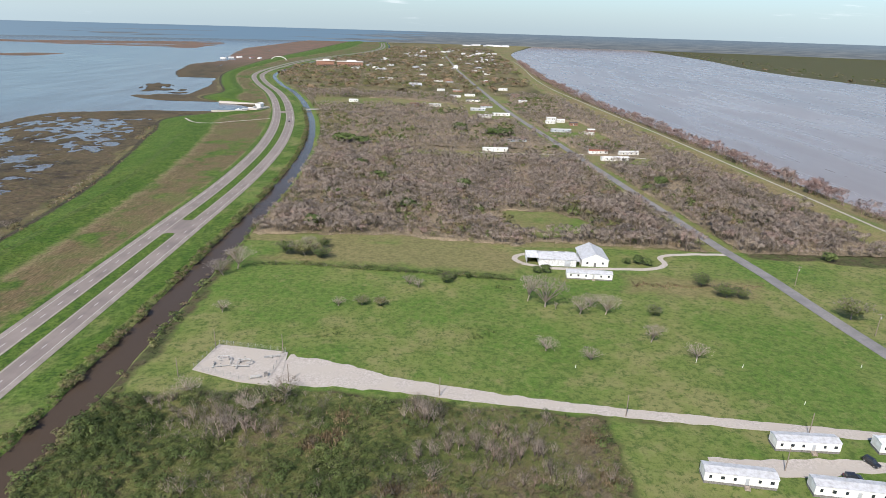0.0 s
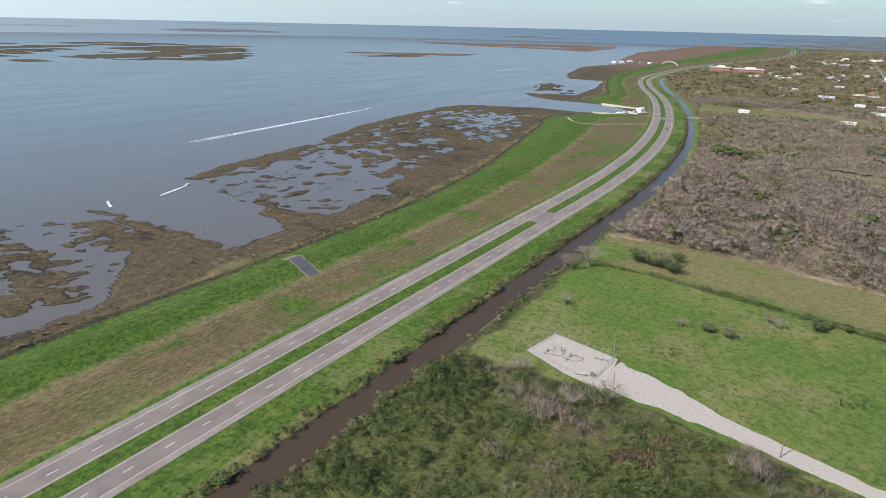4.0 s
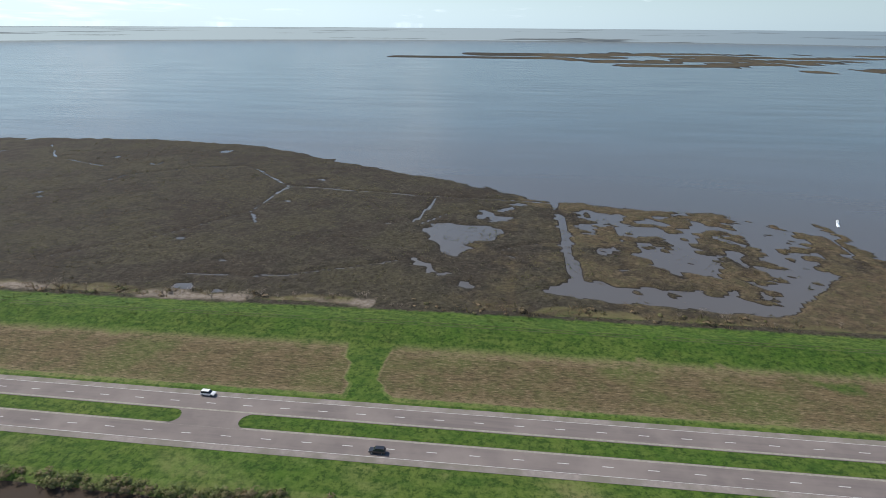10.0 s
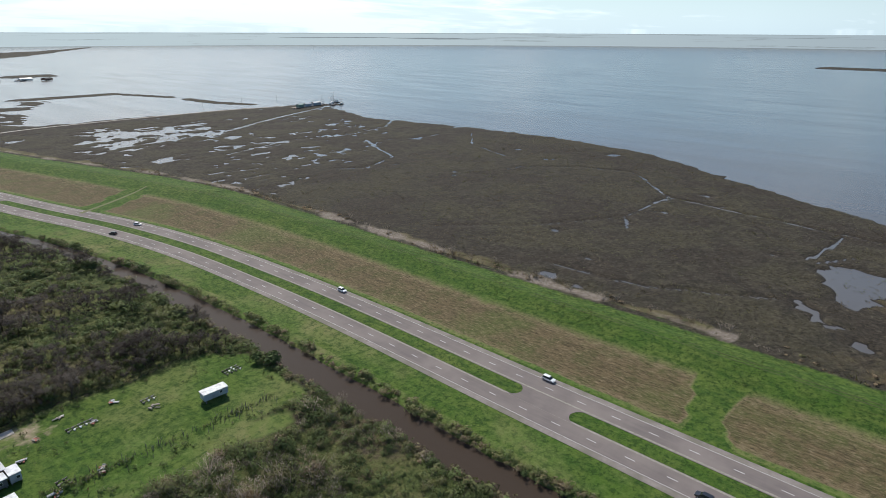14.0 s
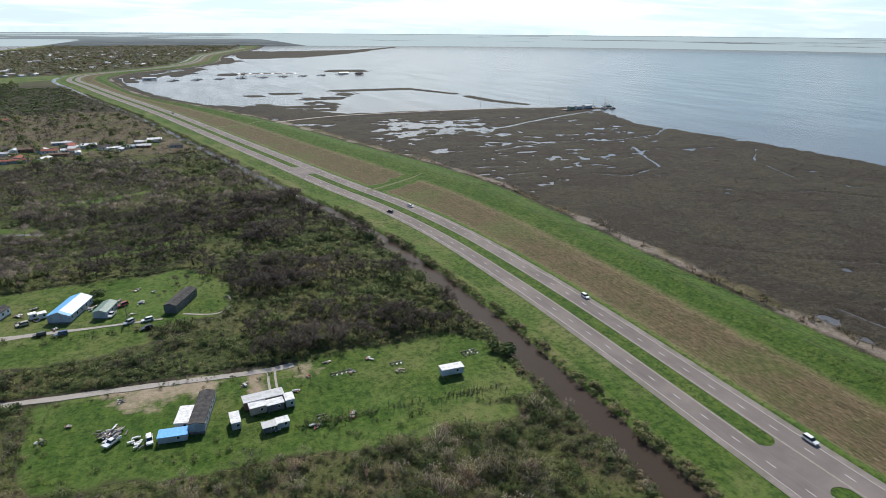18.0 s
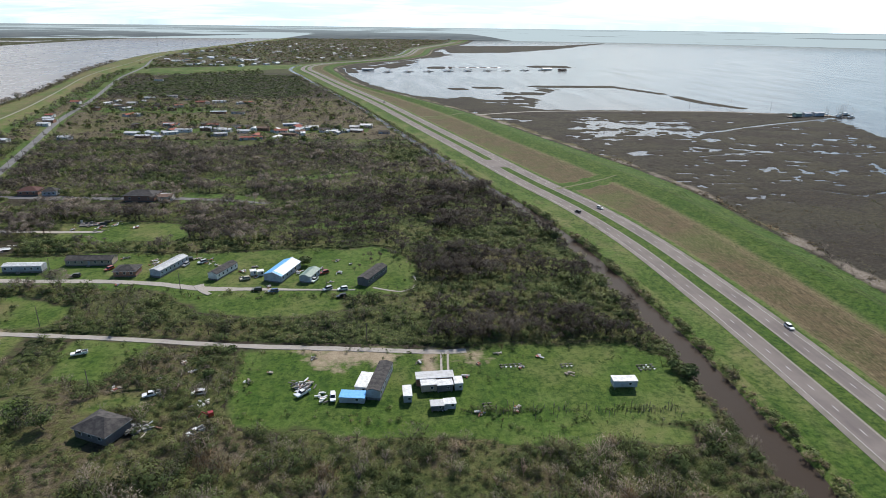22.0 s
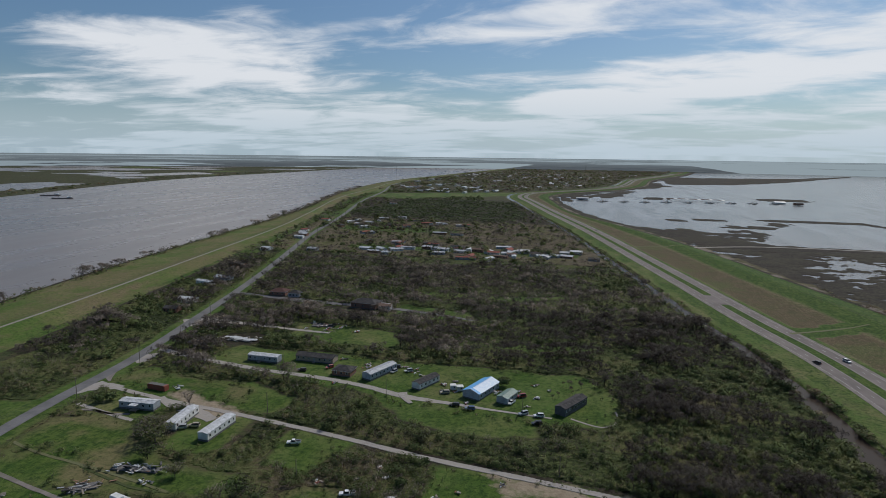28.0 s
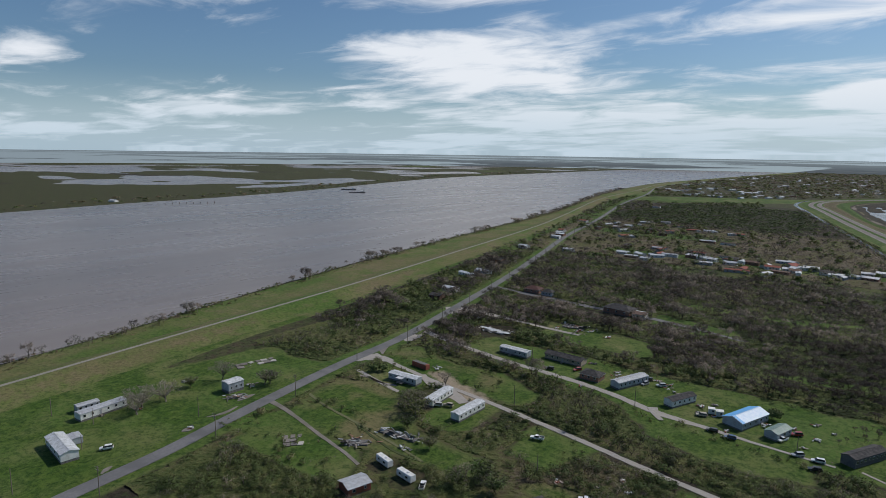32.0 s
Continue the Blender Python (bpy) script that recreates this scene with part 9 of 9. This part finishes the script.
# ragged bushes and weeds where the lawns of the lots meet the brush
x, y = scatter(-105, 240, -315, -125, 2.3)
edge = np.full(len(x), -99.0)
for k in ("lot_south", "row_south", "road_lots", "gravel_lots", "lawn_house_l", "lawn_house_n", "lawn_ruin", "lawn_west", "brown_house_yard"):
    edge = np.maximum(edge, inside(x, y, LAWNS[k]))
edge = edge - soft_noise(x, y, 13, 91) * 3.5
ok = (edge > -1.5) & (edge < 8) & (RNG.random(len(x)) < np.exp(-np.maximum(edge, 0) * 0.42))
for px, py, r in KEEP_OUT:
    ok &= np.hypot(x - px, y - py) > r - 1
for lane in LANES:
    for (ax, ay), (bx, by) in zip(lane, lane[1:]):
        t = np.clip(((x - ax) * (bx - ax) + (y - ay) * (by - ay)) / ((bx - ax) ** 2 + (by - ay) ** 2), 0, 1)
        ok &= np.hypot(x - ax - t * (bx - ax), y - ay - t * (by - ay)) > 3.0
half = RNG.random(len(x)) < 0.6
growth("edge_bushes", x[ok & half], y[ok & half], BUSHES_LOW, (0.6, 2.6), (0.9, 1.4), (0.0, 0.6), "small ragged bushes along the edges of the lots", "bushes")
growth("edge_weeds", x[ok & ~half], y[ok & ~half], TUFTS + SHRUBS_BARE[:1], (0.6, 1.8), (0.9, 1.5), (0.2, 0.8), "weeds and stalks along the edges of the lots", "weeds")

x, y = RNG.uniform(-14, 22, 40), RNG.uniform(-308, -252, 40)
ok = (np.hypot(x - 10.5, y + 270) > 11) & (np.hypot(x - 4, y + 275) > 9)
growth("yard_trees", x[ok], y[ok], TREES, (3.0, 5.0), (0.5, 0.8), (0.0, 0.25), "thin dark leafless trees behind the last home", "trees")
# dark clumps of reeds that stand in the shallows of the pools
x, y = scatter(-520, -236, -80, 790, 3.4)
z = marsh_height(x, y)
ok = (z > -0.55) & (z < 0.12) & (x > X_SHORE(y) - 4) & (x < X_TOE(y) - 4) & (RNG.random(len(x)) < 0.6)
growth("pool_reeds", x[ok], y[ok], TUFTS[:2], (0.5, 0.9), (1.6, 3.0), (0.45, 0.78), "dark clumps of reeds standing in the pools", "reeds", z=np.full(int(ok.sum()), -0.05))
x, y = scatter(-560, -200, -840, -80, 4.0)
z = marsh_height(x, y)
ok = (z > -0.7) & (z < 0.12) & (x > X_SHORE(y) + 2) & (x < X_TOE(y) - 4) & (RNG.random(len(x)) < 0.75)
growth("pool_reeds", x[ok], y[ok], TUFTS, (0.5, 1.0), (1.6, 3.2), (0.5, 0.66), "dark clumps of reeds in the southern pools", "reeds", z=np.full(int(ok.sum()), -0.05))
# ---- single trees ----
def single_tree(x, y, h, w, tint, kind, label, z=Z0):
    """A tree of its own: trunk with limbs, and a crown of twigs and leaves."""
    v, f, m = kind
    r = thing("tree", x, y, float(RNG.uniform(0, 360)), label, "tree", "trees of the fields", z)
    s = np.array([w, w, h])
    for name, pickm, mat in (("trunk", 0, TWIG), ("branchwork", 3, TWIG), ("crown", 1, LEAF)):
        g = f[m == pickm]
        if not len(g):
            continue
        used, inv = np.unique(g, return_inverse=True)
        me = mesh_from(name, v[used] * s, inv.reshape(-1, 3), mat)
        store(me, "tint", np.full(len(used), tint))
        ob = new(name, me)
        ob.parent = r
        if name == "branchwork":
            ob["kind"] = "stuff"
    return r


BIG_BARE = [bare_tree(15, 460, 24, 0.5, 0.013, 1.25, 1.6) for _ in range(4)]
BIG_LEAFY = [bare_tree(11, 420, 620, 0.5, 0.014) for _ in range(3)]
BIG_BUSH = [bush(380, 8, 0.8, 0.13, 30) for _ in range(3)]
BARE_AT = [(48, 244, 13, 1.2), (62, 238, 8, 1.3), (73, 238, 8.5, 1.2), (85, 214, 7, 1.2), (42, 205, 5, 1.7), (58, 199, 4.5, 1.7), (98, 201, 5.5, 1.6), (41, 250, 12, 0.8), (-42, 240, 3.5, 1.6), (-89, 231, 4.5, 1.5),
           (-13, 265, 4.5, 1.6), (-8, 262, 4, 1.5), (52, 241, 4, 0.4), (68, 246, 6, 1.5), (-98, 280, 11, 1.2), (-102, 271, 8, 1.4), (-70, 313, 6, 1.4), (-56, 160, 6, 1.2), (-48, 171, 7, 1.3), (-80, 170, 6, 1.4), (177, -224, 7, 1.0), (264, -117, 9.5, 1.6), (262, -127, 8.5, 1.6), (267, -158, 9, 1.3), (258, -112, 8, 1.5), (246, -168, 7, 1.4)]
for k, (tx, ty, th, tw) in enumerate(BARE_AT):
    single_tree(tx, ty, th, th * tw, 0.50 + 0.3 * ((k * 7) % 5) / 5, BIG_BARE[k % 4], "bare grey tree with a wide twiggy crown on grass")
LEAFY_AT = [(128, 272, 6, 1.6), (135, 259, 6, 2.0), (142, 258, 5, 1.6), (180, 239, 9, 1.5), (-69, 300, 7.5, 1.9), (-60, 298, 6, 2.1), (-79, 302, 7, 1.7), (95, 239, 4, 2.0), (-32, 241, 4, 1.8), (-24, 241, 4, 1.6), (-62, 314, 5, 1.5),
            (5, 268, 5, 1.6), (244, -170, 6.5, 1.6), (269, -143, 5, 1.5), (142, -170, 5, 1.4), (113, -164, 7, 1.5), (104, -160, 7, 1.4), (118, -156, 6, 1.5), (167, -190, 9, 1.6), (174, -196, 7, 1.4), (160, -178, 6, 1.5)]
for k, (tx, ty, th, tw) in enumerate(LEAFY_AT):
    single_tree(tx, ty, th, th * tw, 0.12 + 0.1 * (k % 5), BIG_LEAFY[k % 3], "broad half-leafless tree with dark olive foliage on grass")
BUSH_AT = [(106, 301, 5), (100, 300, 3.5), (110, 298, 4), (214, 312, 6), (55, 285, 4.5), (50, 284, 3.5), (-24, 243, 2.5), (8, 274, 3.5), (15, 276, 3), (-101, -177, 5), (-98, -182, 4), (45, -288, 5), (60, -203, 3), (63, -185, 4), (218, -216, 4), (215, -219, 4.5)]
for k, (tx, ty, th) in enumerate(BUSH_AT):
    single_tree(tx, ty, th, th * 1.15, 0.05 + 0.08 * (k % 4), BIG_BUSH[k % 3], "dense round green bush beside the grass")

for k, (tx, ty, th, tw) in enumerate(((74, 699, 11, 1.7), (58, 703, 9, 1.5), (-98, 632, 10, 2.0), (-80, 628, 9, 1.6), (176, 475, 9, 1.3), (23, 736, 9, 1.6), (-46, 476, 8, 1.3), (-66, 520, 8, 1.4), (20, 455, 7, 1.5), (-20, 395, 7, 1.6), (-75, 350, 8, 1.5))):
    single_tree(tx, ty, th, th * tw, 0.08 + 0.06 * (k % 3), BIG_BUSH[k % 3], "dark evergreen oak standing in bare woods")

# hedges and garden rows
xs = np.arange(-92, 38, 0.8)
growth("field_hedge", xs, 286 - np.clip(xs + 60, 0, 200) * 0.125 + RNG.normal(size=len(xs)) * 0.8, BUSHES + SHRUBS_BARE[:2], (1.5, 3.0), (1.0, 1.4), (0.0, 0.5), "low ragged hedge across the field", "hedge", z=np.full(len(xs), 0.85))
xs = np.arange(95, 160, 0.8)
growth("dry_reeds", xs, 272 + RNG.normal(size=len(xs)) * 1.4, TUFTS, (0.8, 1.5), (1.2, 2.0), (0.85, 1.0), "strip of dry tan reeds in the field", "reeds", z=np.full(len(xs), 0.85))
xs = np.concatenate([np.arange(-90, -20, 0.55), np.arange(-85, -28, 0.9)])
growth("garden_row", xs, -158 - (xs + 85) * 0.045 + RNG.normal(size=len(xs)) * 1.0, BUSHES_MID + SHRUBS_BARE[:2], (1.0, 2.2), (0.35, 0.7), (0.0, 0.5), "row of dark stalks and dead plants along the lot", "plants", z=np.full(len(xs), 0.85))
xs = RNG.uniform(-95, -22, 240)
ys = RNG.uniform(-196, -176, 240)
ok = soft_noise(xs, ys, 9, 83) > 0.25
growth("garden_plants", xs[ok], ys[ok], BUSHES + SHRUBS_BARE, (0.6, 1.5), (0.5, 0.9), (0.0, 0.3), "scattered garden plants and pots on the lawn", "plants", z=np.full(int(ok.sum()), 0.9))
xs = np.arange(-100, 20, 1.5)
growth("lane_hedge", xs, -201.5 + RNG.normal(size=len(xs)) * 0.8, BUSHES + SHRUBS_BARE, (0.8, 2.0), (0.6, 1.0), (0.0, 0.4), "dark ragged hedge along the lot", "hedge", z=np.full(len(xs), 0.85))
for cx, cy in ((-1, 207), (16, 215), (-42, 216), (30, 262)):
    xs, ys = cx + RNG.normal(size=26) * 3.2, cy + RNG.normal(size=26) * 2.6
    growth("field_rushes", xs, ys, TUFTS, (0.5, 0.9), (1.5, 2.6), (0.0, 0.12), "patch of dark green rushes in the field", "rushes", z=np.full(26, 0.85))
